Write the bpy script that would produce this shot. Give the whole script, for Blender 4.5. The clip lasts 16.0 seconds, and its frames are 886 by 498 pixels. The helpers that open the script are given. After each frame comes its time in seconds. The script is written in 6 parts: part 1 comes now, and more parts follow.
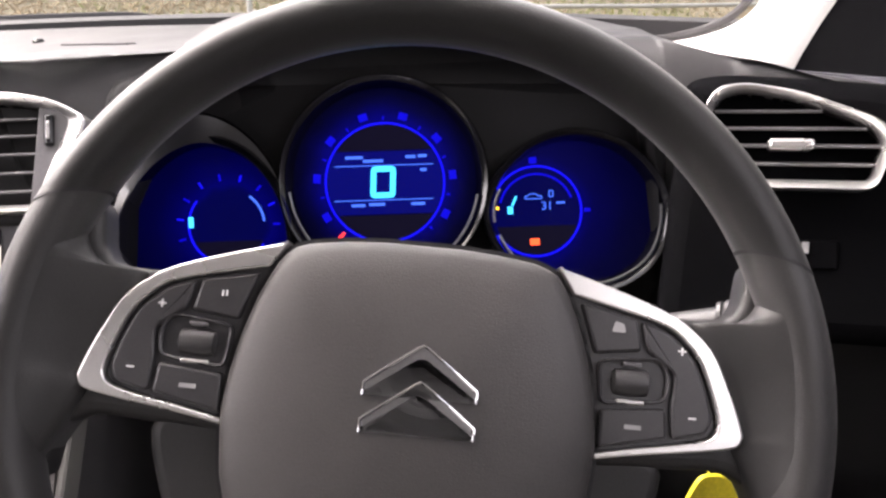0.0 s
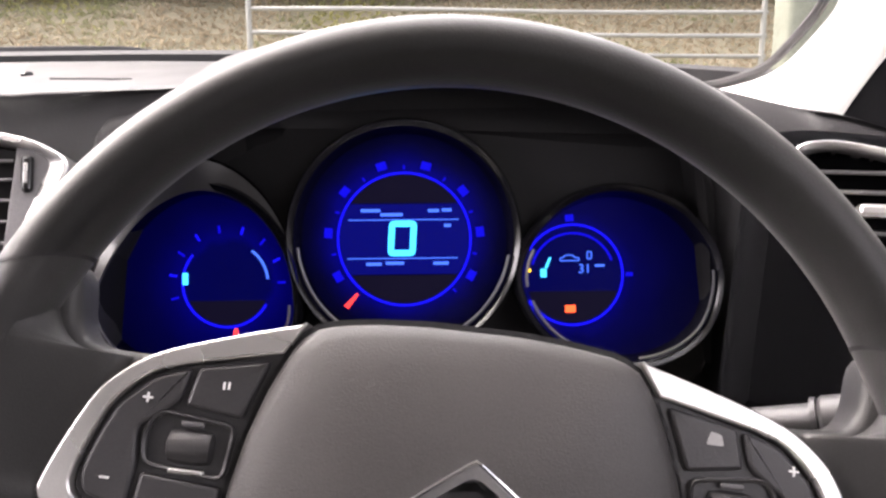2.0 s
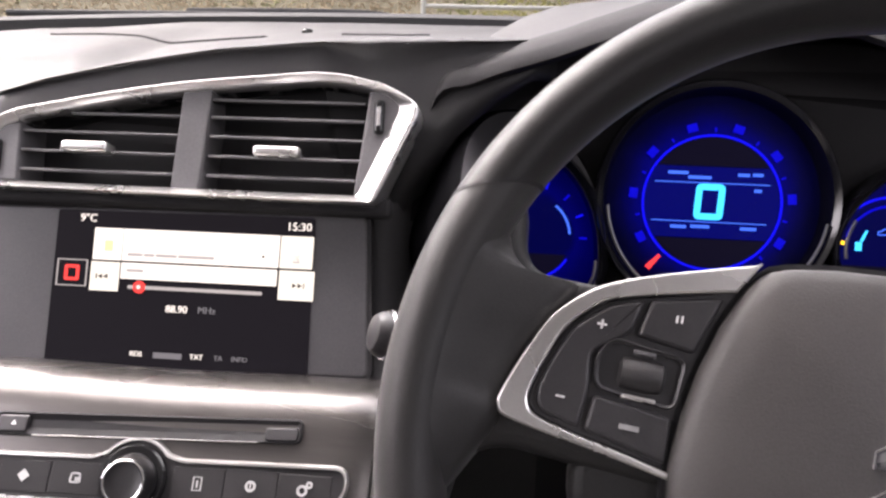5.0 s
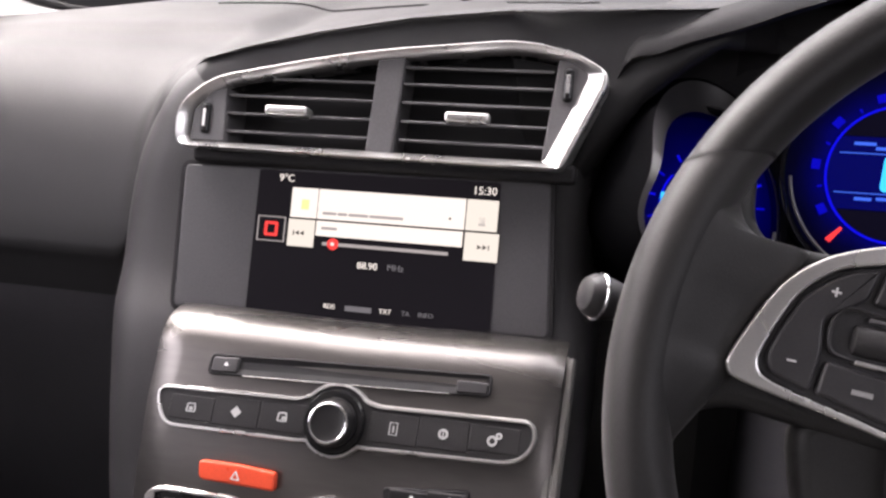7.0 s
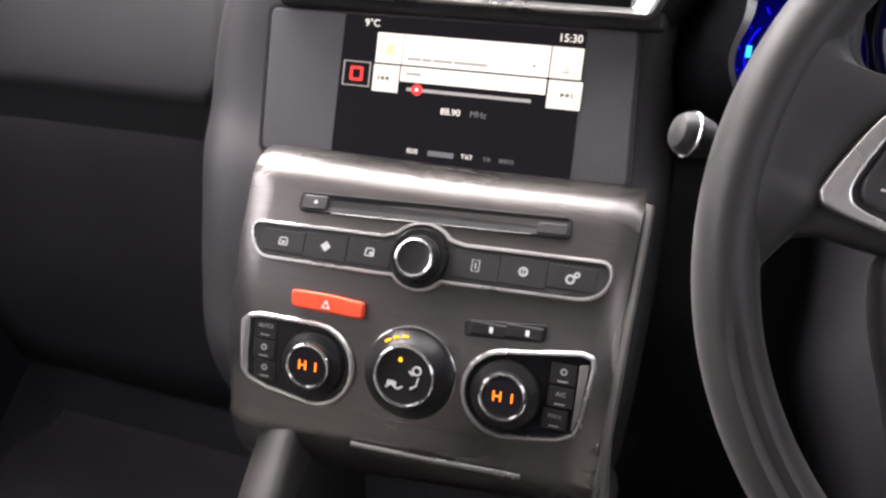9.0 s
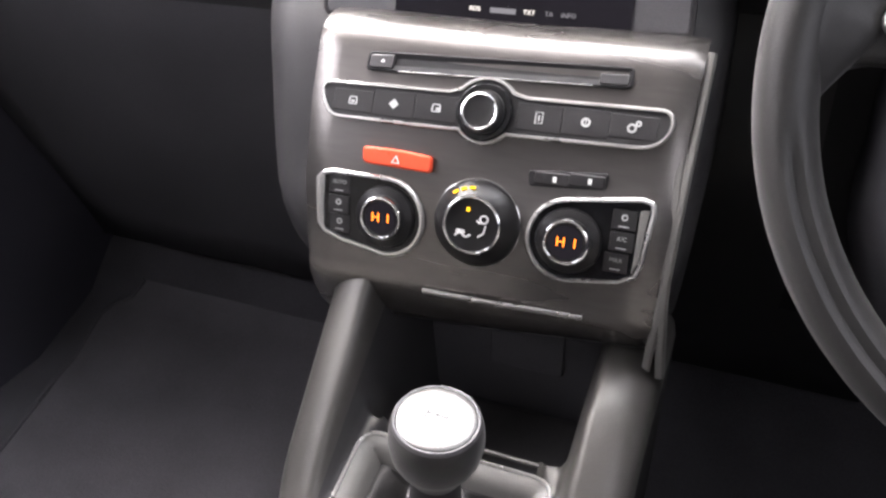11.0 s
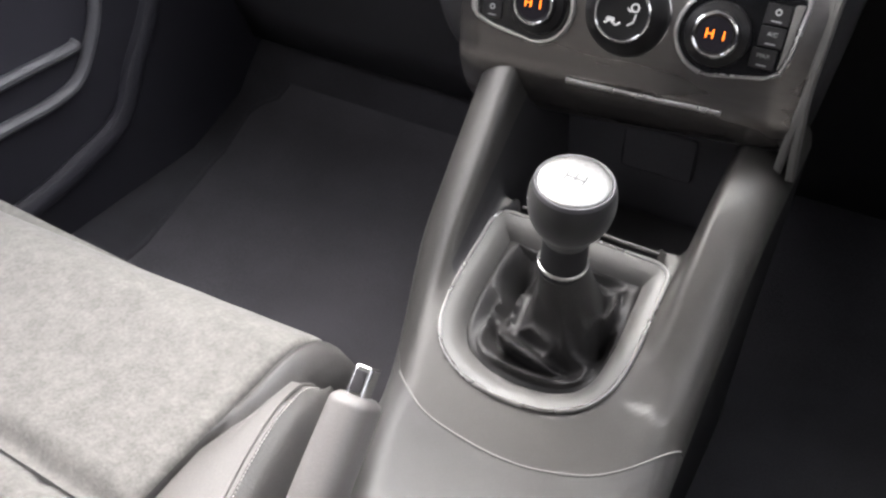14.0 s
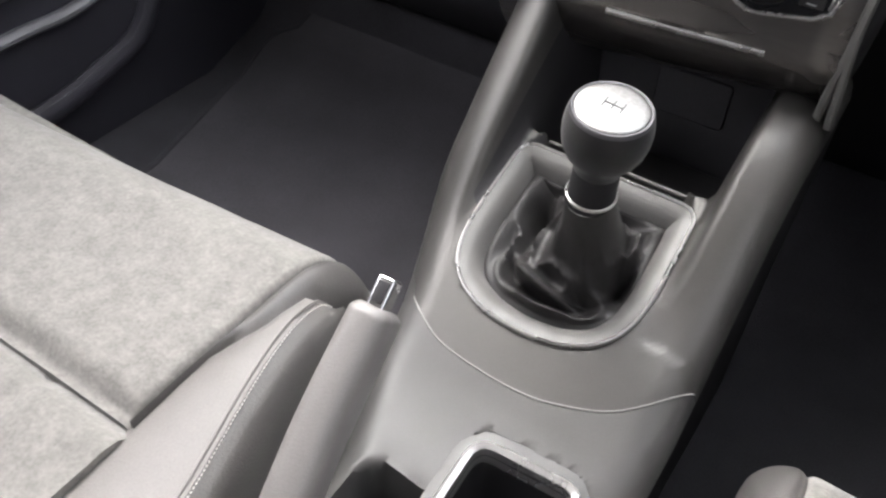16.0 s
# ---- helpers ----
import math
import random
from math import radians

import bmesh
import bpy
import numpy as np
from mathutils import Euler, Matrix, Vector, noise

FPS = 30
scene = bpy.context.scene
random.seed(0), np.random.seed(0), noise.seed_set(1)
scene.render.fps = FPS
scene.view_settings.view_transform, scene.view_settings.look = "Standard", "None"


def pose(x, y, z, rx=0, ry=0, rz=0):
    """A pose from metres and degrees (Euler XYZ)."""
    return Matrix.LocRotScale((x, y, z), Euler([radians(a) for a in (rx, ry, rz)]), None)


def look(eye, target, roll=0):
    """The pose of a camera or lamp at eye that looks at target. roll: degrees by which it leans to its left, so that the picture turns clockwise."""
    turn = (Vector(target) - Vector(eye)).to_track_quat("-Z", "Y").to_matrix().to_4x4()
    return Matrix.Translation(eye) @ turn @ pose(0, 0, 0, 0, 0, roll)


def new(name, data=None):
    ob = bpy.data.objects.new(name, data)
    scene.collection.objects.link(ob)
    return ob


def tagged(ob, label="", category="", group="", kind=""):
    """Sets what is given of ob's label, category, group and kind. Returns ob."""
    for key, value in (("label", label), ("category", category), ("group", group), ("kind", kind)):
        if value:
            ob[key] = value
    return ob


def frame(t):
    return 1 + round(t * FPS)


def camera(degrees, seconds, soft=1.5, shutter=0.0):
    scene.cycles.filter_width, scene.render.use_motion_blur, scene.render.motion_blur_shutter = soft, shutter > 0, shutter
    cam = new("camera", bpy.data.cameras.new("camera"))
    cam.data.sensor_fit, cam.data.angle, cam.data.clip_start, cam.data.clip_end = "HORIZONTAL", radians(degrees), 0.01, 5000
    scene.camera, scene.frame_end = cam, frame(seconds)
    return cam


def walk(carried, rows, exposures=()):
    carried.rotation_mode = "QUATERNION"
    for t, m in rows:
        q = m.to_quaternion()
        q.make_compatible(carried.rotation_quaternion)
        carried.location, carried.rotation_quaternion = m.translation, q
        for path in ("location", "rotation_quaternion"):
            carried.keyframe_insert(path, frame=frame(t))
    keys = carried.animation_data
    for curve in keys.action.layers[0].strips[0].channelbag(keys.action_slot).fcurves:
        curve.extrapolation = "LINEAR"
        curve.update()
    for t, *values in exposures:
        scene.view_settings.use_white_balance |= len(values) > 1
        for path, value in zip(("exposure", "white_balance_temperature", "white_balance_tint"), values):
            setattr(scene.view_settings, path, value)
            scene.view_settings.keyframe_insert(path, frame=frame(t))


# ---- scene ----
cam = camera(56.5, 16.0, soft=2.5)
PATH = [
    (0, (-0.004, -0.039, 0.803), (0.031, 1.899, 0.31), -1.7),
    (0.5, (-0.006, -0.036, 0.789), (0.079, 1.916, 0.363), -0.5),
    (1, (-0.007, -0.018, 0.801), (0.084, 1.949, 0.449), -0.8),
    (1.5, (-0.014, 0.013, 0.805), (0.068, 1.98, 0.449), -0.8),
    (2, (-0.026, 0.034, 0.802), (0.03, 1.994, 0.409), -0.3),
    (2.5, (-0.038, 0.034, 0.803), (0.013, 1.999, 0.432), 0.6),
    (3, (-0.061, 0.034, 0.8), (-0.057, 1.994, 0.401), 1.6),
    (3.5, (-0.086, 0.032, 0.798), (-0.161, 1.988, 0.388), 1.0),
    (4, (-0.103, 0.029, 0.796), (-0.228, 1.984, 0.397), 1.3),
    (4.5, (-0.118, 0.024, 0.793), (-0.306, 1.97, 0.375), 1.2),
    (5, (-0.144, 0.018, 0.786), (-0.415, 1.949, 0.342), 1.4),
    (5.2, (-0.157, 0.016, 0.784), (-0.454, 1.941, 0.331), 1.4),
    (7.3, (-0.193, -0.015, 0.787), (-0.736, 1.825, 0.222), 1.1),
    (7.5, (-0.194, -0.018, 0.786), (-0.757, 1.799, 0.17), 1.0),
    (8, (-0.2, -0.027, 0.779), (-0.78, 1.757, 0.086), 2.0),
    (8.5, (-0.205, -0.033, 0.777), (-0.782, 1.734, 0.039), 1.7),
    (9, (-0.207, -0.04, 0.77), (-0.785, 1.698, -0.034), 1.9),
    (9.2, (-0.207, -0.042, 0.765), (-0.786, 1.683, -0.065), 2.0),
    (11.3, (-0.200, -0.084, 0.761), (-0.884, 1.406, -0.385), -2.4),
    (11.5, (-0.198, -0.092, 0.762), (-0.91, 1.321, -0.462), -3.1),
    (12, (-0.193, -0.114, 0.758), (-0.932, 1.204, -0.552), -3.7),
    (12.5, (-0.19, -0.121, 0.759), (-0.964, 1.175, -0.553), -4.0),
    (13, (-0.188, -0.134, 0.752), (-0.995, 1.135, -0.566), -3.6),
    (13.5, (-0.188, -0.136, 0.75), (-0.994, 1.14, -0.562), -3.1),
    (14, (-0.191, -0.141, 0.743), (-1.0, 1.121, -0.58), -2.0),
    (14.5, (-0.193, -0.145, 0.739), (-0.999, 1.121, -0.583), -0.8),
    (15, (-0.196, -0.149, 0.733), (-0.994, 1.11, -0.601), 0.2),
    (15.5, (-0.196, -0.152, 0.73), (-0.987, 1.071, -0.641), 0.7),
    (16, (-0.2, -0.155, 0.718), (-0.973, 1.048, -0.68), 2.0),
]
EXPOSURE = [(0.0, 1.98, 6950, 22), (1.0, 2.09, 6950, 22), (2.5, 2.09, 6950, 22), (4.0, 1.90, 6900, 23), (5.2, 1.67, 6800, 23), (7.3, 1.29, 6750, 22), (9.2, 1.70, 6700, 20), (11.3, 2.10, 6550, 17), (12.0, 1.88, 6500, 15), (13.0, 1.88, 6500, 15), (16.0, 1.80, 6500, 14)]
walk(cam, [(t, look(eye, target, roll)) for t, eye, target, roll in PATH], EXPOSURE)

# ---- light: an overcast afternoon sky, with a broad weak sun ----
SUN_UP, SUN_TURN = 50.0, -65.0
world = bpy.data.worlds.new("overcast_sky")
scene.world = world
world.use_nodes = True
wn = world.node_tree.nodes
sky = wn.new("ShaderNodeTexSky")
sky.sky_type = "NISHITA"
sky.sun_disc = False
sky.sun_elevation, sky.sun_rotation = radians(SUN_UP), radians(SUN_TURN)
sky.air_density, sky.dust_density, sky.ozone_density = 1.0, 4.0, 1.0
grey = wn.new("ShaderNodeHueSaturation")
grey.inputs["Saturation"].default_value = 0.25
world.node_tree.links.new(sky.outputs[0], grey.inputs["Color"])
world.node_tree.links.new(grey.outputs[0], wn["Background"].inputs["Color"])
wn["Background"].inputs["Strength"].default_value = 0.15
sun_lamp = new("sun", bpy.data.lights.new("sun", "SUN"))
sun_lamp.data.energy, sun_lamp.data.angle, sun_lamp.data.color = 1.5, radians(70), (1.0, 0.97, 0.93)
sun_lamp.matrix_basis = look((0, 0, 10), (10 * math.sin(radians(-SUN_TURN)) / math.tan(radians(SUN_UP)), -10 * math.cos(radians(SUN_TURN)) / math.tan(radians(SUN_UP)), 0))


def window_lamp(name, eye, target, wide, high, power):
    """The sky's light in a window's opening."""
    lamp = bpy.data.lights.new(name, "AREA")
    lamp.shape, lamp.size, lamp.size_y, lamp.energy, lamp.color = "RECTANGLE", wide, high, power, (0.95, 0.97, 1.0)
    ob = new(name, lamp)
    ob.matrix_basis = look(eye, target)
    return ob


window_lamp("window_light_left", (-1.16, 0.10, 1.05), (0.25, 0.45, 0.68), 0.9, 0.30, 1.45)
window_lamp("window_light_right", (0.44, -0.25, 1.0), (-0.8, 0.1, 0.45), 0.8, 0.36, 0.48)
window_lamp("window_light_front", (-0.36, 0.59, 1.12), (-0.36, 0.20, 0.50), 1.15, 0.36, 2.0)
window_lamp("window_light_rear", (-0.37, -1.72, 0.94), (-0.37, 0.0, 0.5), 1.0, 0.16, 0.06)

# ---- shapes ----
def place(o, rake=0, yaw=0, turn=0):
    """A frame for a tilted panel: x to the right, y up the panel, z out of it towards the seats."""
    r, w = radians(rake), radians(yaw)
    spin = Matrix.Rotation(w, 3, "Z")
    u, v, n = spin @ Vector((1, 0, 0)), spin @ Vector((0, math.sin(r), math.cos(r))), spin @ Vector((0, -math.cos(r), math.sin(r)))
    m = Matrix((u, v, n)).transposed().to_4x4()
    m.translation = o
    return m @ Matrix.Rotation(radians(turn), 4, "Z")


def thing(name, at, label, category, group="", kind=""):
    ob = new(name)
    ob.empty_display_size = 0.02
    ob.matrix_basis = Matrix.Translation(at)
    return tagged(ob, label, category, group, kind)


def mesh(name, bm, mats, m=None, sharp=35):
    if m is not None:
        bm.transform(m)
    bmesh.ops.recalc_face_normals(bm, faces=bm.faces[:])
    me = bpy.data.meshes.new(name)
    bm.edges.index_update()
    creases = [e.index for e in bm.edges if not e.smooth]
    bm.to_mesh(me)
    bm.free()
    for k in mats if isinstance(mats, (list, tuple)) else (mats,):
        me.materials.append(k)
    me.shade_smooth()
    me.set_sharp_from_angle(angle=radians(sharp))
    for k in creases:
        me.edges[k].use_edge_sharp = True
    return new(name, me)


def part(name, bm, mats, parent, label="", m=None, sharp=35):
    ob = mesh(name, bm, mats, m, sharp)
    ob.parent = parent
    ob.matrix_parent_inverse = parent.matrix_basis.inverted()
    return tagged(ob, label)


def structure(name, bm, mats, label, category, m=None, kind="structure", sharp=35):
    return tagged(mesh(name, bm, mats, m, sharp), label, category, "", kind)


def rounded(pts, r, seg=5):
    """A closed outline with its corners rounded; r is one radius or one for each corner."""
    out, n = [], len(pts)
    for i, p in enumerate(pts):
        a, b, c = Vector(pts[i - 1]), Vector(p), Vector(pts[(i + 1) % n])
        k = r[i] if isinstance(r, (list, tuple)) else r
        d1, d2 = (a - b), (c - b)
        k = min(k, d1.length * 0.48, d2.length * 0.48)
        s, e = b + d1.normalized() * k, b + d2.normalized() * k
        for j in range(seg + 1):
            t = j / seg
            out.append(tuple((1 - t) ** 2 * s + 2 * t * (1 - t) * b + t * t * e))
    return out


def spline(pts, n, closed=True):
    """n points on a smooth curve through pts, of any dimension."""
    P = [np.array(p, float) for p in pts]
    m = len(P)
    out = []
    for k in range(n):
        s = k / n * m if closed else k / (n - 1) * (m - 1)
        i = int(s) if closed else min(int(s), m - 2)
        t = s - i
        if closed:
            a, b, c, d = P[(i - 1) % m], P[i % m], P[(i + 1) % m], P[(i + 2) % m]
        else:
            b, c = P[i], P[i + 1]
            a = P[i - 1] if i > 0 else 2 * b - c
            d = P[i + 2] if i + 2 < m else 2 * c - b
        out.append(tuple(0.5 * (2 * b + (c - a) * t + (2 * a - 5 * b + 4 * c - d) * t * t + (3 * b - a - 3 * c + d) * t ** 3)))
    return out


def evened(pts, n):
    """n points at even steps along a closed outline."""
    P = np.array([p for p in pts] + [pts[0]], float)
    s = np.concatenate([[0], np.cumsum(np.linalg.norm(np.diff(P, axis=0), axis=1))])
    w = np.linspace(0, s[-1], n, endpoint=False)
    return [tuple(np.interp(w, s, P[:, k])[i] for k in range(P.shape[1])) for i in range(n)]


def grown(pts, d):
    """An outline moved outwards by d (inwards if negative)."""
    P = np.array(pts, float)
    area = np.sum(P[:, 0] * np.roll(P[:, 1], -1) - np.roll(P[:, 0], -1) * P[:, 1])
    t = np.roll(P, -1, 0) - np.roll(P, 1, 0)
    t /= np.maximum(np.linalg.norm(t, axis=1), 1e-9)[:, None]
    nrm = np.stack([t[:, 1], -t[:, 0]], 1) * (1 if area > 0 else -1)
    return [tuple(p) for p in P + nrm * d]


def rings(bm, loops, cap0=False, cap1=False, closed=True, wrap=False):
    """Joins loops of points of equal count into a skin."""
    rows = [[bm.verts.new(p) for p in loop] for loop in loops]
    n = len(rows[0])
    pairs = list(zip(rows, rows[1:])) + ([(rows[-1], rows[0])] if wrap else [])
    for a, b in pairs:
        for i in range(n if closed else n - 1):
            j = (i + 1) % n
            bm.faces.new((a[i], a[j], b[j], b[i]))
    if cap0:
        bm.faces.new(rows[0][::-1])
    if cap1:
        bm.faces.new(rows[-1])
    return bm


def prism(pts, z0, z1, bev=0.0, bm=None, seg=3):
    """A plate of that outline from z0 up to z1, its upper edge rounded."""
    bm = bm or bmesh.new()
    loops = [[(x, y, z0) for x, y in pts]]
    if bev:
        for k in range(seg + 1):
            a = math.pi / 2 * k / seg
            loops.append([(x, y, z1 - bev * (1 - math.sin(a))) for x, y in grown(pts, -bev * (1 - math.cos(a)))])
    else:
        loops.append([(x, y, z1) for x, y in pts])
    # a lid of wedges where every point of the rim can be seen from the middle
    P = np.array(pts, float)
    mid = P.mean(0)
    a, c = P - mid, np.roll(P, -1, 0) - mid
    turn = a[:, 0] * c[:, 1] - a[:, 1] * c[:, 0]
    star = bev and (np.all(turn > -1e-12) or np.all(turn < 1e-12))
    rings(bm, loops, True, not star)
    if star:
        bm.verts.ensure_lookup_table()
        rim = bm.verts[-len(pts):]
        hub_v = bm.verts.new((mid[0], mid[1], z1))
        for i in range(len(rim)):
            bm.faces.new((rim[i], rim[(i + 1) % len(rim)], hub_v))
            e = bm.edges.get((rim[i], rim[(i + 1) % len(rim)]))
            e.smooth = False
    elif bev:
        bm.faces.ensure_lookup_table()
        for e in bm.faces[-1].edges:
            e.smooth = False
    return bm


def band(pts, profile, bm=None):
    """A frame along an outline: profile points are (outwards, height), a closed section."""
    bm = bm or bmesh.new()
    return rings(bm, [[(x, y, h) for x, y in grown(pts, d)] for d, h in profile], wrap=True)


def lathe(profile, c=(0, 0), seg=40, bm=None, caps=True):
    """A turned shape about z through c; profile is (radius, height) from the bottom to the top."""
    bm = bm or bmesh.new()
    loops = [[(c[0] + r * math.cos(2 * math.pi * i / seg), c[1] + r * math.sin(2 * math.pi * i / seg), z) for i in range(seg)] for r, z in profile]
    return rings(bm, loops, caps, caps)


def torus(c, r, section, seg=64, bm=None, a0=0, a1=360):
    """A ring about z of radius r; section is a list of (outwards, height)."""
    bm = bm or bmesh.new()
    whole = abs(a1 - a0) >= 360
    n = seg if whole else seg + 1
    loops = []
    for i in range(n):
        a = radians(a0 + (a1 - a0) * i / seg)
        loops.append([(c[0] + (r + d) * math.cos(a), c[1] + (r + d) * math.sin(a), h) for d, h in section])
    return rings(bm, loops, not whole, not whole, wrap=whole)


def oval(rx, ry, n=12, z=0.0):
    return [(rx * math.cos(2 * math.pi * k / n), z + ry * math.sin(2 * math.pi * k / n)) for k in range(n)]


def disc(r, c=(0, 0), n=40, ry=None):
    return [(c[0] + r * math.cos(2 * math.pi * k / n), c[1] + (ry or r) * math.sin(2 * math.pi * k / n)) for k in range(n)]


def sweep(path, section, bm=None, up=(0, 0, 1), scale=None, closed=False, caps=True):
    """Sweeps a section (sideways, upwards) along a path of 3D points."""
    bm = bm or bmesh.new()
    P, n, loops = [Vector(p) for p in path], len(path), []
    for i, p in enumerate(P):
        t = (P[(i + 1) % n] - P[i - 1]) if closed or 0 < i < n - 1 else (P[1] - P[0] if i == 0 else P[-1] - P[-2])
        t.normalize()
        side = t.cross(Vector(up)).normalized()
        top = side.cross(t)
        k = scale[i] if scale else 1.0
        loops.append([tuple(p + side * a * k + top * b * k) for a, b in section])
    return rings(bm, loops, caps and not closed, caps and not closed, wrap=closed)


def box(c, s, bev=0.0, bm=None):
    x, y = s[0] / 2, s[1] / 2
    pts = [(c[0] - x, c[1] - y), (c[0] + x, c[1] - y), (c[0] + x, c[1] + y), (c[0] - x, c[1] + y)]
    if bev:
        pts = rounded(pts, bev * 1.2, 3)
    return prism(pts, c[2] - s[2] / 2, c[2] + s[2] / 2, bev, bm)


def field(xs, ys, height, bm=None, drop=None):
    """A skin over a grid, z = height(x, y); with drop its rim is carried down to that height."""
    bm = bm or bmesh.new()
    rows = [[bm.verts.new((x, y, height(x, y))) for x in xs] for y in ys]
    for a, b in zip(rows, rows[1:]):
        for i in range(len(xs) - 1):
            bm.faces.new((a[i], a[i + 1], b[i + 1], b[i]))
    if drop is not None:
        rim = rows[0] + [r[-1] for r in rows[1:]] + rows[-1][-2::-1] + [r[0] for r in rows[-2:0:-1]]
        low = [bm.verts.new((v.co.x, v.co.y, drop)) for v in rim]
        for i in range(len(rim)):
            j = (i + 1) % len(rim)
            bm.faces.new((rim[i], rim[j], low[j], low[i]))
        bm.faces.new(low)
    return bm


def lettering(text, size, c, bm=None, z=0.0, thick=0.0003, lean=0.0, wide=1.0):
    """Raised letters in the built-in font, centred on c."""
    bm = bm or bmesh.new()
    cu = bpy.data.curves.new("letters", "FONT")
    cu.body, cu.size, cu.align_x, cu.align_y, cu.extrude, cu.shear, cu.resolution_u = text, size, "CENTER", "CENTER", thick, lean, 3
    ob = new("letters", cu)
    me = bpy.data.meshes.new_from_object(ob, depsgraph=bpy.context.evaluated_depsgraph_get())
    me.transform(Matrix.Translation((c[0], c[1], z)) @ Matrix.Diagonal((wide, 1, 1, 1)))
    bm.from_mesh(me)
    bpy.data.objects.remove(ob)
    bpy.data.curves.remove(cu)
    bpy.data.meshes.remove(me)
    return bm


def smooth(a, b, x):
    t = min(1.0, max(0.0, (x - a) / (b - a)))
    return t * t * (3 - 2 * t)


# ---- materials ----
def surface(name, colour, rough, metal=0.0, grain=900.0, relief=0.15, blotch=9.0, vary=0.18, wear=0.12, stretch=(1, 1, 1), coat=0.0, second=None, sheen=0.0, spec=0.5):
    """A solid surface: colour varied at a large and a small scale, uneven gloss, fine relief."""
    mat = bpy.data.materials.new(name)
    mat.use_nodes = True
    nt = mat.node_tree
    n, link = nt.nodes, nt.links.new
    p = n["Principled BSDF"]
    co = n.new("ShaderNodeTexCoord")
    mp = n.new("ShaderNodeMapping")
    mp.inputs["Scale"].default_value = stretch
    link(co.outputs["Object"], mp.inputs["Vector"])
    big, fine = n.new("ShaderNodeTexNoise"), n.new("ShaderNodeTexNoise")
    big.inputs["Scale"].default_value, big.inputs["Detail"].default_value = blotch, 4
    fine.inputs["Scale"].default_value, fine.inputs["Detail"].default_value = grain, 3
    for t in (big, fine):
        link(mp.outputs["Vector"], t.inputs["Vector"])
    both = n.new("ShaderNodeMath")
    both.operation = "MULTIPLY_ADD"
    both.inputs[1].default_value = 0.5
    half = n.new("ShaderNodeMath")
    half.operation = "MULTIPLY"
    half.inputs[1].default_value = 0.5
    link(fine.outputs["Fac"], half.inputs[0])
    link(big.outputs["Fac"], both.inputs[0])
    link(half.outputs[0], both.inputs[2])
    mix = n.new("ShaderNodeMix")
    mix.data_type = "RGBA"
    lo = second or tuple(c * (1 - vary) for c in colour)
    hi = tuple(min(1.0, c * (1 + vary)) for c in colour)
    mix.inputs["A"].default_value, mix.inputs["B"].default_value = (*lo, 1), (*hi, 1)
    span = n.new("ShaderNodeMapRange")
    span.inputs["From Min"].default_value, span.inputs["From Max"].default_value = 0.35, 0.65
    link(both.outputs[0], span.inputs["Value"])
    link(span.outputs["Result"], mix.inputs["Factor"])
    link(mix.outputs["Result"], p.inputs["Base Color"])
    gloss = n.new("ShaderNodeMapRange")
    gloss.inputs["To Min"].default_value, gloss.inputs["To Max"].default_value = max(0.02, rough - wear), min(1.0, rough + wear)
    link(big.outputs["Fac"], gloss.inputs["Value"])
    link(gloss.outputs["Result"], p.inputs["Roughness"])
    bump = n.new("ShaderNodeBump")
    bump.inputs["Strength"].default_value, bump.inputs["Distance"].default_value = relief, 0.001
    link(fine.outputs["Fac"], bump.inputs["Height"])
    link(bump.outputs["Normal"], p.inputs["Normal"])
    p.inputs["Metallic"].default_value = metal
    p.inputs["Coat Weight"].default_value = coat
    p.inputs["Coat Roughness"].default_value = 0.08
    p.inputs["Sheen Weight"].default_value = sheen
    p.inputs["Specular IOR Level"].default_value = spec
    return mat


def glowing(name, colour, strength):
    mat = bpy.data.materials.new(name)
    mat.use_nodes = True
    p = mat.node_tree.nodes["Principled BSDF"]
    p.inputs["Base Color"].default_value = (0.003, 0.003, 0.004, 1)
    p.inputs["Roughness"].default_value = 0.4
    p.inputs["Specular IOR Level"].default_value = 0.03
    p.inputs["Emission Color"].default_value = (*colour, 1)
    p.inputs["Emission Strength"].default_value = strength
    return mat


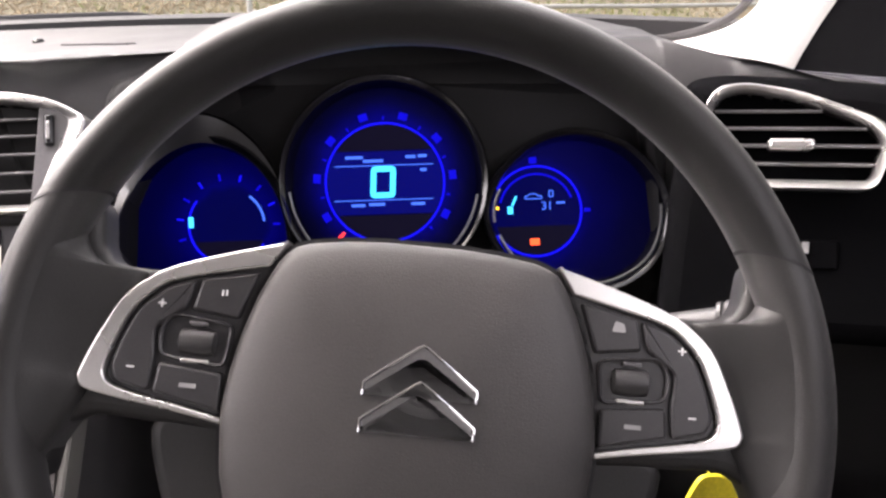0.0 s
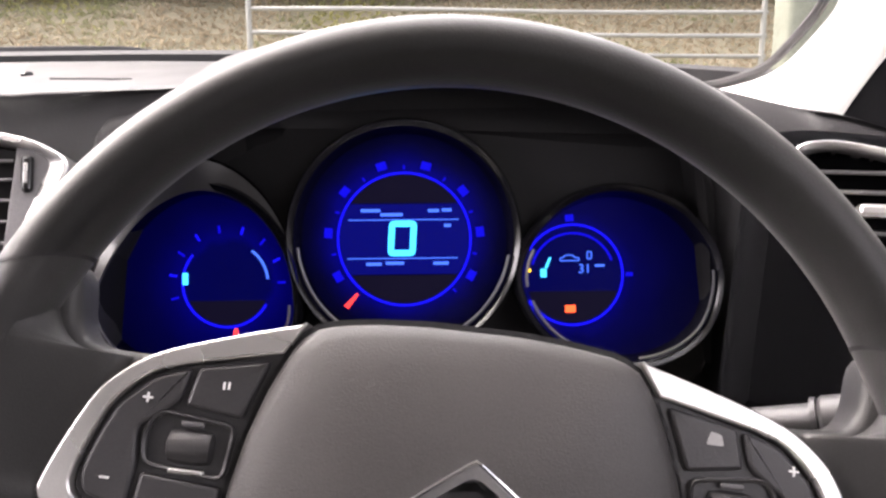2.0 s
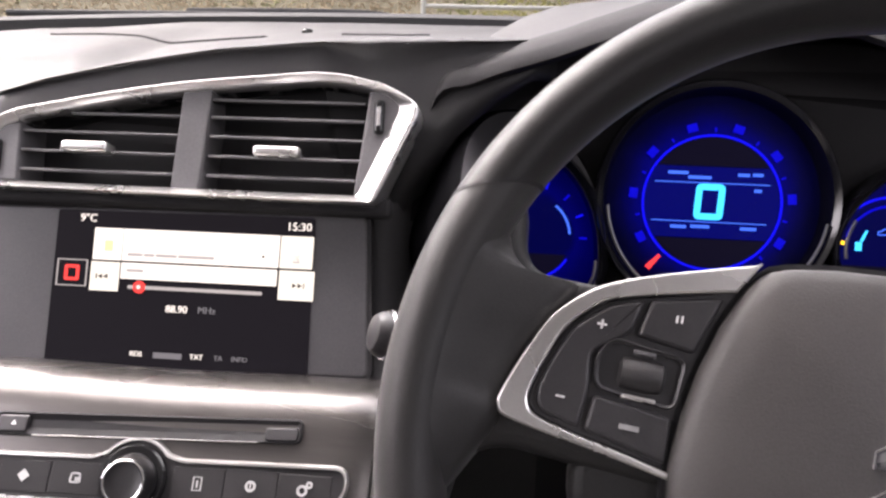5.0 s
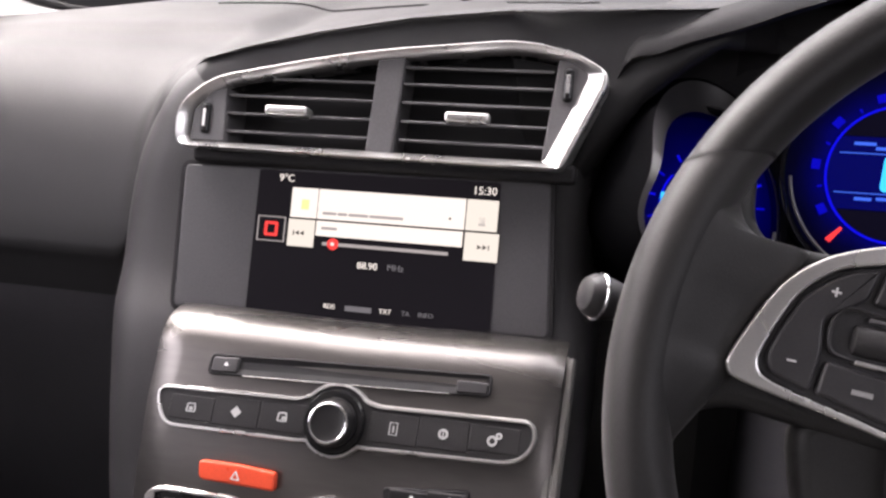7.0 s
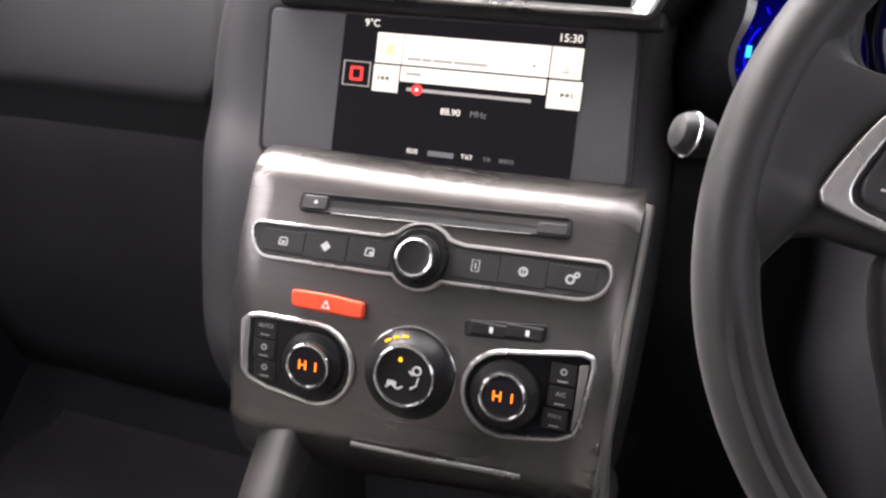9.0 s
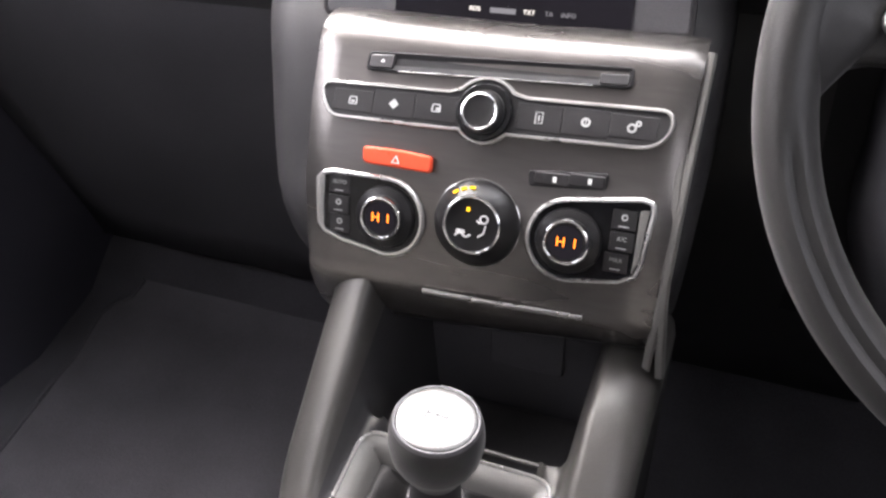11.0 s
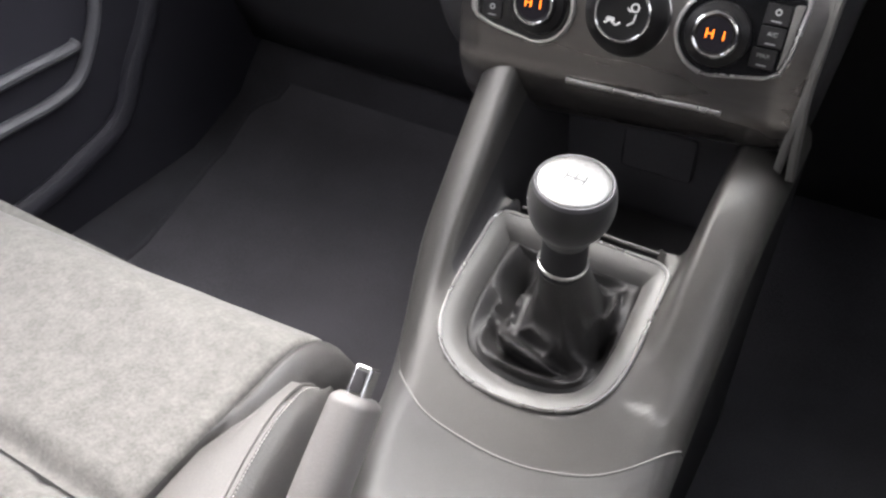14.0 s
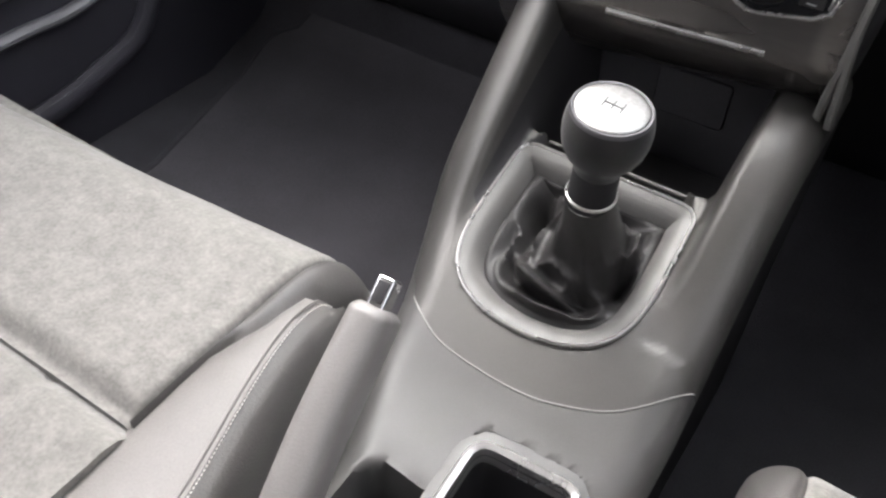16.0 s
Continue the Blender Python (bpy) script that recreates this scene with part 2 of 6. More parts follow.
def dial_glow(name, centre, stops, strength):
    """A back-lit dial: the light falls off with the distance from its centre, unevenly."""
    mat = glowing(name, (0, 0, 1), strength)
    nt = mat.node_tree
    n, link = nt.nodes, nt.links.new
    p = n["Principled BSDF"]
    co = n.new("ShaderNodeTexCoord")
    far = n.new("ShaderNodeVectorMath")
    far.operation = "DISTANCE"
    far.inputs[1].default_value = centre
    link(co.outputs["Object"], far.inputs[0])
    ramp = n.new("ShaderNodeValToRGB")
    ramp.color_ramp.elements[0].position, ramp.color_ramp.elements[0].color = stops[0][0], (*stops[0][1], 1)
    ramp.color_ramp.elements[1].position, ramp.color_ramp.elements[1].color = stops[-1][0], (*stops[-1][1], 1)
    for pos, col in stops[1:-1]:
        e = ramp.color_ramp.elements.new(pos)
        e.color = (*col, 1)
    scale = n.new("ShaderNodeMath")
    scale.operation = "MULTIPLY"
    scale.inputs[1].default_value = 10.0
    link(far.outputs["Value"], scale.inputs[0])
    noise_t = n.new("ShaderNodeTexNoise")
    noise_t.inputs["Scale"].default_value = 45
    link(co.outputs["Object"], noise_t.inputs["Vector"])
    add = n.new("ShaderNodeMath")
    add.operation = "MULTIPLY_ADD"
    add.inputs[1].default_value = 0.12
    link(noise_t.outputs["Fac"], add.inputs[0])
    link(scale.outputs[0], add.inputs[2])
    less = n.new("ShaderNodeMath")
    less.operation = "SUBTRACT"
    less.inputs[1].default_value = 0.06
    link(add.outputs[0], less.inputs[0])
    link(less.outputs[0], ramp.inputs["Fac"])
    link(ramp.outputs["Color"], p.inputs["Emission Color"])
    return mat


def woven(name, colour, second, rough=0.9):
    """Seat cloth: a soft mottle over a fine weave."""
    mat = surface(name, colour, rough, 0.0, grain=320.0, relief=0.6, blotch=85.0, vary=0.14, wear=0.05, second=second, sheen=0.25)
    return mat


dash_black = surface("soft_dash_plastic", (0.018, 0.0176, 0.0188), 0.55, spec=0.38, grain=1100, relief=0.16, blotch=6)
under_dash = surface("lower_dash_grey", (0.064, 0.062, 0.069), 0.6, spec=0.25, grain=900, relief=0.2, blotch=7)
dash_low = surface("hard_dash_plastic", (0.030, 0.029, 0.033), 0.55, spec=0.3, grain=900, relief=0.2, blotch=7)
cheek_grey = surface("cheek_plastic_and_wall_shade", (0.032, 0.031, 0.033), 0.5, spec=0.4, grain=1000, relief=0.12, blotch=8)
bezel_grey = surface("bezel_plastic", (0.082, 0.0795, 0.085), 0.42, grain=1000, relief=0.1, blotch=10)
leather_black = surface("rim_leather", (0.008, 0.0077, 0.0078), 0.42, spec=0.28, sheen=0.13, grain=900, relief=0.12, blotch=14)
leather_grip = surface("rim_grip_leather", (0.020, 0.0194, 0.0194), 0.44, spec=0.36, sheen=0.1, grain=1300, relief=0.14, blotch=14)
spoke_leather = surface("spoke_leather", (0.024, 0.0235, 0.0235), 0.48, spec=0.35, grain=1100, relief=0.14, blotch=12)
stalk_grey = surface("stalk_plastic", (0.034, 0.033, 0.034), 0.45, grain=900, relief=0.08, blotch=20)
divider_grey = surface("vent_divider_plastic", (0.13, 0.127, 0.13), 0.42, grain=1000, relief=0.08, blotch=14)
slat_grey = surface("slat_plastic", (0.035, 0.034, 0.036), 0.4, grain=900, relief=0.06, blotch=20)
seam_grey = surface("pale_seam_plastic", (0.22, 0.213, 0.206), 0.4, grain=900, relief=0.05, blotch=20, vary=0.06)
dark_chrome = surface("badge_metal", (0.2, 0.198, 0.2), 0.42, 0.75, grain=600, relief=0.02, blotch=40, vary=0.1)
airbag_plastic = surface("airbag_plastic", (0.043, 0.0405, 0.0395), 0.5, grain=1200, relief=0.2, blotch=8)
button_black = surface("button_plastic", (0.03, 0.029, 0.031), 0.38, grain=900, relief=0.08, blotch=20)
piano_black = surface("gloss_black_plastic", (0.01, 0.01, 0.011), 0.12, grain=300, relief=0.01, blotch=15, wear=0.06)
# gloss-free black: door corner trim, and painted shade on tunnel wall and switch panel
shade_and_trim_black = surface("matt_shade_and_trim_black", (0.004, 0.004, 0.0045), 0.95, spec=0.0, grain=900, relief=0.1)
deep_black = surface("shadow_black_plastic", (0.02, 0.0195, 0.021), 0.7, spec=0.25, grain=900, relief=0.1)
silver = surface("satin_silver", (0.74, 0.73, 0.72), 0.28, 0.9, grain=1400, relief=0.02, blotch=25, vary=0.06, wear=0.06)
frame_metal = surface("satin_frame_metal", (0.64, 0.63, 0.61), 0.28, 0.9, grain=1400, relief=0.02, blotch=25, vary=0.1, wear=0.08)
brushed_metal = surface("brushed_metal", (0.25, 0.247, 0.244), 0.36, 0.9, grain=500, relief=0.05, blotch=40, vary=0.2, wear=0.1)
chrome = surface("chrome", (0.86, 0.86, 0.87), 0.08, 1.0, grain=200, relief=0.01, blotch=30, vary=0.03, wear=0.05)
fascia_metal = surface("brushed_fascia", (0.168, 0.158, 0.152), 0.28, 0.85, grain=260, relief=0.05, blotch=12, vary=0.08, stretch=(0.15, 1, 1), wear=0.08)
console_plastic = surface("console_plastic", (0.135, 0.1315, 0.125), 0.42, grain=1200, relief=0.12, blotch=9, vary=0.1)
console_rear = surface("console_rear_plastic", (0.075, 0.073, 0.0705), 0.4, grain=1200, relief=0.14, blotch=9, vary=0.1)
console_dark = surface("console_dark_paint", (0.078, 0.0752, 0.071), 0.36, 0.4, grain=1200, relief=0.14, blotch=9, vary=0.1)
gaiter_leather = surface("gaiter_leather", (0.020, 0.0188, 0.0185), 0.5, grain=700, relief=0.4, blotch=22, vary=0.25)
seat_cloth = woven("seat_cloth", (0.186, 0.179, 0.165), (0.130, 0.1245, 0.1145))
brake_leather = surface("brake_grip_leather", (0.19, 0.18, 0.173), 0.38, grain=900, relief=0.2, blotch=14, vary=0.1)
bolster_side_shade = surface("shaded_bolster_leatherette", (0.10, 0.095, 0.090), 0.42, grain=700, relief=0.35, blotch=16, vary=0.12)
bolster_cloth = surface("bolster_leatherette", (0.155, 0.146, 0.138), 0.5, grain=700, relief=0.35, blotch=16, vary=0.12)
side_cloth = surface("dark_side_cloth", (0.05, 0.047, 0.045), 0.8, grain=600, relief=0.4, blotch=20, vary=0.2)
thread = surface("pale_thread", (0.75, 0.72, 0.68), 0.7, grain=2500, relief=0.5)
carpet = surface("carpet", (0.037, 0.0358, 0.0415), 0.95, grain=520, relief=0.9, blotch=14, vary=0.3)
mat_fabric = surface("floor_mat_pile", (0.058, 0.0555, 0.062), 0.95, grain=480, relief=0.9, blotch=12, vary=0.25)
pillar_trim = surface("pale_pillar_trim", (0.86, 0.85, 0.83), 0.55, grain=800, relief=0.12, blotch=6, vary=0.05)
headliner = surface("headliner_cloth", (0.5, 0.49, 0.47), 0.95, grain=700, relief=0.4, blotch=8, vary=0.06)
door_plastic = surface("door_plastic", (0.033, 0.032, 0.041), 0.5, grain=900, relief=0.2, blotch=6)
door_edge = surface("door_edge_plastic", (0.10, 0.10, 0.11), 0.42, grain=900, relief=0.12, blotch=8)
rubber = surface("rubber", (0.035, 0.034, 0.036), 0.7, grain=500, relief=0.2)
hazard_red = surface("hazard_red", (0.85, 0.09, 0.035), 0.32, grain=800, relief=0.04, blotch=20, vary=0.08)
tag_yellow = surface("yellow_tag", (0.75, 0.62, 0.03), 0.45, grain=500, relief=0.1, blotch=30)
print_white = surface("white_print", (0.72, 0.72, 0.72), 0.5, grain=900, relief=0.02, blotch=40, vary=0.05)
print_grey = surface("grey_print", (0.3, 0.3, 0.3), 0.5, grain=900, relief=0.02, blotch=40, vary=0.05)
knob_black = surface("knob_plastic", (0.011, 0.0105, 0.0112), 0.32, spec=0.4, grain=900, relief=0.05, blotch=20)
key_black = surface("panel_key_plastic", (0.017, 0.0162, 0.0172), 0.45, spec=0.35, grain=900, relief=0.06, blotch=20)
well_gloss = surface("dial_well_gloss", (0.006, 0.006, 0.008), 0.14, spec=0.7, grain=400, relief=0.02, blotch=15)
# darker dash colour that paints shade round the dials and the wheel
dash_shade_black = surface("dash_shade_plastic", (0.015, 0.0146, 0.0158), 0.6, spec=0.18, grain=900, relief=0.2, blotch=7)
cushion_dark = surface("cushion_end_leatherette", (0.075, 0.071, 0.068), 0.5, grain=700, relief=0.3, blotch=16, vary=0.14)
print_soft = surface("soft_grey_print", (0.42, 0.42, 0.42), 0.5, grain=900, relief=0.02, blotch=40, vary=0.08)
blue_line = glowing("blue_backlight", (0.004, 0.006, 1.0), 0.36)
blue_mark = glowing("blue_backlight_dim", (0.002, 0.003, 0.75), 0.3)
blue_dark = glowing("lcd_ground", (0.001, 0.003, 0.22), 0.2)
cyan = glowing("cyan_segments", (0.02, 0.5, 1.0), 0.7)
pale_blue = glowing("pale_blue_segments", (0.05, 0.17, 1.0), 0.42)
red_glow = glowing("red_backlight", (1.0, 0.05, 0.05), 0.558)
red_lamp = glowing("red_warning_lamp", (1.0, 0.10, 0.03), 0.744)
amber = glowing("amber_segments", (1.0, 0.22, 0.02), 0.992)
amber_led = glowing("amber_led", (1.0, 0.55, 0.02), 0.744)
dial_mask = glowing("dial_mask", (0.006, 0.005, 0.02), 0.217)
lcd_black = glowing("lcd_black", (0.02, 0.018, 0.022), 0.217)
tile_white = glowing("screen_tile", (0.95, 0.92, 0.83), 0.48)
tile_cream = glowing("screen_tile_cream", (0.88, 0.86, 0.75), 0.44)
tile_red = glowing("screen_red", (0.95, 0.07, 0.06), 0.496)
tile_grey = glowing("screen_grey", (0.5, 0.48, 0.46), 0.372)
tile_dim = glowing("screen_dim", (0.2, 0.2, 0.21), 0.372)
tile_ink = glowing("screen_ink", (0.12, 0.11, 0.1), 0.31)
tile_yellow = glowing("screen_yellow", (0.95, 0.85, 0.35), 0.496)

# ---- the car's shell ----
LEFT_SIDE, RIGHT_SIDE, MIDDLE = -1.12, 0.40, -0.362


def mirrored(p):
    return (2 * MIDDLE - p[0], p[1], p[2])


# floor with the toe board rising under the dashboard
toe = [(-1.75, 0.0), (-0.6, 0.0), (0.3, 0.0), (0.58, 0.0), (0.70, 0.04), (0.84, 0.18), (0.92, 0.34), (0.94, 0.5)]
bm = bmesh.new()
rings(bm, [[(x, y, z) for y, z in toe] + [(x, y + 0.05, z - 0.06) for y, z in toe[::-1]] for x in (LEFT_SIDE - 0.02, -0.8, -0.36, 0.1, RIGHT_SIDE + 0.02)], True, True)
structure("floor", bm, carpet, "dark carpeted car floor rising into the footwells", "car floor")

# roof, rear wall
structure("ceiling", box((MIDDLE, -0.75, 1.27), (1.5, 2.0, 0.04), 0.015), headliner, "pale cloth headliner of the car roof", "roof lining")
structure("wall_rear", box((MIDDLE, -1.78, 0.41), (1.52, 0.08, 0.88), 0.02), dash_low, "dark rear bulkhead behind the seats", "rear wall")


structure("wall_tail", box((MIDDLE, -1.79, 1.15), (1.52, 0.06, 0.24), 0.02), headliner, "pale lining above the rear window", "rear wall")
for x in (LEFT_SIDE - 0.02, RIGHT_SIDE + 0.02):
    structure("wall_post", box((x, -0.62, 0.99), (0.06, 0.24, 0.54), 0.02), headliner, "pale trim of the post between the side windows", "post trim")
    structure("wall_quarter", box((x, -1.52, 0.99), (0.06, 0.50, 0.54), 0.02), headliner, "pale lining of the rear quarter", "rear quarter")


def door_panel(name, x, side):
    """A door's inner skin; side is +1 where the cabin lies towards +x."""
    def skin(y, z):
        bulge = 0.02 * smooth(0.42, 0.5, z) * (1 - smooth(0.62, 0.74, z))
        return x + side * (bulge + 0.012 * smooth(0.05, 0.2, z))
    ys = np.linspace(-1.74, 0.86, 60)
    zs = np.linspace(-0.02, 0.76, 28)
    b = bmesh.new()
    rings(b, [[(skin(y, z), y, z) for z in zs] + [(x - side * 0.06, y, z) for z in zs[::-1]] for y in ys], True, True)
    return structure(name, b, door_plastic, "dark moulded plastic door lining beside the seat", "door")


door_left = door_panel("door_1", LEFT_SIDE, 1)
door_panel("door_2", RIGHT_SIDE, -1)

# raised mouldings on the passenger door: the pocket's lip, the grip and the speaker's rim
pocket = spline([(-0.6, 0.20), (-0.2, 0.19), (0.1, 0.20), (0.293, 0.203), (0.36, 0.202), (0.41, 0.212), (0.445, 0.248), (0.473, 0.298), (0.487, 0.37), (0.485, 0.45)], 60, False)
b = sweep([(LEFT_SIDE + 0.022, y, z) for y, z in pocket], oval(0.008, 0.010, 10), up=(1, 0, 0))
part("pocket_lip", b, door_edge, door_left, "grey pocket lip")
grip = spline([(-0.3, 0.235), (0.1, 0.25), (0.316, 0.255), (0.415, 0.254), (0.43, 0.258)], 40, False)
part("grip", sweep([(LEFT_SIDE + 0.02, y, z) for y, z in grip], oval(0.008, 0.009, 10), up=(1, 0, 0)), door_edge, door_left, "grey door grip")
lower = spline([(-0.5, 0.06), (0.1, 0.07), (0.291, 0.084), (0.381, 0.10), (0.459, 0.125), (0.504, 0.186), (0.56, 0.258), (0.60, 0.36)], 60, False)
part("lower_moulding", sweep([(LEFT_SIDE + 0.014, y, z) for y, z in lower], oval(0.016, 0.014, 10), up=(1, 0, 0)), door_plastic, door_left)

# pillars at both ends of the windscreen, and the black corner pieces behind them
inner = spline([(0.300, 1.036, 0.790), (0.338, 1.03, 0.795), (0.367, 1.012, 0.804), (0.386, 0.985, 0.818), (0.393, 0.944, 0.841), (0.394, 0.89, 0.87), (0.387, 0.845, 0.894), (0.376, 0.70, 0.97), (0.366, 0.5, 1.075), (0.345, 0.2, 1.255)], 36, False)
outer = spline([(0.402, 0.89, 0.725), (0.402, 0.88, 0.74), (0.402, 0.865, 0.757), (0.403, 0.84, 0.78), (0.404, 0.805, 0.808), (0.405, 0.765, 0.835), (0.406, 0.72, 0.862), (0.408, 0.60, 0.955), (0.410, 0.45, 1.07), (0.41, 0.15, 1.26)], 36, False)


def pillar(name, flip):
    b = bmesh.new()
    loops = []
    for p, q in zip(inner, outer):
        p, q = Vector(p), Vector(q)
        side = (q - p)
        depth = Vector((0.02, 0.05, -0.01))
        bulge = Vector((-0.02, -0.028, 0.004))
        loop = [p, p + side * 0.18 + bulge * 0.7, p + side * 0.5 + bulge, p + side * 0.82 + bulge * 0.7, q, q + depth, p + depth]
        loops.append([mirrored(v) if flip else tuple(v) for v in loop])
    rings(b, loops, True, True)
    return structure(name, b, pillar_trim, "pale plastic windscreen pillar trim above the dashboard", "pillar trim", sharp=50)


pillar("trim", False)
pillar("trim", True)
for flip in (False, True):
    edge = [tuple(Vector(p) + Vector((-0.008, 0.012, 0.004))) for p in inner]
    b = sweep([mirrored(p) if flip else p for p in edge], oval(0.0055, 0.0055, 8), up=(0, 1, 0))
    structure("windscreen_seal", b, rubber, "black rubber seal along the windscreen edge", "rubber seal")
    corner = [(0.398, 0.90, 0.70), (0.398, 0.34, 0.70), (0.398, 0.28, 0.80), (0.398, 0.36, 1.00), (0.400, 0.36, 1.22), (0.400, 0.44, 1.20), (0.400, 0.64, 1.05), (0.398, 0.84, 0.86)]
    b = bmesh.new()
    rings(b, [[(x + d, y, z) for x, y, z in corner] for d in (0.0, 0.03)], True, True)
    if flip:
        for v in b.verts:
            v.co.x = 2 * MIDDLE - v.co.x
    structure("door_corner_trim", b, shade_and_trim_black, "black plastic corner trim at the door mirror", "corner trim")

# windscreen, with its black lower edge
ws = [(0.50, 1.16, 0.80), (0.43, 0.30, 1.26)]
b = bmesh.new()
lo, hi = ws
cols = np.linspace(0, 1, 13)
front = []
for k in (0.0, 0.5, 1.0):
    y, z, half = lo[1] + (hi[1] - lo[1]) * k, lo[2] + (hi[2] - lo[2]) * k, 0.84 - 0.1 * k
    front.append([(MIDDLE + half * (2 * c - 1), y - 0.10 * (2 * c - 1) ** 2, z) for c in cols])
rings(b, front + [[(x, y + 0.004, z + 0.004) for x, y, z in row] for row in front[::-1]], closed=False, wrap=True)
glass = bpy.data.materials.new("windscreen_glass")
glass.use_nodes = True
gp = glass.node_tree.nodes["Principled BSDF"]
gp.inputs["Transmission Weight"].default_value, gp.inputs["Roughness"].default_value, gp.inputs["IOR"].default_value = 1.0, 0.0, 1.02
gp.inputs["Base Color"].default_value = (0.93, 0.96, 0.94, 1)
pane = structure("window_1", b, glass, "clear raked windscreen above the dashboard", "windscreen")
pane.visible_shadow = False
b = sweep([(MIDDLE + 0.84 * s, 1.14 - 0.10 * s * s, 0.835 - 0.035 * s * s) for s in np.linspace(-1, 1, 31)], [(-0.03, -0.02), (0.02, -0.02), (0.02, 0.006), (0.0, 0.012), (-0.03, 0.006)])
structure("windscreen_base_trim", b, rubber, "black strip along the base of the windscreen", "windscreen trim")

# ---- dashboard ----
def section(z, edge, back, roll, drop, knee, foot, under=0.004):
    """A slice of the dash: z at the windscreen, the edge's height, where its face stands, how far it rolls over and drops, and the knee below."""
    top = [(y, edge + (z - edge) * k) for y, k in ((0.98, 0.75), (0.86, 0.51), (0.78, 0.33), (0.71, 0.19) if roll < 0.1 else (0.755, 0.16))]
    face = [(back + roll, edge), (back + 0.55 * roll, edge - 0.10 * drop), (back + 0.18 * roll, edge - 0.42 * drop), (back, edge - drop), (back + under, edge - drop - max(0.02, 0.4 * drop))]
    if roll > 0.1:
        # a full round face
        face = [(back + roll * (1 - math.sqrt(1 - (1 - k) ** 2)), edge - k * drop) for k in (0.0, 0.09, 0.36, 0.92)] + [(back + under, edge - drop - 0.012)]
    return [(1.12, z)] + top + face + [(knee, 0.53), (foot, 0.45), (0.64, 0.36), (0.75, 0.12)]


# where along the car's width each slice rules
STATIONS = {-1.115: section(0.80, 0.748, 0.540, 0.185, 0.185, 0.56, 0.60), -0.80: section(0.822, 0.764, 0.540, 0.185, 0.165, 0.56, 0.60), -0.618: section(0.832, 0.764, 0.542, 0.180, 0.165, 0.565, 0.60),
            -0.570: section(0.833, 0.750, 0.549, 0.060, 0.055, 0.585, 0.59), -0.534: section(0.833, 0.760, 0.549, 0.018, 0.026, 0.585, 0.59), -0.494: section(0.833, 0.770, 0.549, 0.011, 0.024, 0.585, 0.59),
            -0.44: section(0.833, 0.781, 0.549, 0.011, 0.025, 0.585, 0.59), -0.37: section(0.833, 0.792, 0.549, 0.011, 0.026, 0.585, 0.59), -0.30: section(0.832, 0.798, 0.549, 0.011, 0.028, 0.59, 0.60),
            -0.272: section(0.832, 0.799, 0.549, 0.012, 0.13, 0.60, 0.61), -0.258: section(0.832, 0.800, 0.549, 0.013, 0.126, 0.636, 0.62, 0.03), -0.239: section(0.832, 0.800, 0.549, 0.014, 0.098, 0.636, 0.62, 0.07),
            -0.211: section(0.832, 0.801, 0.549, 0.016, 0.060, 0.636, 0.62, 0.08), -0.188: section(0.832, 0.801, 0.552, 0.018, 0.040, 0.636, 0.62, 0.08), -0.165: section(0.832, 0.802, 0.562, 0.022, 0.026, 0.636, 0.62, 0.07), -0.12: section(0.832, 0.802, 0.635, 0.050, 0.030, 0.636, 0.62),
            0.188: section(0.830, 0.802, 0.630, 0.060, 0.036, 0.636, 0.62), 0.205: section(0.82, 0.786, 0.50, 0.03, 0.024, 0.52, 0.54), 0.27: section(0.80, 0.770, 0.475, 0.03, 0.024, 0.50, 0.53),
            0.395: section(0.77, 0.738, 0.44, 0.03, 0.024, 0.47, 0.50)}
dashboard = thing("dashboard", (MIDDLE, 0.75, 0.12), "black soft-touch plastic dashboard below the windscreen", "dashboard")
sx = sorted(STATIONS)


def blend_at(i, x):
    t = (x - sx[i]) / (sx[i + 1] - sx[i])
    return t if -0.571 < sx[i] < -0.13 else smooth(0, 1, t)


loops = []
for x in np.concatenate([np.linspace(a, c, 7)[:-1] for a, c in zip(sx, sx[1:])] + [[sx[-1]]]):
    i = max(k for k in range(len(sx) - 1) if sx[k] <= x + 1e-9)
    t = blend_at(i, x)
    prof = [tuple((1 - t) * np.array(p) + t * np.array(q)) for p, q in zip(STATIONS[sx[i]], STATIONS[sx[i + 1]])]
    loops.append([(x, y, z) for y, z in spline(prof, 46, False)] + [(x, 1.14, 0.10)])
dash_rows = loops
bm = bmesh.new()
rings(bm, loops, True, True)
# index 1 paints shade beside the wheel and behind the dials; 2 is grey plastic
for f in bm.faces:
    c = f.calc_center_median()
    if c.x > 0.17 and c.y < 0.64 and c.z < 0.80 - 0.15 * max(0.0, c.x - 0.188):
        f.material_index = 1
    elif -0.15 < c.x <= 0.17 and c.y < 0.68 and c.z < 0.815:
        f.material_index = 1
    elif c.z < 0.56 and c.x < -0.55:
        f.material_index = 2
part("dash_body", bm, [dash_black, dash_shade_black, under_dash], dashboard, "black soft-touch dash, grey lower plastic, shade painted behind the wheel", sharp=120)


def on_dash(x, y):
    """The height of the dash's top at a place."""
    k = max(n for n in range(len(dash_rows) - 1) if dash_rows[n][0][0] <= x)
    near, far = [[(q[1], q[2]) for q in row[:18]][::-1] for row in dash_rows[k:k + 2]]
    t = (x - dash_rows[k][0][0]) / (dash_rows[k + 1][0][0] - dash_rows[k][0][0])
    return (1 - t) * float(np.interp(y, *zip(*near))) + t * float(np.interp(y, *zip(*far)))


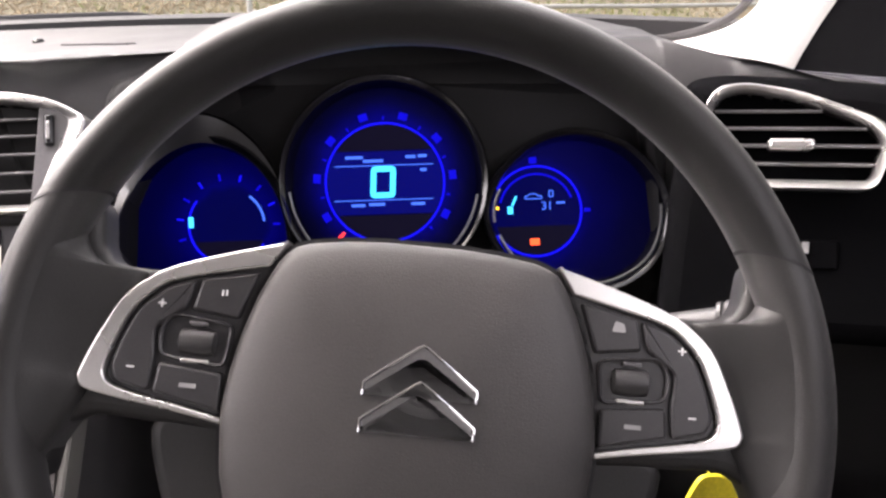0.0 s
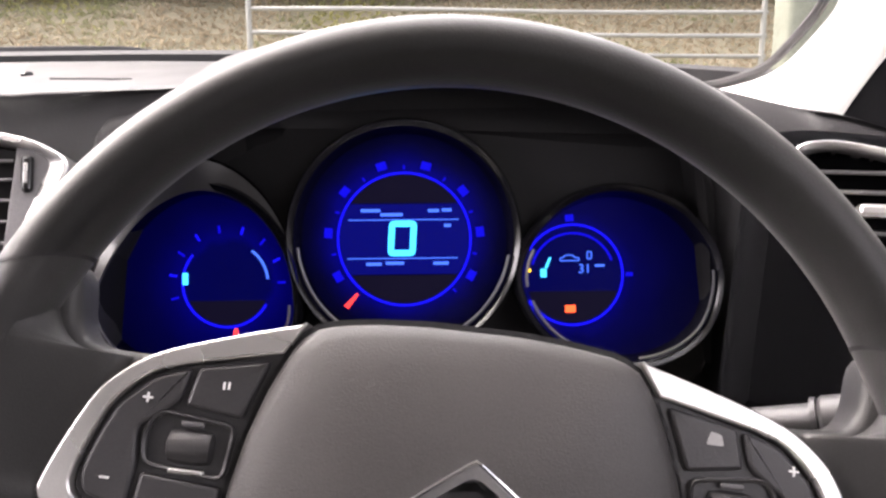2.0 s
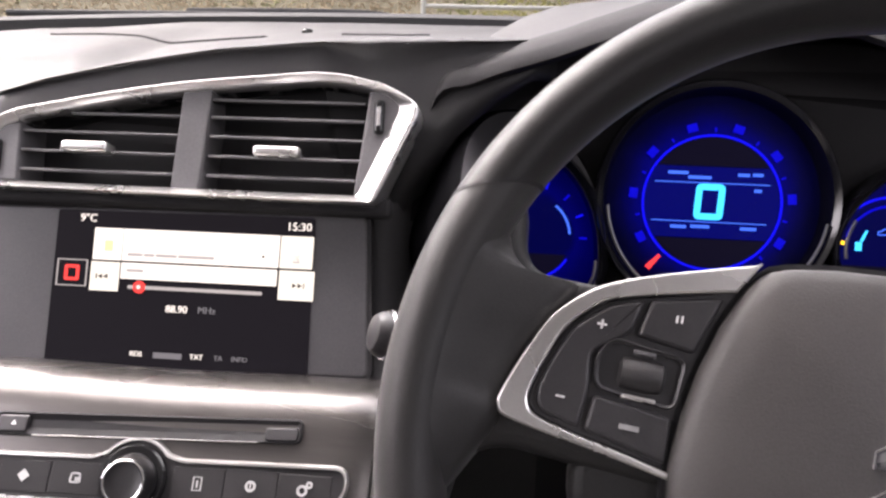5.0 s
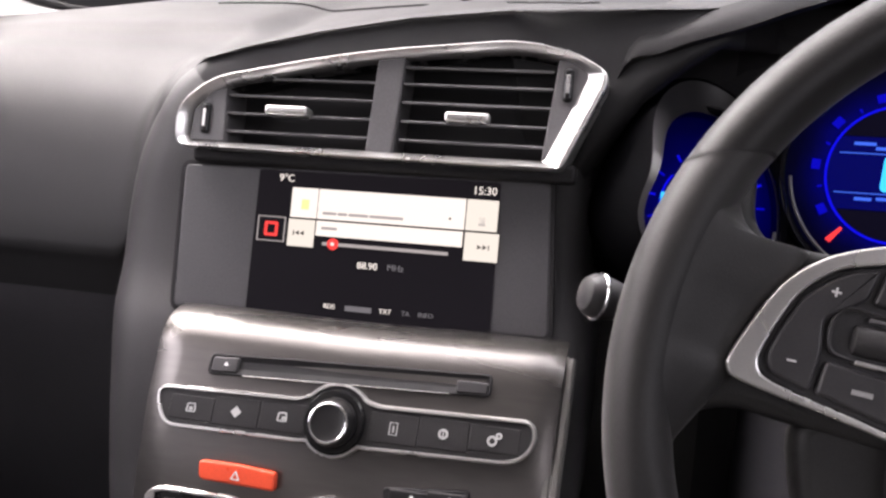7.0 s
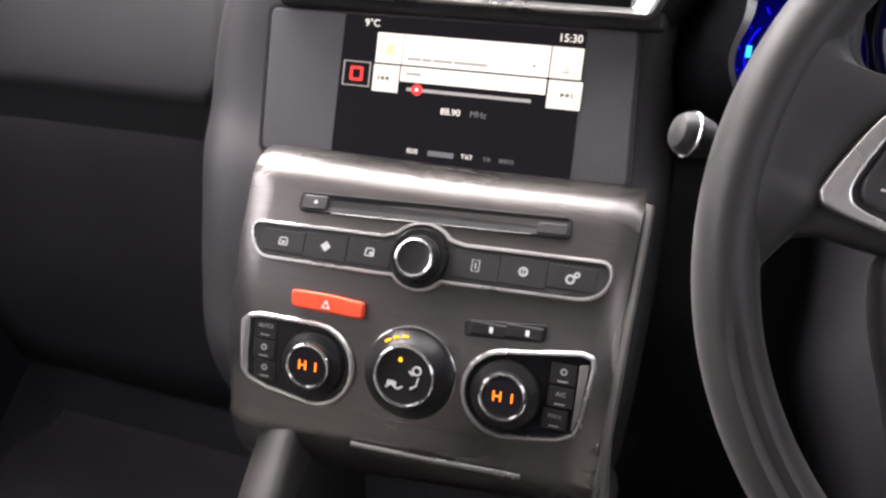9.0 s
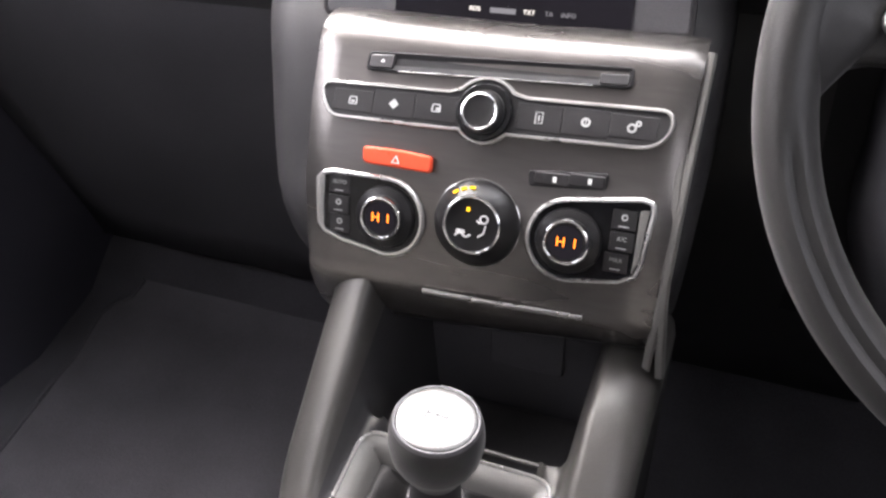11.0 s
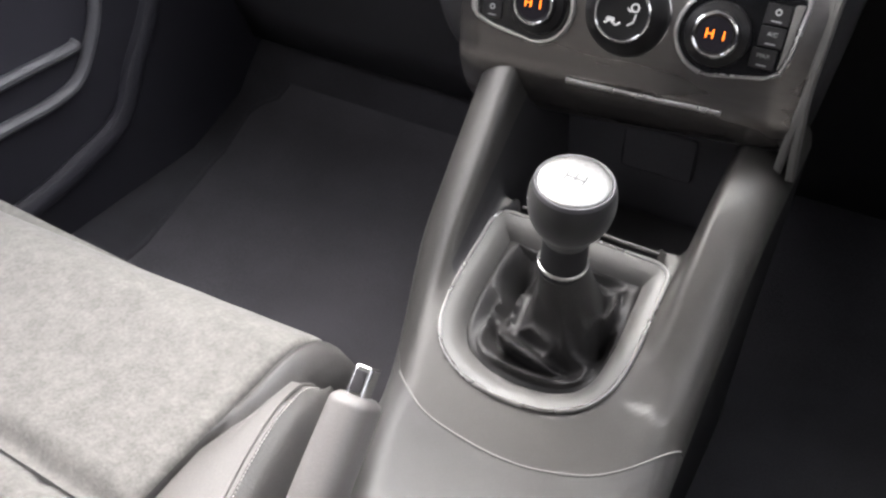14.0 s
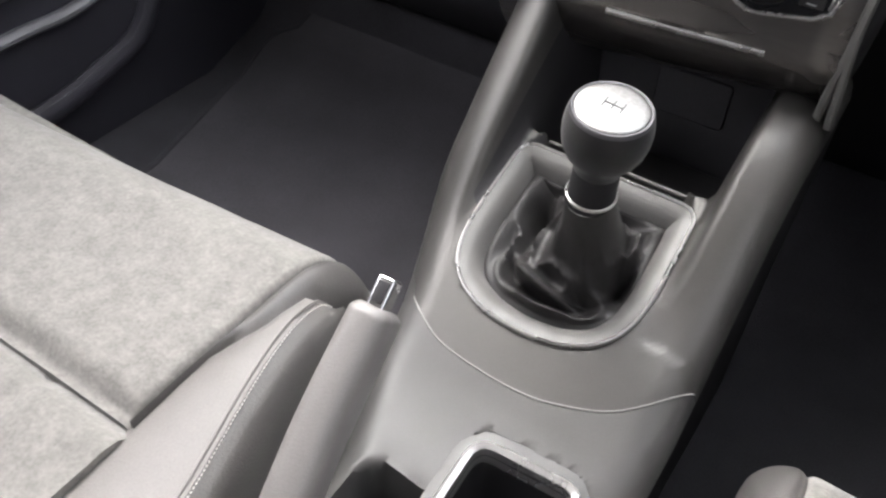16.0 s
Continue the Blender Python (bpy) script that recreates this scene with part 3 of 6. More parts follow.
# demister slots and sensor in the top
for x0, y0, x1, y1 in ((-0.350, 0.795, -0.262, 0.725), (-0.75, 0.955, -0.45, 0.852)):
    line = [(x0 + (x1 - x0) * k / 59, y0 + (y1 - y0) * k / 59) for k in range(60)]
    part("demister_slot", sweep([(x, y, on_dash(x, y) + 0.0006) for x, y in line], [(-0.005, -0.004), (0.005, -0.004), (0.0045, 0.0006), (-0.0045, 0.0006)]), deep_black, dashboard, "black demister slot")
part("light_sensor", lathe([(0.006, -0.003), (0.006, 0.002), (0.004, 0.004)], seg=16), piano_black, dashboard, "small black dome", Matrix.Translation((-0.416, 0.887, on_dash(-0.416, 0.887))))
# ---- instrument cluster ----
GA = place((-0.04, 0.60, 0.697), 11)
cluster = thing("instrument_cluster", (-0.04, 0.62, 0.6), "black instrument binnacle with three blue back-lit dials", "instrument cluster")
# hood arching over the dials
BROW = np.array([(0.212, 0.620), (0.204, 0.720), (0.190, 0.780), (0.168, 0.7900), (0.148, 0.7980), (0.118, 0.8075), (0.090, 0.8180), (0.045, 0.8320), (0.0, 0.836)])
CREST = np.array([(0.190, 0.670), (0.190, 0.740), (0.187, 0.782), (0.180, 0.800), (0.165, 0.8110), (0.140, 0.8240), (0.100, 0.8345), (0.050, 0.839), (0.0, 0.841)])
loops = []
for y, back, wide, drop in ((0.94, 1.0, 0.90, 0.040), (0.84, 1.0, 0.95, 0.010), (0.77, 1.0, 0.99, 0.002), (0.72, 1.0, 1.0, 0.0), (0.66, 0.5, 1.0, 0.0), (0.625, 0.2, 1.0, 0.0), (0.600, 0.0, 1.0, 0.0), (0.584, 0.0, 1.005, 0.004), (0.574, 0.0, 1.012, 0.010), (0.569, 0.0, 1.02, 0.018)):
    half = [(u * wide, z - drop) for u, z in BROW * (1 - back) + CREST * back]
    arch = spline([(-u, z) for u, z in half] + half[-2::-1], 64, False)
    loops.append([(-0.032 + x, y + 0.030 * smooth(0.10, 0.23, x) - 0.012 * smooth(0.08, 0.20, -x) - 0.020 * smooth(0.05, 0.14, -x) * smooth(0.72, 0.80, z), z) for x, z in arch])
inward = [[(-0.032 + (x + 0.032) * 0.985, y + 0.006, 0.60 + (z - 0.60) * 0.988) for x, y, z in row] for row in loops[::-1]]
bm = bmesh.new()
rings(bm, loops[:7], closed=False)
part("hood", bm, dash_black, cluster, sharp=60)
# the hood's front roll, underside and backing have their shade painted in
part("hood_brow", rings(bmesh.new(), loops[6:], closed=False), dash_shade_black, cluster, "rolled front edge of the hood, shade painted in black", sharp=60)
part("hood_lip", rings(bmesh.new(), loops[9:] + inward[:8], closed=False), dash_shade_black, cluster, "underside of the hood, shade painted in black", sharp=60)
plate = rounded([(-0.225, -0.115), (0.225, -0.115), (0.235, 0.05), (0.12, 0.115), (-0.12, 0.115), (-0.235, 0.05)], 0.04)
part("backing", prism(plate, -0.035, -0.022, 0.003), dash_shade_black, cluster, m=GA)


def pod(outline, depth, sides):
    """One dial's well: a dark flared wall with a pale lip, and the lit face at its back."""
    n = 72
    o = evened(outline, n)
    b = bmesh.new()
    rings(b, [[(x, y, h) for x, y in grown(o, d)] for d, h in ((0.004, 0.004), (0.007, 0.006), (0.009, 0.002), (0.009, -0.022), (0.0, -0.022), (0.0, -0.018), (0.003, 0.003))], wrap=True)
    part("dial_well", b, well_gloss, cluster, m=GA)
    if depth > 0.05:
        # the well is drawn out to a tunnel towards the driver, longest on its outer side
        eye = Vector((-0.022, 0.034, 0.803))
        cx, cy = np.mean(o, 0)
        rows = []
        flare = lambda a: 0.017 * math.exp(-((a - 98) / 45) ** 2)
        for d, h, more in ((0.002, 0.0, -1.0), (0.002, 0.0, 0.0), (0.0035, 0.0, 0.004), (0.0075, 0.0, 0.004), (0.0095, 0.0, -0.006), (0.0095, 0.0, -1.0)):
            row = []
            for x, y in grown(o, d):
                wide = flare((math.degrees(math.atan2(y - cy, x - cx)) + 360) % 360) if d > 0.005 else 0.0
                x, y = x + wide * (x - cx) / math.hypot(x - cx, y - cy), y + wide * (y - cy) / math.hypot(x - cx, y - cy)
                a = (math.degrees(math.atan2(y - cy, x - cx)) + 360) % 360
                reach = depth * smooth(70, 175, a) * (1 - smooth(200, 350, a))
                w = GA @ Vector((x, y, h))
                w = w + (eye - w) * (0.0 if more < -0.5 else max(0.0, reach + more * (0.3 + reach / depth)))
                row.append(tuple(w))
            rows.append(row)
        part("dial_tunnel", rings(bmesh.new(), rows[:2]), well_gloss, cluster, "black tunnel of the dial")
        # outer wall blackened to paint the shade of the hollow around it
        part("dial_tunnel", rings(bmesh.new(), rows[3:]), shade_and_trim_black, cluster, "outer wall of the tunnel, the hollow's shade painted black")
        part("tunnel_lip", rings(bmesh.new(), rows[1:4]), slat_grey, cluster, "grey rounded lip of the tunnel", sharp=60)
    for a, c in sides:
        seg = o[a:c] if a < c else o[a:] + o[:c]
        part("dial_lip", sweep([(x, y, 0.005) for x, y in seg], oval(0.0011, 0.0011, 8), up=(0, 0, 1)), dark_chrome, cluster, "thin silver lip", GA)
    return o


def face(name, outline, centre, stops, strength, label):
    b = bmesh.new()
    n = 72
    o = evened(outline, n)
    rings(b, [[(centre[0] + (x - centre[0]) * s, centre[1] + (y - centre[1]) * s, -0.0175 if s else -0.0175) for x, y in o] for s in (1.0, 0.8, 0.6, 0.4, 0.2, 0.02)], cap1=True)
    w = GA @ Vector((centre[0], centre[1], -0.0175))
    return part(name, b, dial_glow(name + "_glow", tuple(w), stops, strength), cluster, label, GA)


mid_o = disc(0.0735, (0.003, 0.0), 72, 0.0745)
left_o = spline([(-0.209, -0.045), (-0.197, -0.012), (-0.172, 0.018), (-0.14, 0.032), (-0.108, 0.022), (-0.086, -0.004), (-0.077, -0.038), (-0.082, -0.066), (-0.12, -0.088), (-0.165, -0.088), (-0.197, -0.072)], 90)
right_o = spline([(0.0885, -0.035), (0.094, -0.008), (0.118, 0.018), (0.152, 0.028), (0.188, 0.018), (0.212, -0.006), (0.219, -0.034), (0.208, -0.066), (0.178, -0.084), (0.140, -0.084), (0.106, -0.066)], 90)
pod(mid_o, 0.02, [(37, 51), (57, 71)])
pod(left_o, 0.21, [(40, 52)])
pod(right_o, 0.02, [(0, 6), (62, 71), (36, 54)])
speed = face("speed_dial", mid_o, (0.003, 0.0), [(0.0, (0, 0, 0.05)), (0.42, (0, 0, 0.06)), (0.49, (0, 0.0005, 0.34)), (0.55, (0, 0, 0.20)), (0.62, (0, 0, 0.085)), (0.69, (0, 0, 0.035)), (0.78, (0, 0, 0.014))], 0.135, "blue-lit speedometer dial")
revs = face("rev_dial", left_o, (-0.1235, -0.031), [(0.0, (0, 0.001, 0.12)), (0.28, (0, 0.001, 0.13)), (0.33, (0, 0, 0.26)), (0.42, (0, 0, 0.16)), (0.58, (0, 0, 0.075)), (0.90, (0, 0, 0.02))], 0.135, "blue-lit rev counter dial")
fuel = face("fuel_dial", right_o, (0.124, -0.028), [(0.0, (0, 0.001, 0.14)), (0.33, (0, 0.001, 0.14)), (0.38, (0, 0, 0.24)), (0.46, (0, 0, 0.12)), (0.7, (0, 0, 0.055)), (1.0, (0, 0, 0.018))], 0.13, "blue-lit fuel gauge dial")
Z = -0.0165
LINE = [(-0.0008, Z), (0.0008, Z), (0.0008, Z + 0.0008), (-0.0008, Z + 0.0008)]
part("dial_ring", torus((0.003, -0.001), 0.0475, LINE, 72), blue_line, speed, "bright blue ring", GA)
part("dial_ring", torus((-0.1235, -0.031), 0.0315, LINE, 60, a0=140, a1=330), blue_line, revs, "bright blue ring", GA)
part("dial_ring", torus((0.124, -0.028), 0.0362, LINE, 60, a0=-150, a1=150), blue_line, fuel, "bright blue ring", GA)
part("dial_ring", torus((0.124, -0.028), 0.030, LINE, 60, a0=20, a1=165), blue_mark, fuel, "", GA)
part("display_arc", torus((-0.1235, -0.031), 0.0288, LINE, 24, a0=5, a1=52), pale_blue, revs, "pale blue arc", GA)
for k in range(8):
    a = radians(209 - k * 34)
    c, s = math.cos(a), math.sin(a)
    at = GA @ Matrix.Translation((0.003 + 0.0545 * c, -0.001 + 0.0545 * s, Z)) @ Matrix.Rotation(a - math.pi / 2, 4, "Z")
    part("dial_mark", box((0, 0, 0.0004), (0.0072, 0.0058, 0.0006), 0.0003), blue_mark, speed, "", at)
    at = GA @ Matrix.Translation((0.003 + 0.0545 * math.cos(a - 0.3), -0.001 + 0.0545 * math.sin(a - 0.3), Z)) @ Matrix.Rotation(a - 0.3 - math.pi / 2, 4, "Z")
    part("dial_tick", box((0, -0.003, 0.0004), (0.0015, 0.003, 0.0006)), blue_mark, speed, "", at)
for k in range(9):
    a = radians(196 - k * 24.5)
    at = GA @ Matrix.Translation((-0.1235 + 0.0385 * math.cos(a), -0.031 + 0.0385 * math.sin(a), Z)) @ Matrix.Rotation(a - math.pi / 2, 4, "Z")
    part("dial_tick", box((0, 0, 0.0004), (0.0016, 0.0055, 0.0006)), blue_line if k % 2 else blue_mark, revs, "", at)
for a0 in (93, 178, 205, 0):
    a = radians(a0)
    at = GA @ Matrix.Translation((0.124 + 0.041 * math.cos(a), -0.028 + 0.041 * math.sin(a), Z)) @ Matrix.Rotation(a - math.pi / 2, 4, "Z")
    part("dial_tick", box((0, 0, 0.0004), (0.003 if a0 != 93 else 0.006, 0.005, 0.0006)), blue_mark, fuel, "", at)
# the speedometer's display
lcd = [(0.003 + 0.0462 * math.cos(a), -0.001 + 0.0462 * math.sin(a)) for a in np.concatenate([np.linspace(radians(-33), radians(33), 12), np.linspace(radians(147), radians(213), 12)])]
part("display", prism(lcd, Z - 0.0004, Z + 0.0002), blue_dark, speed, "deep blue liquid-crystal display", GA)
for sgn in (1, -1):
    cap = [(0.003 + 0.0462 * math.cos(a), -0.001 + 0.0462 * math.sin(a)) for a in np.linspace(radians(sgn * 34), radians(sgn * 146), 24)]
    part("display_mask", prism(cap, Z - 0.0004, Z + 0.0002), dial_mask, speed, "black mask", GA)
zero = rounded([(-0.0098, -0.0125), (0.0098, -0.0125), (0.0098, 0.0125), (-0.0098, 0.0125)], 0.004, 4)
part("digit", band([(x + 0.0015 + 0.06 * y, y - 0.0005) for x, y in grown(zero, -0.002)], [(-0.0022, Z + 0.0006), (0.0022, Z + 0.0006), (0.0022, Z + 0.0012), (-0.0022, Z + 0.0012)]), cyan, speed, "cyan number zero", GA)
for y, x0, x1 in ((0.0128, -0.037, 0.042), (-0.0148, -0.038, 0.041)):
    part("display_line", box(((x0 + x1) / 2, y, Z + 0.0008), (x1 - x0, 0.0007, 0.0004)), pale_blue, speed, "", GA)
for x, y, w in ((-0.021, 0.0195, 0.014), (-0.006, 0.0165, 0.016), (0.024, 0.0192, 0.008), (0.0335, 0.0196, 0.007), (0.034, 0.0085, 0.005), (-0.019, -0.0188, 0.011), (-0.004, -0.0182, 0.013), (0.029, -0.0185, 0.011)):
    part("display_text", box((x, y, Z + 0.0008), (w, 0.0022, 0.0004)), pale_blue, speed, "", GA)
needle = [(-0.0405, -0.048), (-0.0375, -0.0505), (-0.030, -0.0405), (-0.0315, -0.0392)]
part("needle", prism(needle, Z + 0.001, Z + 0.003, 0.0006), red_glow, speed, "glowing red needle tip", GA)
part("needle", prism([(-0.1195, -0.068), (-0.1155, -0.068), (-0.1165, -0.0635), (-0.1185, -0.0635)], Z + 0.001, Z + 0.0025), red_glow, revs, "glowing red needle tip", GA)
part("bar_segment", box((-0.153, -0.0278, Z + 0.0008), (0.0038, 0.0085, 0.0006)), cyan, revs, "cyan bar", GA)
part("bar_segment", box((0.1028, -0.0265, Z + 0.0008), (0.0042, 0.006, 0.0006)), cyan, fuel, "cyan bar", GA)
part("bar_segment", prism([(0.1035, -0.023), (0.1055, -0.023), (0.1085, -0.0155), (0.107, -0.0152)], Z + 0.0006, Z + 0.0012), cyan, fuel, "cyan bar", GA)
part("range_digits", lettering("31", 0.0095, (0.1325, -0.024), z=Z + 0.0008), pale_blue, fuel, "pale blue figures", GA)
part("range_text", box((0.1435, -0.0215, Z + 0.0008), (0.007, 0.0016, 0.0004)), pale_blue, fuel, "", GA)
car = rounded([(0.115, -0.0178), (0.1285, -0.0178), (0.1285, -0.0158), (0.1255, -0.0155), (0.1235, -0.0138), (0.119, -0.0138), (0.117, -0.0155), (0.115, -0.0158)], 0.0006, 2)
part("car_symbol", band(car, [(-0.0004, Z + 0.0006), (0.0004, Z + 0.0006), (0.0004, Z + 0.001), (-0.0004, Z + 0.001)]), pale_blue, fuel, "", GA)
pump = rounded([(0.1345, -0.0165), (0.1375, -0.0165), (0.1375, -0.0115), (0.1345, -0.0115)], 0.0006, 2)
part("pump_symbol", band(pump, [(-0.0004, Z + 0.0006), (0.0004, Z + 0.0006), (0.0004, Z + 0.001), (-0.0004, Z + 0.001)]), pale_blue, fuel, "", GA)
part("fuel_display_mask", prism([(0.124 + 0.0345 * math.cos(a), -0.028 + 0.0345 * math.sin(a)) for a in np.linspace(radians(200), radians(340), 20)], Z - 0.0004, Z + 0.0002), dial_mask, fuel, "black mask", GA)
part("warning_lamp", box((0.122, -0.0525, Z + 0.001), (0.0075, 0.0052, 0.0006), 0.0003), red_lamp, fuel, "lit red warning lamp", GA)
part("warning_lamp", lathe([(0.0014, Z), (0.0014, Z + 0.001)], (0.0925, -0.0245), 10), amber_led, fuel, "small amber lamp", GA)
part("rev_display_mask", prism([(-0.1235 + 0.0300 * math.cos(a), -0.031 + 0.0300 * math.sin(a)) for a in np.linspace(radians(205), radians(335), 20)], Z - 0.0004, Z + 0.0002), dial_mask, revs, "black mask", GA)

# ---- steering column, stalks, key ----
column = thing("steering_column", (-0.0145, 0.5, 0.55), "dark plastic steering column shroud behind the wheel", "steering column")
axis = (Vector((0, 0.928, -0.371))).normalized()
hub = Vector((-0.0145, 0.313, 0.642))
loops = []
for d, half, up, down in ((0.075, 0.055, 0.042, 0.08), (0.085, 0.075, 0.05, 0.12), (0.16, 0.100, 0.062, 0.17), (0.24, 0.11, 0.07, 0.20), (0.34, 0.11, 0.07, 0.22)):
    sect = rounded([(-half * 0.55, -down), (half * 0.55, -down), (half, -down * 0.45), (half * 0.96, up * 0.5), (half * 0.6, up), (-half * 0.6, up), (-half * 0.96, up * 0.5), (-half, -down * 0.45)], 0.03, 4)
    c = hub + axis * d
    loops.append([(c.x + x, c.y + z * 0.371, c.z + z * 0.928) for x, z in sect])
part("shroud", rings(bmesh.new(), loops, True, True), dash_low, column)


def stalk(label, root, bend, tip, right):
    ob = thing("column_stalk", root, label, "control stalk", "stalks of the steering column")
    path = spline([root, bend, tip], 16, False)
    part("arm", sweep(path, oval(0.0080, 0.0066, 14), scale=[0.9 + 0.25 * i / 15 for i in range(16)]), stalk_grey if right else button_black, ob)
    t = (Vector(tip) - Vector(bend)).normalized()
    m = Matrix.Translation(tip) @ t.to_track_quat("Z", "Y").to_matrix().to_4x4()
    if right:
        part("end_cap", lathe([(0.0090, -0.006), (0.0106, -0.004), (0.0106, 0.018), (0.0100, 0.0200), (0.0075, 0.0212)], seg=24), stalk_grey, ob, "grey end switch", m)
        part("collar", lathe([(0.0092, -0.009), (0.0101, -0.009), (0.0101, -0.0065), (0.0092, -0.0065)], seg=24), button_black, ob, "thin dark ring", m)
    else:
        part("end_cap", lathe([(0.0092, -0.010), (0.0106, -0.003), (0.0108, 0.001), (0.0104, 0.004), (0.0082, 0.0072), (0.004, 0.0086)], seg=28), button_black, ob, "rounded grey end button", m)
        part("end_ring", torus((0, 0), 0.0110, oval(0.0009, 0.0009, 8, 0.0004), 40), chrome, ob, "thin chrome ring", m)
    return ob


stalk("dark plastic indicator stalk with a square grey end", (0.075, 0.43, 0.624), (0.121, 0.410, 0.637), (0.164, 0.386, 0.650), True)
stalk("dark plastic wiper stalk with a chrome-ringed end", (-0.095, 0.43, 0.612), (-0.155, 0.405, 0.640), (-0.2185, 0.372, 0.6625), False)

key = thing("ignition_key", (0.12, 0.40, 0.575), "car key in the ignition with a bright yellow tag", "key")
part("key_head", box((0.128, 0.40, 0.585), (0.022, 0.008, 0.03), 0.003), button_black, key)
part("key_ring", torus((0, 0), 0.011, oval(0.0009, 0.0009, 8), 30), chrome, key, "split chrome ring", Matrix.Translation((0.150, 0.356, 0.580)) @ Matrix.Rotation(radians(90), 4, "X") @ Matrix.Rotation(radians(20), 4, "Y"))
tag = rounded([(-0.022, -0.03), (0.022, -0.03), (0.02, -0.006), (0.009, 0.004), (0.0, 0.010), (-0.011, 0.010), (-0.02, -0.004)], 0.004, 3)
part("tag", prism(tag, -0.0015, 0.0015, 0.0008), tag_yellow, key, "bright yellow plastic tag", place((0.146, 0.350, 0.566), 6, 8))

# ---- steering wheel ----
WH = place(tuple(hub), 21.8, 0, -7.4)
wheel = thing("steering_wheel", tuple(hub), "black leather steering wheel with satin silver trims, slightly turned", "steering wheel")


RIM_R, RIM_X, RIM_Y, RIM_H = 0.1798, -0.0015, 0.0035, 0.0065


def seam_lean(a):
    """How far the leather's seams lean off the radius, in degrees from the middle of the rim inwards."""
    a %= 360
    return 3.6 * math.exp(-((a - 24.5) / 14) ** 2) - 3.6 * math.exp(-((a - 155.5) / 14) ** 2)


def rim_ring(a0, a1, steps, swell=0.0):
    """A stretch of the rim; below the thumbs a groove divides its face."""
    rows = []
    for a in np.linspace(a0, a1, steps):
        groove = 0.0030 * smooth(196, 206, a % 360) * (1 - smooth(334, 344, a % 360))
        row = []
        for b in np.linspace(0, 2 * math.pi, 40, endpoint=False):
            r = 1 + swell - groove / 0.0165 * math.exp(-((b - 1.75) / 0.20) ** 2)
            x, h = 0.0138 * math.cos(b) * r, 0.0172 * math.sin(b) * r + RIM_H
            w = radians(a - seam_lean(a) * x / 0.0138)
            row.append((RIM_X + (RIM_R + x) * math.cos(w), RIM_Y + (RIM_R + x) * math.sin(w), h))
        rows.append(row)
    return rings(bmesh.new(), rows, True, True)


part("rim", rim_ring(24.5, 155.5, 80), leather_black, wheel, "black leather upper rim", WH)
part("rim", rim_ring(155.5, 218, 40), leather_grip, wheel, "smooth black leather grip of the rim", WH)
part("rim", rim_ring(218, 322, 50), leather_grip, wheel, "black leather lower rim", WH)
part("rim", rim_ring(-38, 24.5, 40), leather_grip, wheel, "smooth black leather grip of the rim", WH)
for a in (24.5, 155.5):
    part("rim_seam", rim_ring(a - 0.28, a + 0.28, 3, 0.02), deep_black, wheel, "dark leather seam", WH)
# thumb rests: the leather runs on from the rim's crest down to the spokes
rest_in = spline([(0.1600, 0.0790), (0.1575, 0.0640), (0.1535, 0.0545), (0.1470, 0.0490), (0.1370, 0.0465), (0.1275, 0.0470), (0.1330, 0.0340), (0.1415, 0.0205), (0.1465, 0.0060), (0.1480, -0.0010), (0.1465, -0.0070), (0.1500, -0.0150), (0.1560, -0.0260), (0.1630, -0.0400)], 70, False)
rest_out = [v[0] for v in spline([(q,) for q in (26, 22.5, 20, 18, 16.5, 14.5, 11, 7, 2.5, 0, -2.5, -6, -10, -15)], 70, False)]
for s in (1, -1):
    rows = []
    for k, h in ((-0.05, -0.014), (-0.03, 0.000), (0.02, 0.0058), (0.10, 0.0086), (0.25, 0.0104), (0.42, 0.0124), (0.58, 0.0148), (0.72, 0.0172), (0.86, 0.0196), (1.0, 0.0212)):
        row = []
        for (x, y), a in zip(rest_in, rest_out):
            ox, oy = RIM_X * s + 0.1745 * math.cos(radians(a)), RIM_Y + 0.1745 * math.sin(radians(a))
            row.append(((x + (ox - x) * k) * s, y + (oy - y) * k, h))
        rows.append(row)
    part("thumb_rest", rings(bmesh.new(), rows, closed=False), leather_grip, wheel, "smooth leather thumb rest between rim and spoke", WH, sharp=80)


def flipped(pts, s):
    return [(x * s, y) for x, y in pts][::s]


spoke = rounded([(0.060, 0.055), (0.105, 0.0495), (0.130, 0.0490), (0.1445, 0.0500), (0.1500, 0.0580), (0.1530, 0.0815), (0.174, 0.0815), (0.180, 0.02), (0.176, -0.05), (0.163, -0.052), (0.160, -0.027), (0.145, -0.019), (0.06, -0.024)], 0.012, 4)
lower = rounded([(-0.122, -0.014), (0.122, -0.014), (0.112, -0.05), (0.088, -0.10), (0.07, -0.178), (-0.07, -0.178), (-0.088, -0.10), (-0.112, -0.05)], 0.02, 4)
trim_o = [(0.062, 0.0665), (0.080, 0.0615), (0.098, 0.0560), (0.112, 0.0510), (0.123, 0.0450), (0.1345, 0.0340), (0.1430, 0.0170), (0.1490, 0.0010), (0.1490, -0.0040), (0.1455, -0.0075), (0.130, -0.0105), (0.102, -0.0145), (0.0835, -0.0178)]
trim_i = [(0.0835, -0.0152), (0.102, -0.0115), (0.124, -0.0075), (0.1345, -0.0045), (0.1378, -0.0005), (0.1378, 0.0050), (0.1345, 0.0160), (0.1285, 0.0300), (0.1180, 0.0410), (0.108, 0.0455), (0.090, 0.0500), (0.0695, 0.0545)]
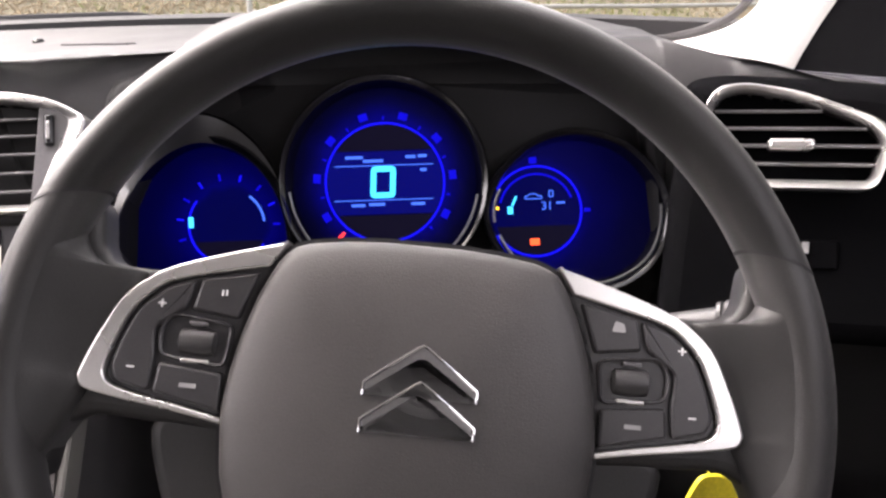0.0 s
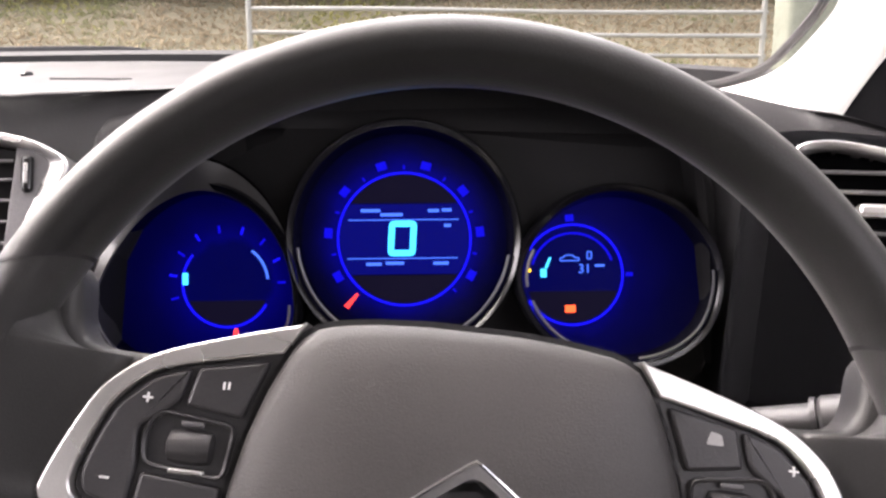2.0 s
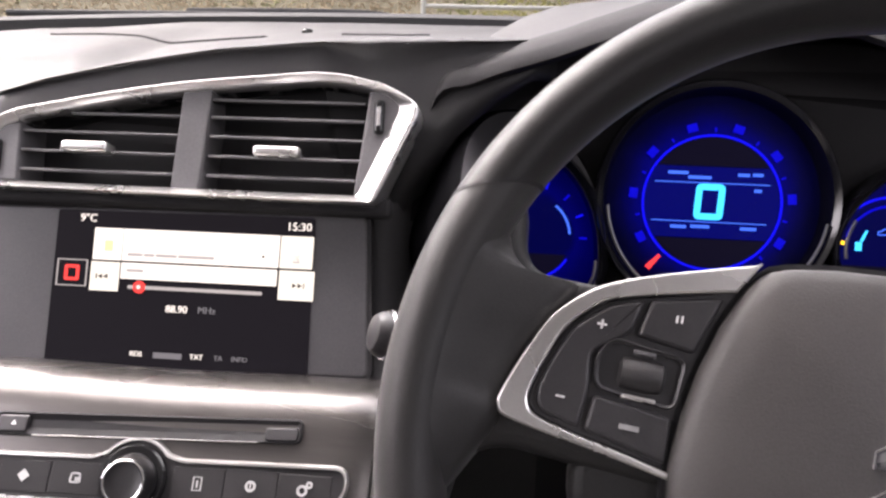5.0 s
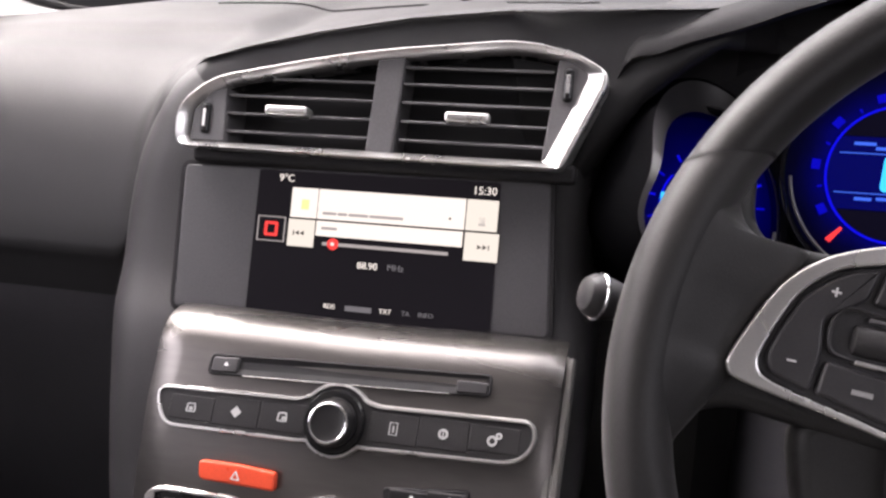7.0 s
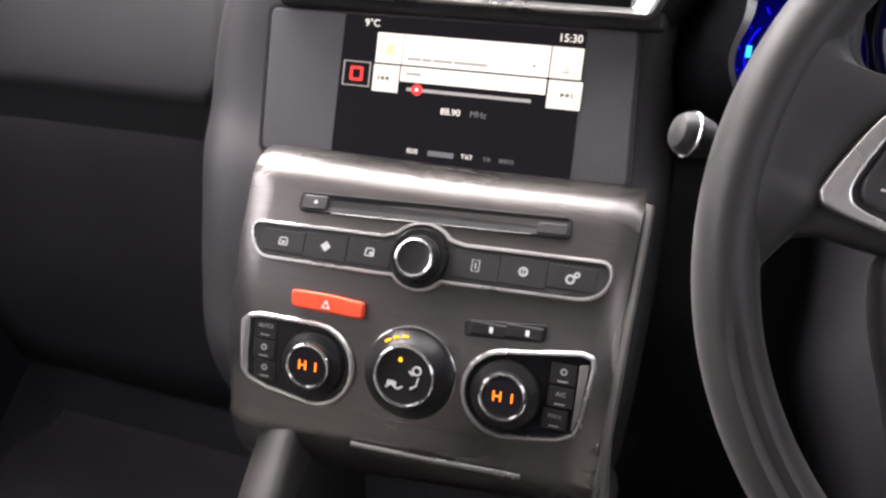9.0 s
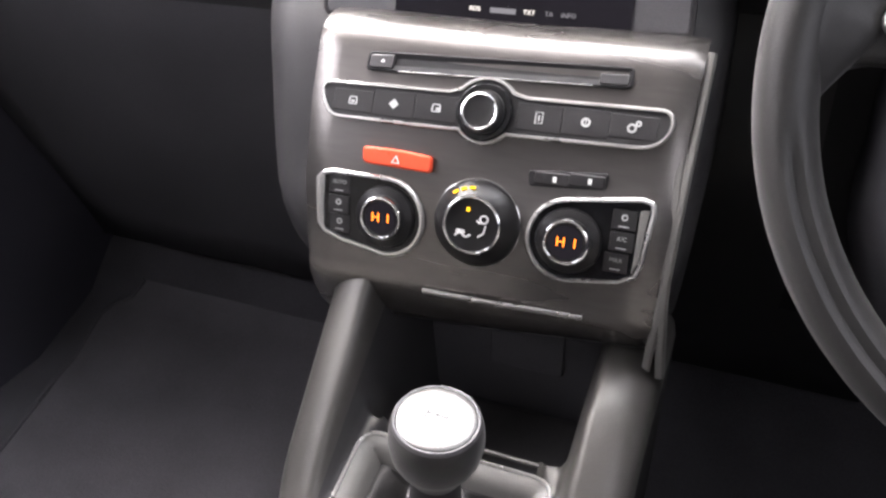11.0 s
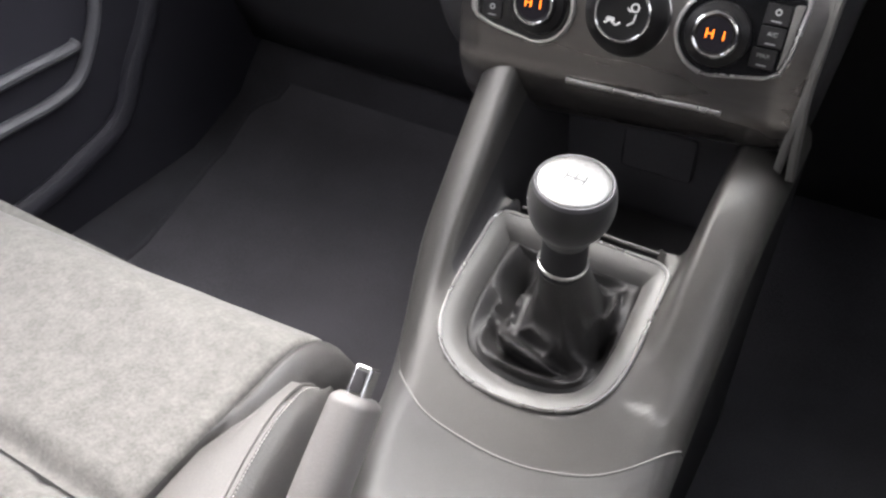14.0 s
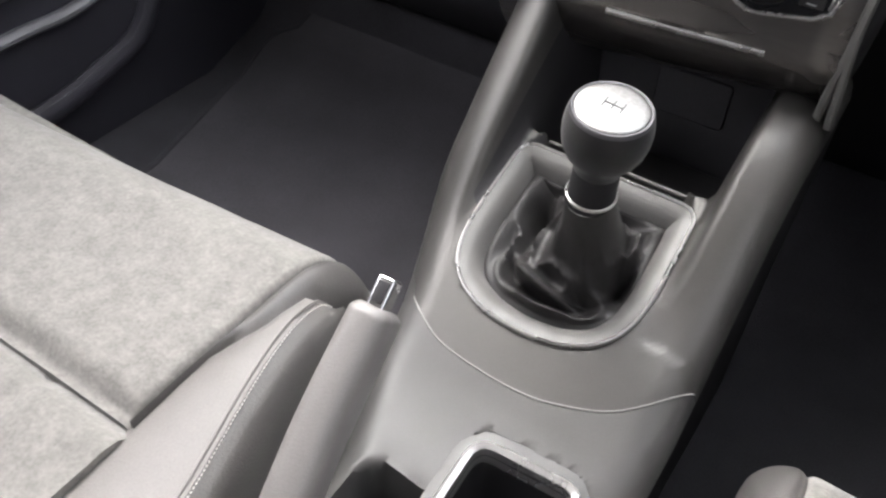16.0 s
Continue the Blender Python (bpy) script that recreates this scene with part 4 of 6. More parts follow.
pads = {
    "top_button": rounded([(0.0735, 0.0515), (0.0995, 0.0462), (0.1025, 0.0318), (0.0812, 0.0290)], 0.002, 3),
    "rocker_button": rounded([(0.1015, 0.0458), (0.1150, 0.0410), (0.1268, 0.0300), (0.1328, 0.0155), (0.1358, 0.0045), (0.1335, -0.0025), (0.1178, -0.0065), (0.1165, 0.0090), (0.1180, 0.0225), (0.1045, 0.0325)], 0.003, 3),
    "lower_button": rounded([(0.0848, -0.0128), (0.1160, -0.0062), (0.1145, 0.0072), (0.0852, 0.0045)], 0.002, 3),
}
for s in (1, -1):
    part("spoke", prism(flipped(spoke, s), -0.016, 0.004, 0.006, seg=4), spoke_leather, wheel, m=WH)
    pod_o = [(0.066, 0.056)] + trim_i[::-1][1:] + [(0.0835, -0.0155), (0.075, -0.016)]
    part("button_base", prism(flipped(pod_o, s), -0.004, 0.0085, 0.001), button_black, wheel, m=WH)
    for k, o in pads.items():
        pad = part(k, prism(flipped(o, s), 0.004, 0.0115, 0.0016), button_black, wheel, m=WH)
        H = 0.0117
        if k == "rocker_button":
            x, y = (0.1160, 0.0335) if s < 0 else (0.1205, 0.0335)
            b = box((x * s, y, H), (0.0036, 0.0008, 0.0006))
            part("plus_mark", box((x * s, y, H), (0.0008, 0.0036, 0.0006), bm=b), print_white, pad, "white plus sign", WH)
            part("minus_mark", box((0.1265 * s, 0.0040, H), (0.0034, 0.0008, 0.0006)), print_white, pad, "white minus sign", WH)
        elif k == "top_button" and s < 0:
            b = box((-0.0893, 0.0405, H), (0.0008, 0.0028, 0.0006))
            part("pause_mark", box((-0.0875, 0.0407, H), (0.0008, 0.0028, 0.0006), bm=b), print_white, pad, "white pause mark", WH)
        elif k == "top_button":
            part("phone_mark", prism(rounded([(0.088, 0.0395), (0.0945, 0.0395), (0.0935, 0.0435), (0.0895, 0.0445)], 0.001, 3), H - 0.0003, H + 0.0003), print_grey, pad, "grey phone mark", WH)
        else:
            part("label_mark", box((0.1000 * s, -0.0022, H), (0.0075, 0.0020, 0.0006)), print_grey, pad, "small grey label", WH)
    well = rounded([(0.0825, 0.0270), (0.1120, 0.0300), (0.1165, 0.0215), (0.1150, 0.0095), (0.0845, 0.0065)], 0.005, 4)
    part("roller_well", band(flipped(well, s), [(-0.0016, 0.006), (0.0, 0.006), (0.0, 0.0108), (-0.0006, 0.0115), (-0.0016, 0.0108)]), button_black, wheel, m=WH)
    roll = WH @ Matrix.Translation((0.0985 * s, 0.0175, 0.0075)) @ Matrix.Rotation(radians(90), 4, "Y")
    r = part("roller", lathe([(0.0035, -0.0085), (0.0058, -0.0075), (0.0064, -0.004), (0.0064, 0.004), (0.0058, 0.0075), (0.0035, 0.0085)], seg=20), stalk_grey, wheel, "ribbed dark roller", roll)
    for k in range(7):
        turn = Matrix.Rotation(radians(-72 + 24 * k) - math.pi / 2, 4, "Z")
        part("rib", box((0, 0.0064, 0), (0.0011, 0.0010, 0.0125), 0.0003), stalk_grey, r, "", roll @ turn)
    part("roller_tab", box((0.0985 * s, 0.0256, 0.0108), (0.0085, 0.0020, 0.0018), 0.0007), bezel_grey, wheel, "small grey tab", WH)
    part("roller_bar", box((0.0985 * s, 0.0088, 0.0105), (0.013, 0.0020, 0.002), 0.0008), silver, wheel, "pale bar", WH)
    part("silver_trim", prism(flipped(spline(trim_o, 60, False) + spline(trim_i, 56, False), s), -0.002, 0.0125, 0.0011), silver, wheel, "satin silver spoke trim", WH)
part("lower_spoke", prism(lower, -0.022, 0.0015, 0.006), spoke_leather, wheel, m=WH)
half_bag = [(0.017, 0.0708), (0.036, 0.0695), (0.0520, 0.0672), (0.0610, 0.0640), (0.0668, 0.0560), (0.0735, 0.0410), (0.0790, 0.0230), (0.0825, 0.0050), (0.0842, -0.0130), (0.0815, -0.0380), (0.0740, -0.0640), (0.0560, -0.0840), (0.030, -0.0930)]
bag = evened(half_bag[::-1] + [(-x, y) for x, y in half_bag], 96)
loops = [[(x, y, -0.012) for x, y in bag]]
for s, h in ((1.0, 0.008), (0.995, 0.0125), (0.975, 0.0158), (0.93, 0.0185), (0.8, 0.022), (0.6, 0.0248), (0.4, 0.0262), (0.2, 0.0268), (0.02, 0.027)):
    loops.append([(x * s, -0.008 + (y + 0.008) * s, h) for x, y in bag])
cover = part("airbag_cover", rings(bmesh.new(), loops, True, True), airbag_plastic, wheel, "smooth dark grey airbag cover", WH, sharp=60)
part("cover_gap", band(grown(bag, 0.0012), [(-0.001, -0.01), (0.0009, -0.01), (0.0009, 0.0085), (-0.001, 0.0085)]), deep_black, wheel, "", WH)
for top in (0.0262, 0.0105):
    arm = lambda x, d: (x + 0.0040, top - d - 0.0185 * abs(x) / 0.0245)
    chev = [arm(0.0, 0.0), arm(0.0245, 0.0), arm(0.0245, 0.0062), arm(0.0, 0.0078), arm(-0.0245, 0.0062), arm(-0.0245, 0.0)]
    c = rounded(chev, [0.004, 0.0012, 0.0006, 0.003, 0.0006, 0.0012], 4)
    badge = part("badge", prism(c, 0.018, 0.0275, 0.0016), dark_chrome, cover, "dark metal chevron badge", WH)
    edge = [arm(0.0245, 0.0058), arm(0.0245, 0.0004), arm(0.012, 0.0004), arm(0.0022, 0.0007), arm(0.0, 0.0012), arm(-0.0022, 0.0007), arm(-0.012, 0.0004), arm(-0.0245, 0.0004), arm(-0.0245, 0.0058)]
    part("badge_edge", sweep([(x, y, 0.0272) for x, y in edge], oval(0.0008, 0.0008, 8), up=(0, 0, 1)), chrome, badge, "polished bright edge", WH)

# ---- centre air vents ----
def finer(q):
    """An outline with two points more on each stretch."""
    return [tuple(np.array(a) + (np.array(c) - np.array(a)) * t) for a, c in zip(q, q[1:] + q[:1]) for t in (0, 1 / 3, 2 / 3)]


def air_vent(label, m, outline, inner_o, grilles, caps, tabs, wheels, slats, step):
    v = thing("air_vent", tuple(m.translation), label, "air vent", "dashboard air vents")
    o, i = finer(outline), finer(inner_o)
    mixl = lambda s, h: [((1 - s) * a[0] + s * c[0], (1 - s) * a[1] + s * c[1], h) for a, c in zip(o, i)]
    b = bmesh.new()
    rings(b, [mixl(0, -0.02), mixl(0, 0.0045), mixl(0.06, 0.0062), mixl(0.16, 0.0068), mixl(0.26, 0.0062), mixl(0.6, 0.0036), mixl(1.0, 0.0004), mixl(1.0, -0.02)], wrap=True)
    part("vent_frame", b, silver, v, "satin silver frame", m, sharp=50)
    part("vent_throat", prism([(p[0], p[1]) for p in i], -0.05, -0.034), deep_black, v, "black throat", m)
    b = bmesh.new()
    rings(b, [mixl(1.0, -0.008), mixl(1.0, -0.045), mixl(0.9, -0.045), mixl(0.9, -0.008)], wrap=True)
    part("vent_wall", b, deep_black, v, "", m)
    poly = np.array(i)
    def span(y, x0, x1):
        """Where the opening lies at the height y, between x0 and x1."""
        hits = []
        for p, q in zip(poly, np.roll(poly, -1, 0)):
            if (p[1] - y) * (q[1] - y) < 0:
                hits.append(p[0] + (q[0] - p[0]) * (y - p[1]) / (q[1] - p[1]))
        return (max(x0, min(hits)), min(x1, max(hits))) if len(hits) > 1 else (0, 0)
    for x0, x1 in grilles:
        for y in slats:
            a, c = span(y, x0, x1)
            if c - a > 0.02:
                sec = [(-0.010, -0.0007), (0.0048, -0.0009), (0.0055, 0.0), (0.0048, 0.0009), (-0.010, 0.0007)]
                b = bmesh.new()
                rings(b, [[(x, y + t - d * 0.20, -0.008 + d) for d, t in sec] for x in (a + 0.0005, c - 0.0005)], True, True)
                slat = part("slat", b, deep_black, v, "", m)
                # paler strip paints the light caught by the slat's front lip
                part("slat_edge", sweep([(x, y - 0.0010, -0.0024) for x in (a + 0.0008, c - 0.0008)], oval(0.0010, 0.0009, 8), up=(0, 0, 1)), divider_grey, slat, "thin pale strip painting the lit front lip", m)
    for pts in caps:
        part("vent_divider", prism(rounded(pts, 0.001, 2), -0.03, 0.0008, 0.001), divider_grey, v, "grey divider", m)
    for x, y, w in tabs:
        b = box((x, y, 0.001), (w, 0.0066, 0.012), 0.0022)
        part("vent_tab", b, silver, v, "silver slider tab", m)
    for x, y, h in wheels:
        ww = part("thumbwheel", box((x, y, 0.0012), (0.0065, h, 0.006), 0.0022), piano_black, v, "small black thumbwheel", m)
        part("thumbwheel_mark", box((x, y, 0.0043), (0.0022, h * 0.55, 0.0008), 0.0003), silver, ww, "", m)
    return v


VE = place((-0.31, 0.53, 0.757), 18.3, 2.5)
vo = rounded([(-0.2185, -0.0610), (0.0530, -0.0625), (0.0800, -0.0005), (0.0570, 0.0135), (0.0200, 0.0210), (-0.0900, 0.0105), (-0.1950, -0.0110), (-0.2200, -0.0320)], [0.010, 0.004, 0.010, 0.03, 0.03, 0.05, 0.03, 0.014], 6)
vi = rounded([(-0.2115, -0.0560), (0.0400, -0.0570), (0.0655, 0.0010), (0.0540, 0.0085), (0.0200, 0.0150), (-0.0900, 0.0045), (-0.1890, -0.0160), (-0.2105, -0.0330)], [0.006, 0.002, 0.008, 0.02, 0.03, 0.05, 0.02, 0.010], 6)
air_vent("wide black double air vent in a satin silver frame", VE, vo, vi, [(-0.185, -0.0775), (-0.0585, 0.0425)],
         [[(-0.0800, -0.0575), (-0.0620, -0.0575), (-0.0575, 0.0090), (-0.0765, 0.0060)], [(0.0385, -0.0570), (0.0415, -0.0565), (0.0662, 0.0005), (0.0560, 0.0082), (0.0450, 0.0098)], [(-0.2100, -0.0555), (-0.1840, -0.0555), (-0.1850, -0.0170), (-0.1950, -0.0195), (-0.2090, -0.0340)]],
         [(-0.0115, -0.0315, 0.030), (-0.1375, -0.0325, 0.031)], [(0.0520, -0.0070, 0.022), (-0.1985, -0.0400, 0.022)], [-0.0465, -0.0338, -0.0210, -0.0085, 0.0030], 0.0126)
VR = place((0.25, 0.44, 0.73), 14, -18)
ro = rounded([(-0.080, -0.0215), (0.0110, -0.0215), (0.0215, 0.0120), (0.0100, 0.0215), (-0.0330, 0.0375), (-0.0640, 0.0425), (-0.0790, 0.0405), (-0.0870, 0.0300)], [0.01, 0.008, 0.008, 0.012, 0.03, 0.02, 0.012, 0.02], 6)
ri = rounded([(-0.075, -0.0155), (0.0090, -0.0155), (0.0150, 0.0090), (0.0060, 0.0175), (-0.0350, 0.0335), (-0.0640, 0.0382), (-0.0760, 0.0355), (-0.0820, 0.0270)], [0.006, 0.005, 0.006, 0.010, 0.03, 0.02, 0.01, 0.012], 6)
air_vent("black driver's air vent in a satin silver frame", VR, ro, ri, [(-0.115, 0.014)], [], [(-0.0360, 0.0055, 0.026)], [], [-0.0050, 0.0060, 0.0165, 0.0270], 0.011)
# the plate that carries it, and the switch blanks below
driver_panel = thing("switch_panel", (0.27, 0.47, 0.66), "plastic panel with a small switch beside the wheel, shade painted near-black", "switch panel")
# plate and switch are near-black to paint the shade beside the wheel
part("panel_plate", prism(rounded([(-0.112, -0.115), (0.11, -0.115), (0.10, 0.02), (0.02, 0.047), (-0.075, 0.054), (-0.100, 0.05)], 0.02), -0.06, -0.014, 0.014), shade_and_trim_black, driver_panel, m=VR)
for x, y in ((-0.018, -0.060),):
    s = part("switch", box((x, y, -0.0135), (0.026, 0.018, 0.004), 0.0014), shade_and_trim_black, driver_panel, m=VR)
    part("switch_mark", box((x - 0.006, y + 0.004, -0.0098), (0.004, 0.007, 0.0006)), print_grey, s, "small grey symbol", VR)

# ---- centre stack: surround, screen, control panel ----
SC = place((-0.38, 0.512, 0.662), 18.3, 2.5)
ST = place((-0.372, 0.421, 0.547), 23.3, 2.5)
stack = thing("centre_stack", (-0.37, 0.5, 0.35), "dark grey plastic centre stack surround", "centre stack")
side = [(0.534, 0.758), (0.524, 0.735), (0.508, 0.69), (0.494, 0.645), (0.476, 0.605), (0.452, 0.575), (0.432, 0.535), (0.410, 0.48), (0.395, 0.44), (0.402, 0.395), (0.44, 0.36)]
lefts = [-0.556, -0.582, -0.600, -0.606, -0.603, -0.597, -0.589, -0.580, -0.570, -0.556, -0.540]
rights = [-0.242, -0.240, -0.240, -0.238, -0.235, -0.231, -0.230, -0.230, -0.232, -0.236, -0.242]
cols = 40
loops = []
for (y, z), a, c in zip(spline(side, 40, False), [v[0] for v in spline([(q,) for q in lefts], 40, False)], [v[0] for v in spline([(q,) for q in rights], 40, False)]):
    row = []
    for k in range(cols):
        t = k / (cols - 1)
        x = a + (c - a) * t
        back = 0.022 * (1 - math.sqrt(max(0.0, 1 - max(0.0, 1 - (c - x) / 0.02) ** 2))) + 0.06 * (1 - math.sqrt(max(0.0, 1 - max(0.0, 1 - (x - a) / 0.045) ** 2)))
        skew = math.tan(radians(2.5)) * (x + 0.37)
        row.append((x, y + back + 0.030 + skew, z))
    loops.append([(row[0][0] + 0.004, 0.66, row[0][2])] + row + [(row[-1][0] - 0.004, 0.66, row[-1][2])])
part("surround", rings(bmesh.new(), [r[14:] for r in loops], closed=False), cheek_grey, stack, sharp=60)
part("side_cheek", rings(bmesh.new(), [r[:15] for r in loops], closed=False), cheek_grey, stack, "grey curved side cheek", sharp=60)

screen = thing("touch_screen", tuple(SC.translation), "dark dashboard touch screen showing a bright radio page", "touch screen")
plate = rounded([(-0.1480, -0.0800), (0.1230, -0.0760), (0.1160, 0.0285), (-0.1500, 0.0250)], 0.006)
part("bezel", prism(plate, -0.012, 0.0005, 0.002), bezel_grey, screen, "dark grey bezel", SC)
part("bezel_gap", band(plate, [(-0.0005, -0.01), (0.0022, -0.01), (0.0022, 0.0002), (-0.0005, 0.0002)]), deep_black, screen, "", SC)
glass_o = rounded([(-0.0910, -0.0800), (0.0838, -0.0770), (0.0825, 0.0245), (-0.0905, 0.0235)], 0.002)
disp = part("display", prism(glass_o, -0.004, 0.0016, 0.0006), lcd_black, screen, "black glossy display", SC)
part("display_head", box((-0.004, 0.0320, 0.004), (0.272, 0.012, 0.010), 0.003), deep_black, screen, "black strip below the vents", SC)
S = 0.0020


def tile(name, x0, y0, x1, y1, mat, label="", z=S, parent=None):
    b = box(((x0 + x1) / 2, (y0 + y1) / 2, z), (x1 - x0, y1 - y0, 0.0006), 0.0003)
    return part(name, b, mat, parent or disp, label, SC)


tile("screen_tile", -0.0640, -0.0087, -0.0446, 0.0122, tile_white)
tile("screen_tile", -0.0440, -0.0087, 0.0604, 0.0122, tile_white, "bright title tile")
tile("screen_tile", 0.0612, -0.0087, 0.0826, 0.0122, tile_cream)
tile("screen_tile", -0.0645, -0.0290, -0.0450, -0.0100, tile_cream)
tile("screen_tile", -0.0440, -0.0205, 0.0600, -0.0100, tile_white)
tile("screen_tile", 0.0615, -0.0290, 0.0845, -0.0100, tile_cream)
part("screen_tile", band(rounded([(-0.0875, -0.0268), (-0.0668, -0.0268), (-0.0668, -0.0092), (-0.0875, -0.0092)], 0.0004, 2), [(-0.0007, S), (0.0, S), (0.0, S + 0.0006), (-0.0007, S + 0.0006)]), tile_grey, disp, "thin pale border", SC)
part("menu_mark", band(rounded([(-0.0815, -0.0225), (-0.0728, -0.0225), (-0.0728, -0.0135), (-0.0815, -0.0135)], 0.0006, 2), [(-0.0014, S), (0.0006, S), (0.0006, S + 0.0006), (-0.0014, S + 0.0006)]), tile_red, disp, "red square outline", SC)
U = S + 0.0008
tile("tile_symbol", -0.0560, -0.0030, -0.0505, 0.0040, tile_yellow, "yellow symbol", U)
for x0, x1 in ((-0.040, -0.030), (-0.029, -0.022), (-0.021, -0.007), (-0.006, 0.018)):
    tile("title_bar", x0, -0.0056, x1, -0.0036, tile_grey, "", U)
tile("tile_symbol", 0.0495, -0.0028, 0.0512, -0.0012, tile_ink, "", U)
tile("tile_symbol", 0.0690, -0.0045, 0.0755, 0.0022, tile_cream, "", U)
tile("tile_symbol", 0.0700, -0.0052, 0.0745, 0.0005, tile_grey, "", U)
tile("title_bar", -0.0400, -0.0160, -0.0285, -0.0140, tile_grey, "", U)
for s, c in ((-1, -0.0548), (1, 0.0730)):
    b = bmesh.new()
    for d in (-0.0024, 0.0012):
        prism([(c + d, -0.0212), (c + d, -0.0180), (c + d + s * 0.0030, -0.0196)] if s > 0 else [(c - d, -0.0180), (c - d, -0.0212), (c - d - 0.0030, -0.0196)], U - 0.0003, U + 0.0003, bm=b)
    part("skip_mark", box((c + s * 0.0052, -0.0196, U), (0.0007, 0.0034, 0.0006), bm=b), tile_ink, disp, "skip symbol", SC)
tile("tuning_bar", -0.0385, -0.0268, 0.0510, -0.0245, tile_grey, "pale tuning bar")
part("tuning_knob", lathe([(0.0040, S), (0.0040, S + 0.001), (0.0032, S + 0.0014)], (-0.0305, -0.0255), 20), tile_red, disp, "red tuning knob", SC)
tile("tuning_mark", -0.0316, -0.0266, -0.0294, -0.0245, tile_white, "", S + 0.0016)
part("frequency", lettering("88.90", 0.0066, (-0.0045, -0.0388), z=S), tile_white, disp, "white figures", SC)
part("frequency_unit", lettering("MHz", 0.0062, (0.0155, -0.0386), z=S), tile_dim, disp, "grey letters", SC)
part("temperature", lettering("9\u00b0C", 0.0072, (-0.0690, 0.0182), z=S), tile_white, disp, "white figures", SC)
part("clock", lettering("15:30", 0.0075, (0.0725, 0.0180), z=S), tile_white, disp, "white clock figures", SC)
for text, x, mat in (("RDS", -0.0290, tile_white), ("TXT", 0.0112, tile_white), ("TA", 0.0255, tile_dim), ("INFO", 0.0395, tile_dim)):
    part("status_word", lettering(text, 0.0046, (x, -0.0685), z=S), mat, disp, "", SC)
tile("status_bar", -0.0175, -0.0705, 0.0015, -0.0668, tile_dim)

panel = thing("control_panel", tuple(ST.translation), "brushed grey radio and climate control panel", "control panel")
prof = [(-0.150, -0.030), (-0.1485, -0.022), (-0.146, -0.014), (-0.142, -0.006), (-0.137, 0.0), (-0.131, 0.0032), (-0.125, 0.0030), (-0.118, 0.0006), (-0.108, 0.0), (-0.06, 0.0), (0.0, 0.0), (0.026, 0.0002), (0.034, 0.0014), (0.041, 0.0022), (0.048, 0.0014), (0.054, -0.0012), (0.059, -0.0050), (0.063, -0.010), (0.0655, -0.016), (0.066, -0.024)]
loops = []
for v, h in prof:
    k = (v + 0.150) / 0.216
    a, c = -0.1300 - 0.0080 * k, 0.1255 + 0.0075 * k
    row = []
    for x in np.linspace(0, 1, 26):
        u = a + (c - a) * x
        e = min(u - a, c - u)
        lift = 0.0045 * (1 - max(0.0, 1 - e / 0.012) ** 2) - 0.0045
        row.append((u, v + 0.0006 * math.sin(9 * x) - 0.022 * (1 - 0.85 * x) * smooth(0.126, 0.150, -v), h + lift))
    loops.append([(a, row[0][1], -0.024)] + row + [(c, row[-1][1], -0.024)])
part("panel_face", rings(bmesh.new(), loops, closed=False), fascia_metal, panel, "brushed warm grey face", ST, sharp=60)
# disc slot
slot = rounded([(-0.0935, 0.0212), (0.0895, 0.0272), (0.0895, 0.0392), (-0.0935, 0.0330)], 0.003)
part("disc_slot", band(slot, [(-0.004, 0.0), (0.001, 0.0), (0.001, 0.0022), (0.0, 0.0030), (-0.0012, 0.0022), (-0.004, 0.0008)]), deep_black, panel, "black disc slot", ST)
part("slot_mouth", prism(grown(slot, -0.002), 0.0, 0.0010), deep_black, panel, "", ST)
part("eject_button", prism(rounded([(-0.0922, 0.0222), (-0.0740, 0.0228), (-0.0740, 0.0326), (-0.0922, 0.0320)], 0.002), 0.0, 0.0036, 0.001), button_black, panel, "", ST)
part("eject_mark", prism([(-0.0838, 0.0268), (-0.0806, 0.0268), (-0.0822, 0.0292)], 0.0036, 0.0040), print_white, panel, "white eject mark", ST)
part("disc_button", prism(rounded([(0.0690, 0.0272), (0.0885, 0.0278), (0.0885, 0.0352), (0.0690, 0.0346)], 0.002), 0.0, 0.0036, 0.001), button_black, panel, "", ST)
part("slot_edge", sweep([(-0.070, 0.0216, 0.0024), (0.066, 0.0262, 0.0024)], oval(0.0005, 0.0005, 8), up=(0, 0, 1)), silver, panel, "pale slot edge", ST)
# menu bar with its knob
kc = (-0.0033, 0.0008)
bar_top, bar_bot = lambda x: 0.0120 + 0.022 * x, lambda x: -0.0125 + 0.028 * x * (1 if x > 0 else 0.3)
up = [(x, bar_top(x)) for x in np.linspace(0.112, 0.024, 8)] + [(kc[0] + 0.0225 * math.cos(a), kc[1] + 0.0225 * math.sin(a)) for a in np.linspace(radians(38), radians(142), 12)] + [(x, bar_top(x)) for x in np.linspace(-0.030, -0.117, 8)]
dn = [(x, bar_bot(x) - 0.0) for x in np.linspace(-0.110, -0.026, 8)] + [(kc[0] + 0.0205 * math.cos(a), kc[1] + 0.0205 * math.sin(a)) for a in np.linspace(radians(218), radians(322), 12)] + [(x, bar_bot(x)) for x in np.linspace(0.020, 0.101, 8)]
bend = lambda a, b, c: [tuple((1 - t) ** 2 * np.array(a) + 2 * t * (1 - t) * np.array(b) + t * t * np.array(c)) for t in np.linspace(0, 1, 9)[1:-1]]
left_end = [(-0.1238, 0.0035)] + bend((-0.1238, 0.0035), (-0.1195, -0.0135), (-0.110, bar_bot(-0.110)))
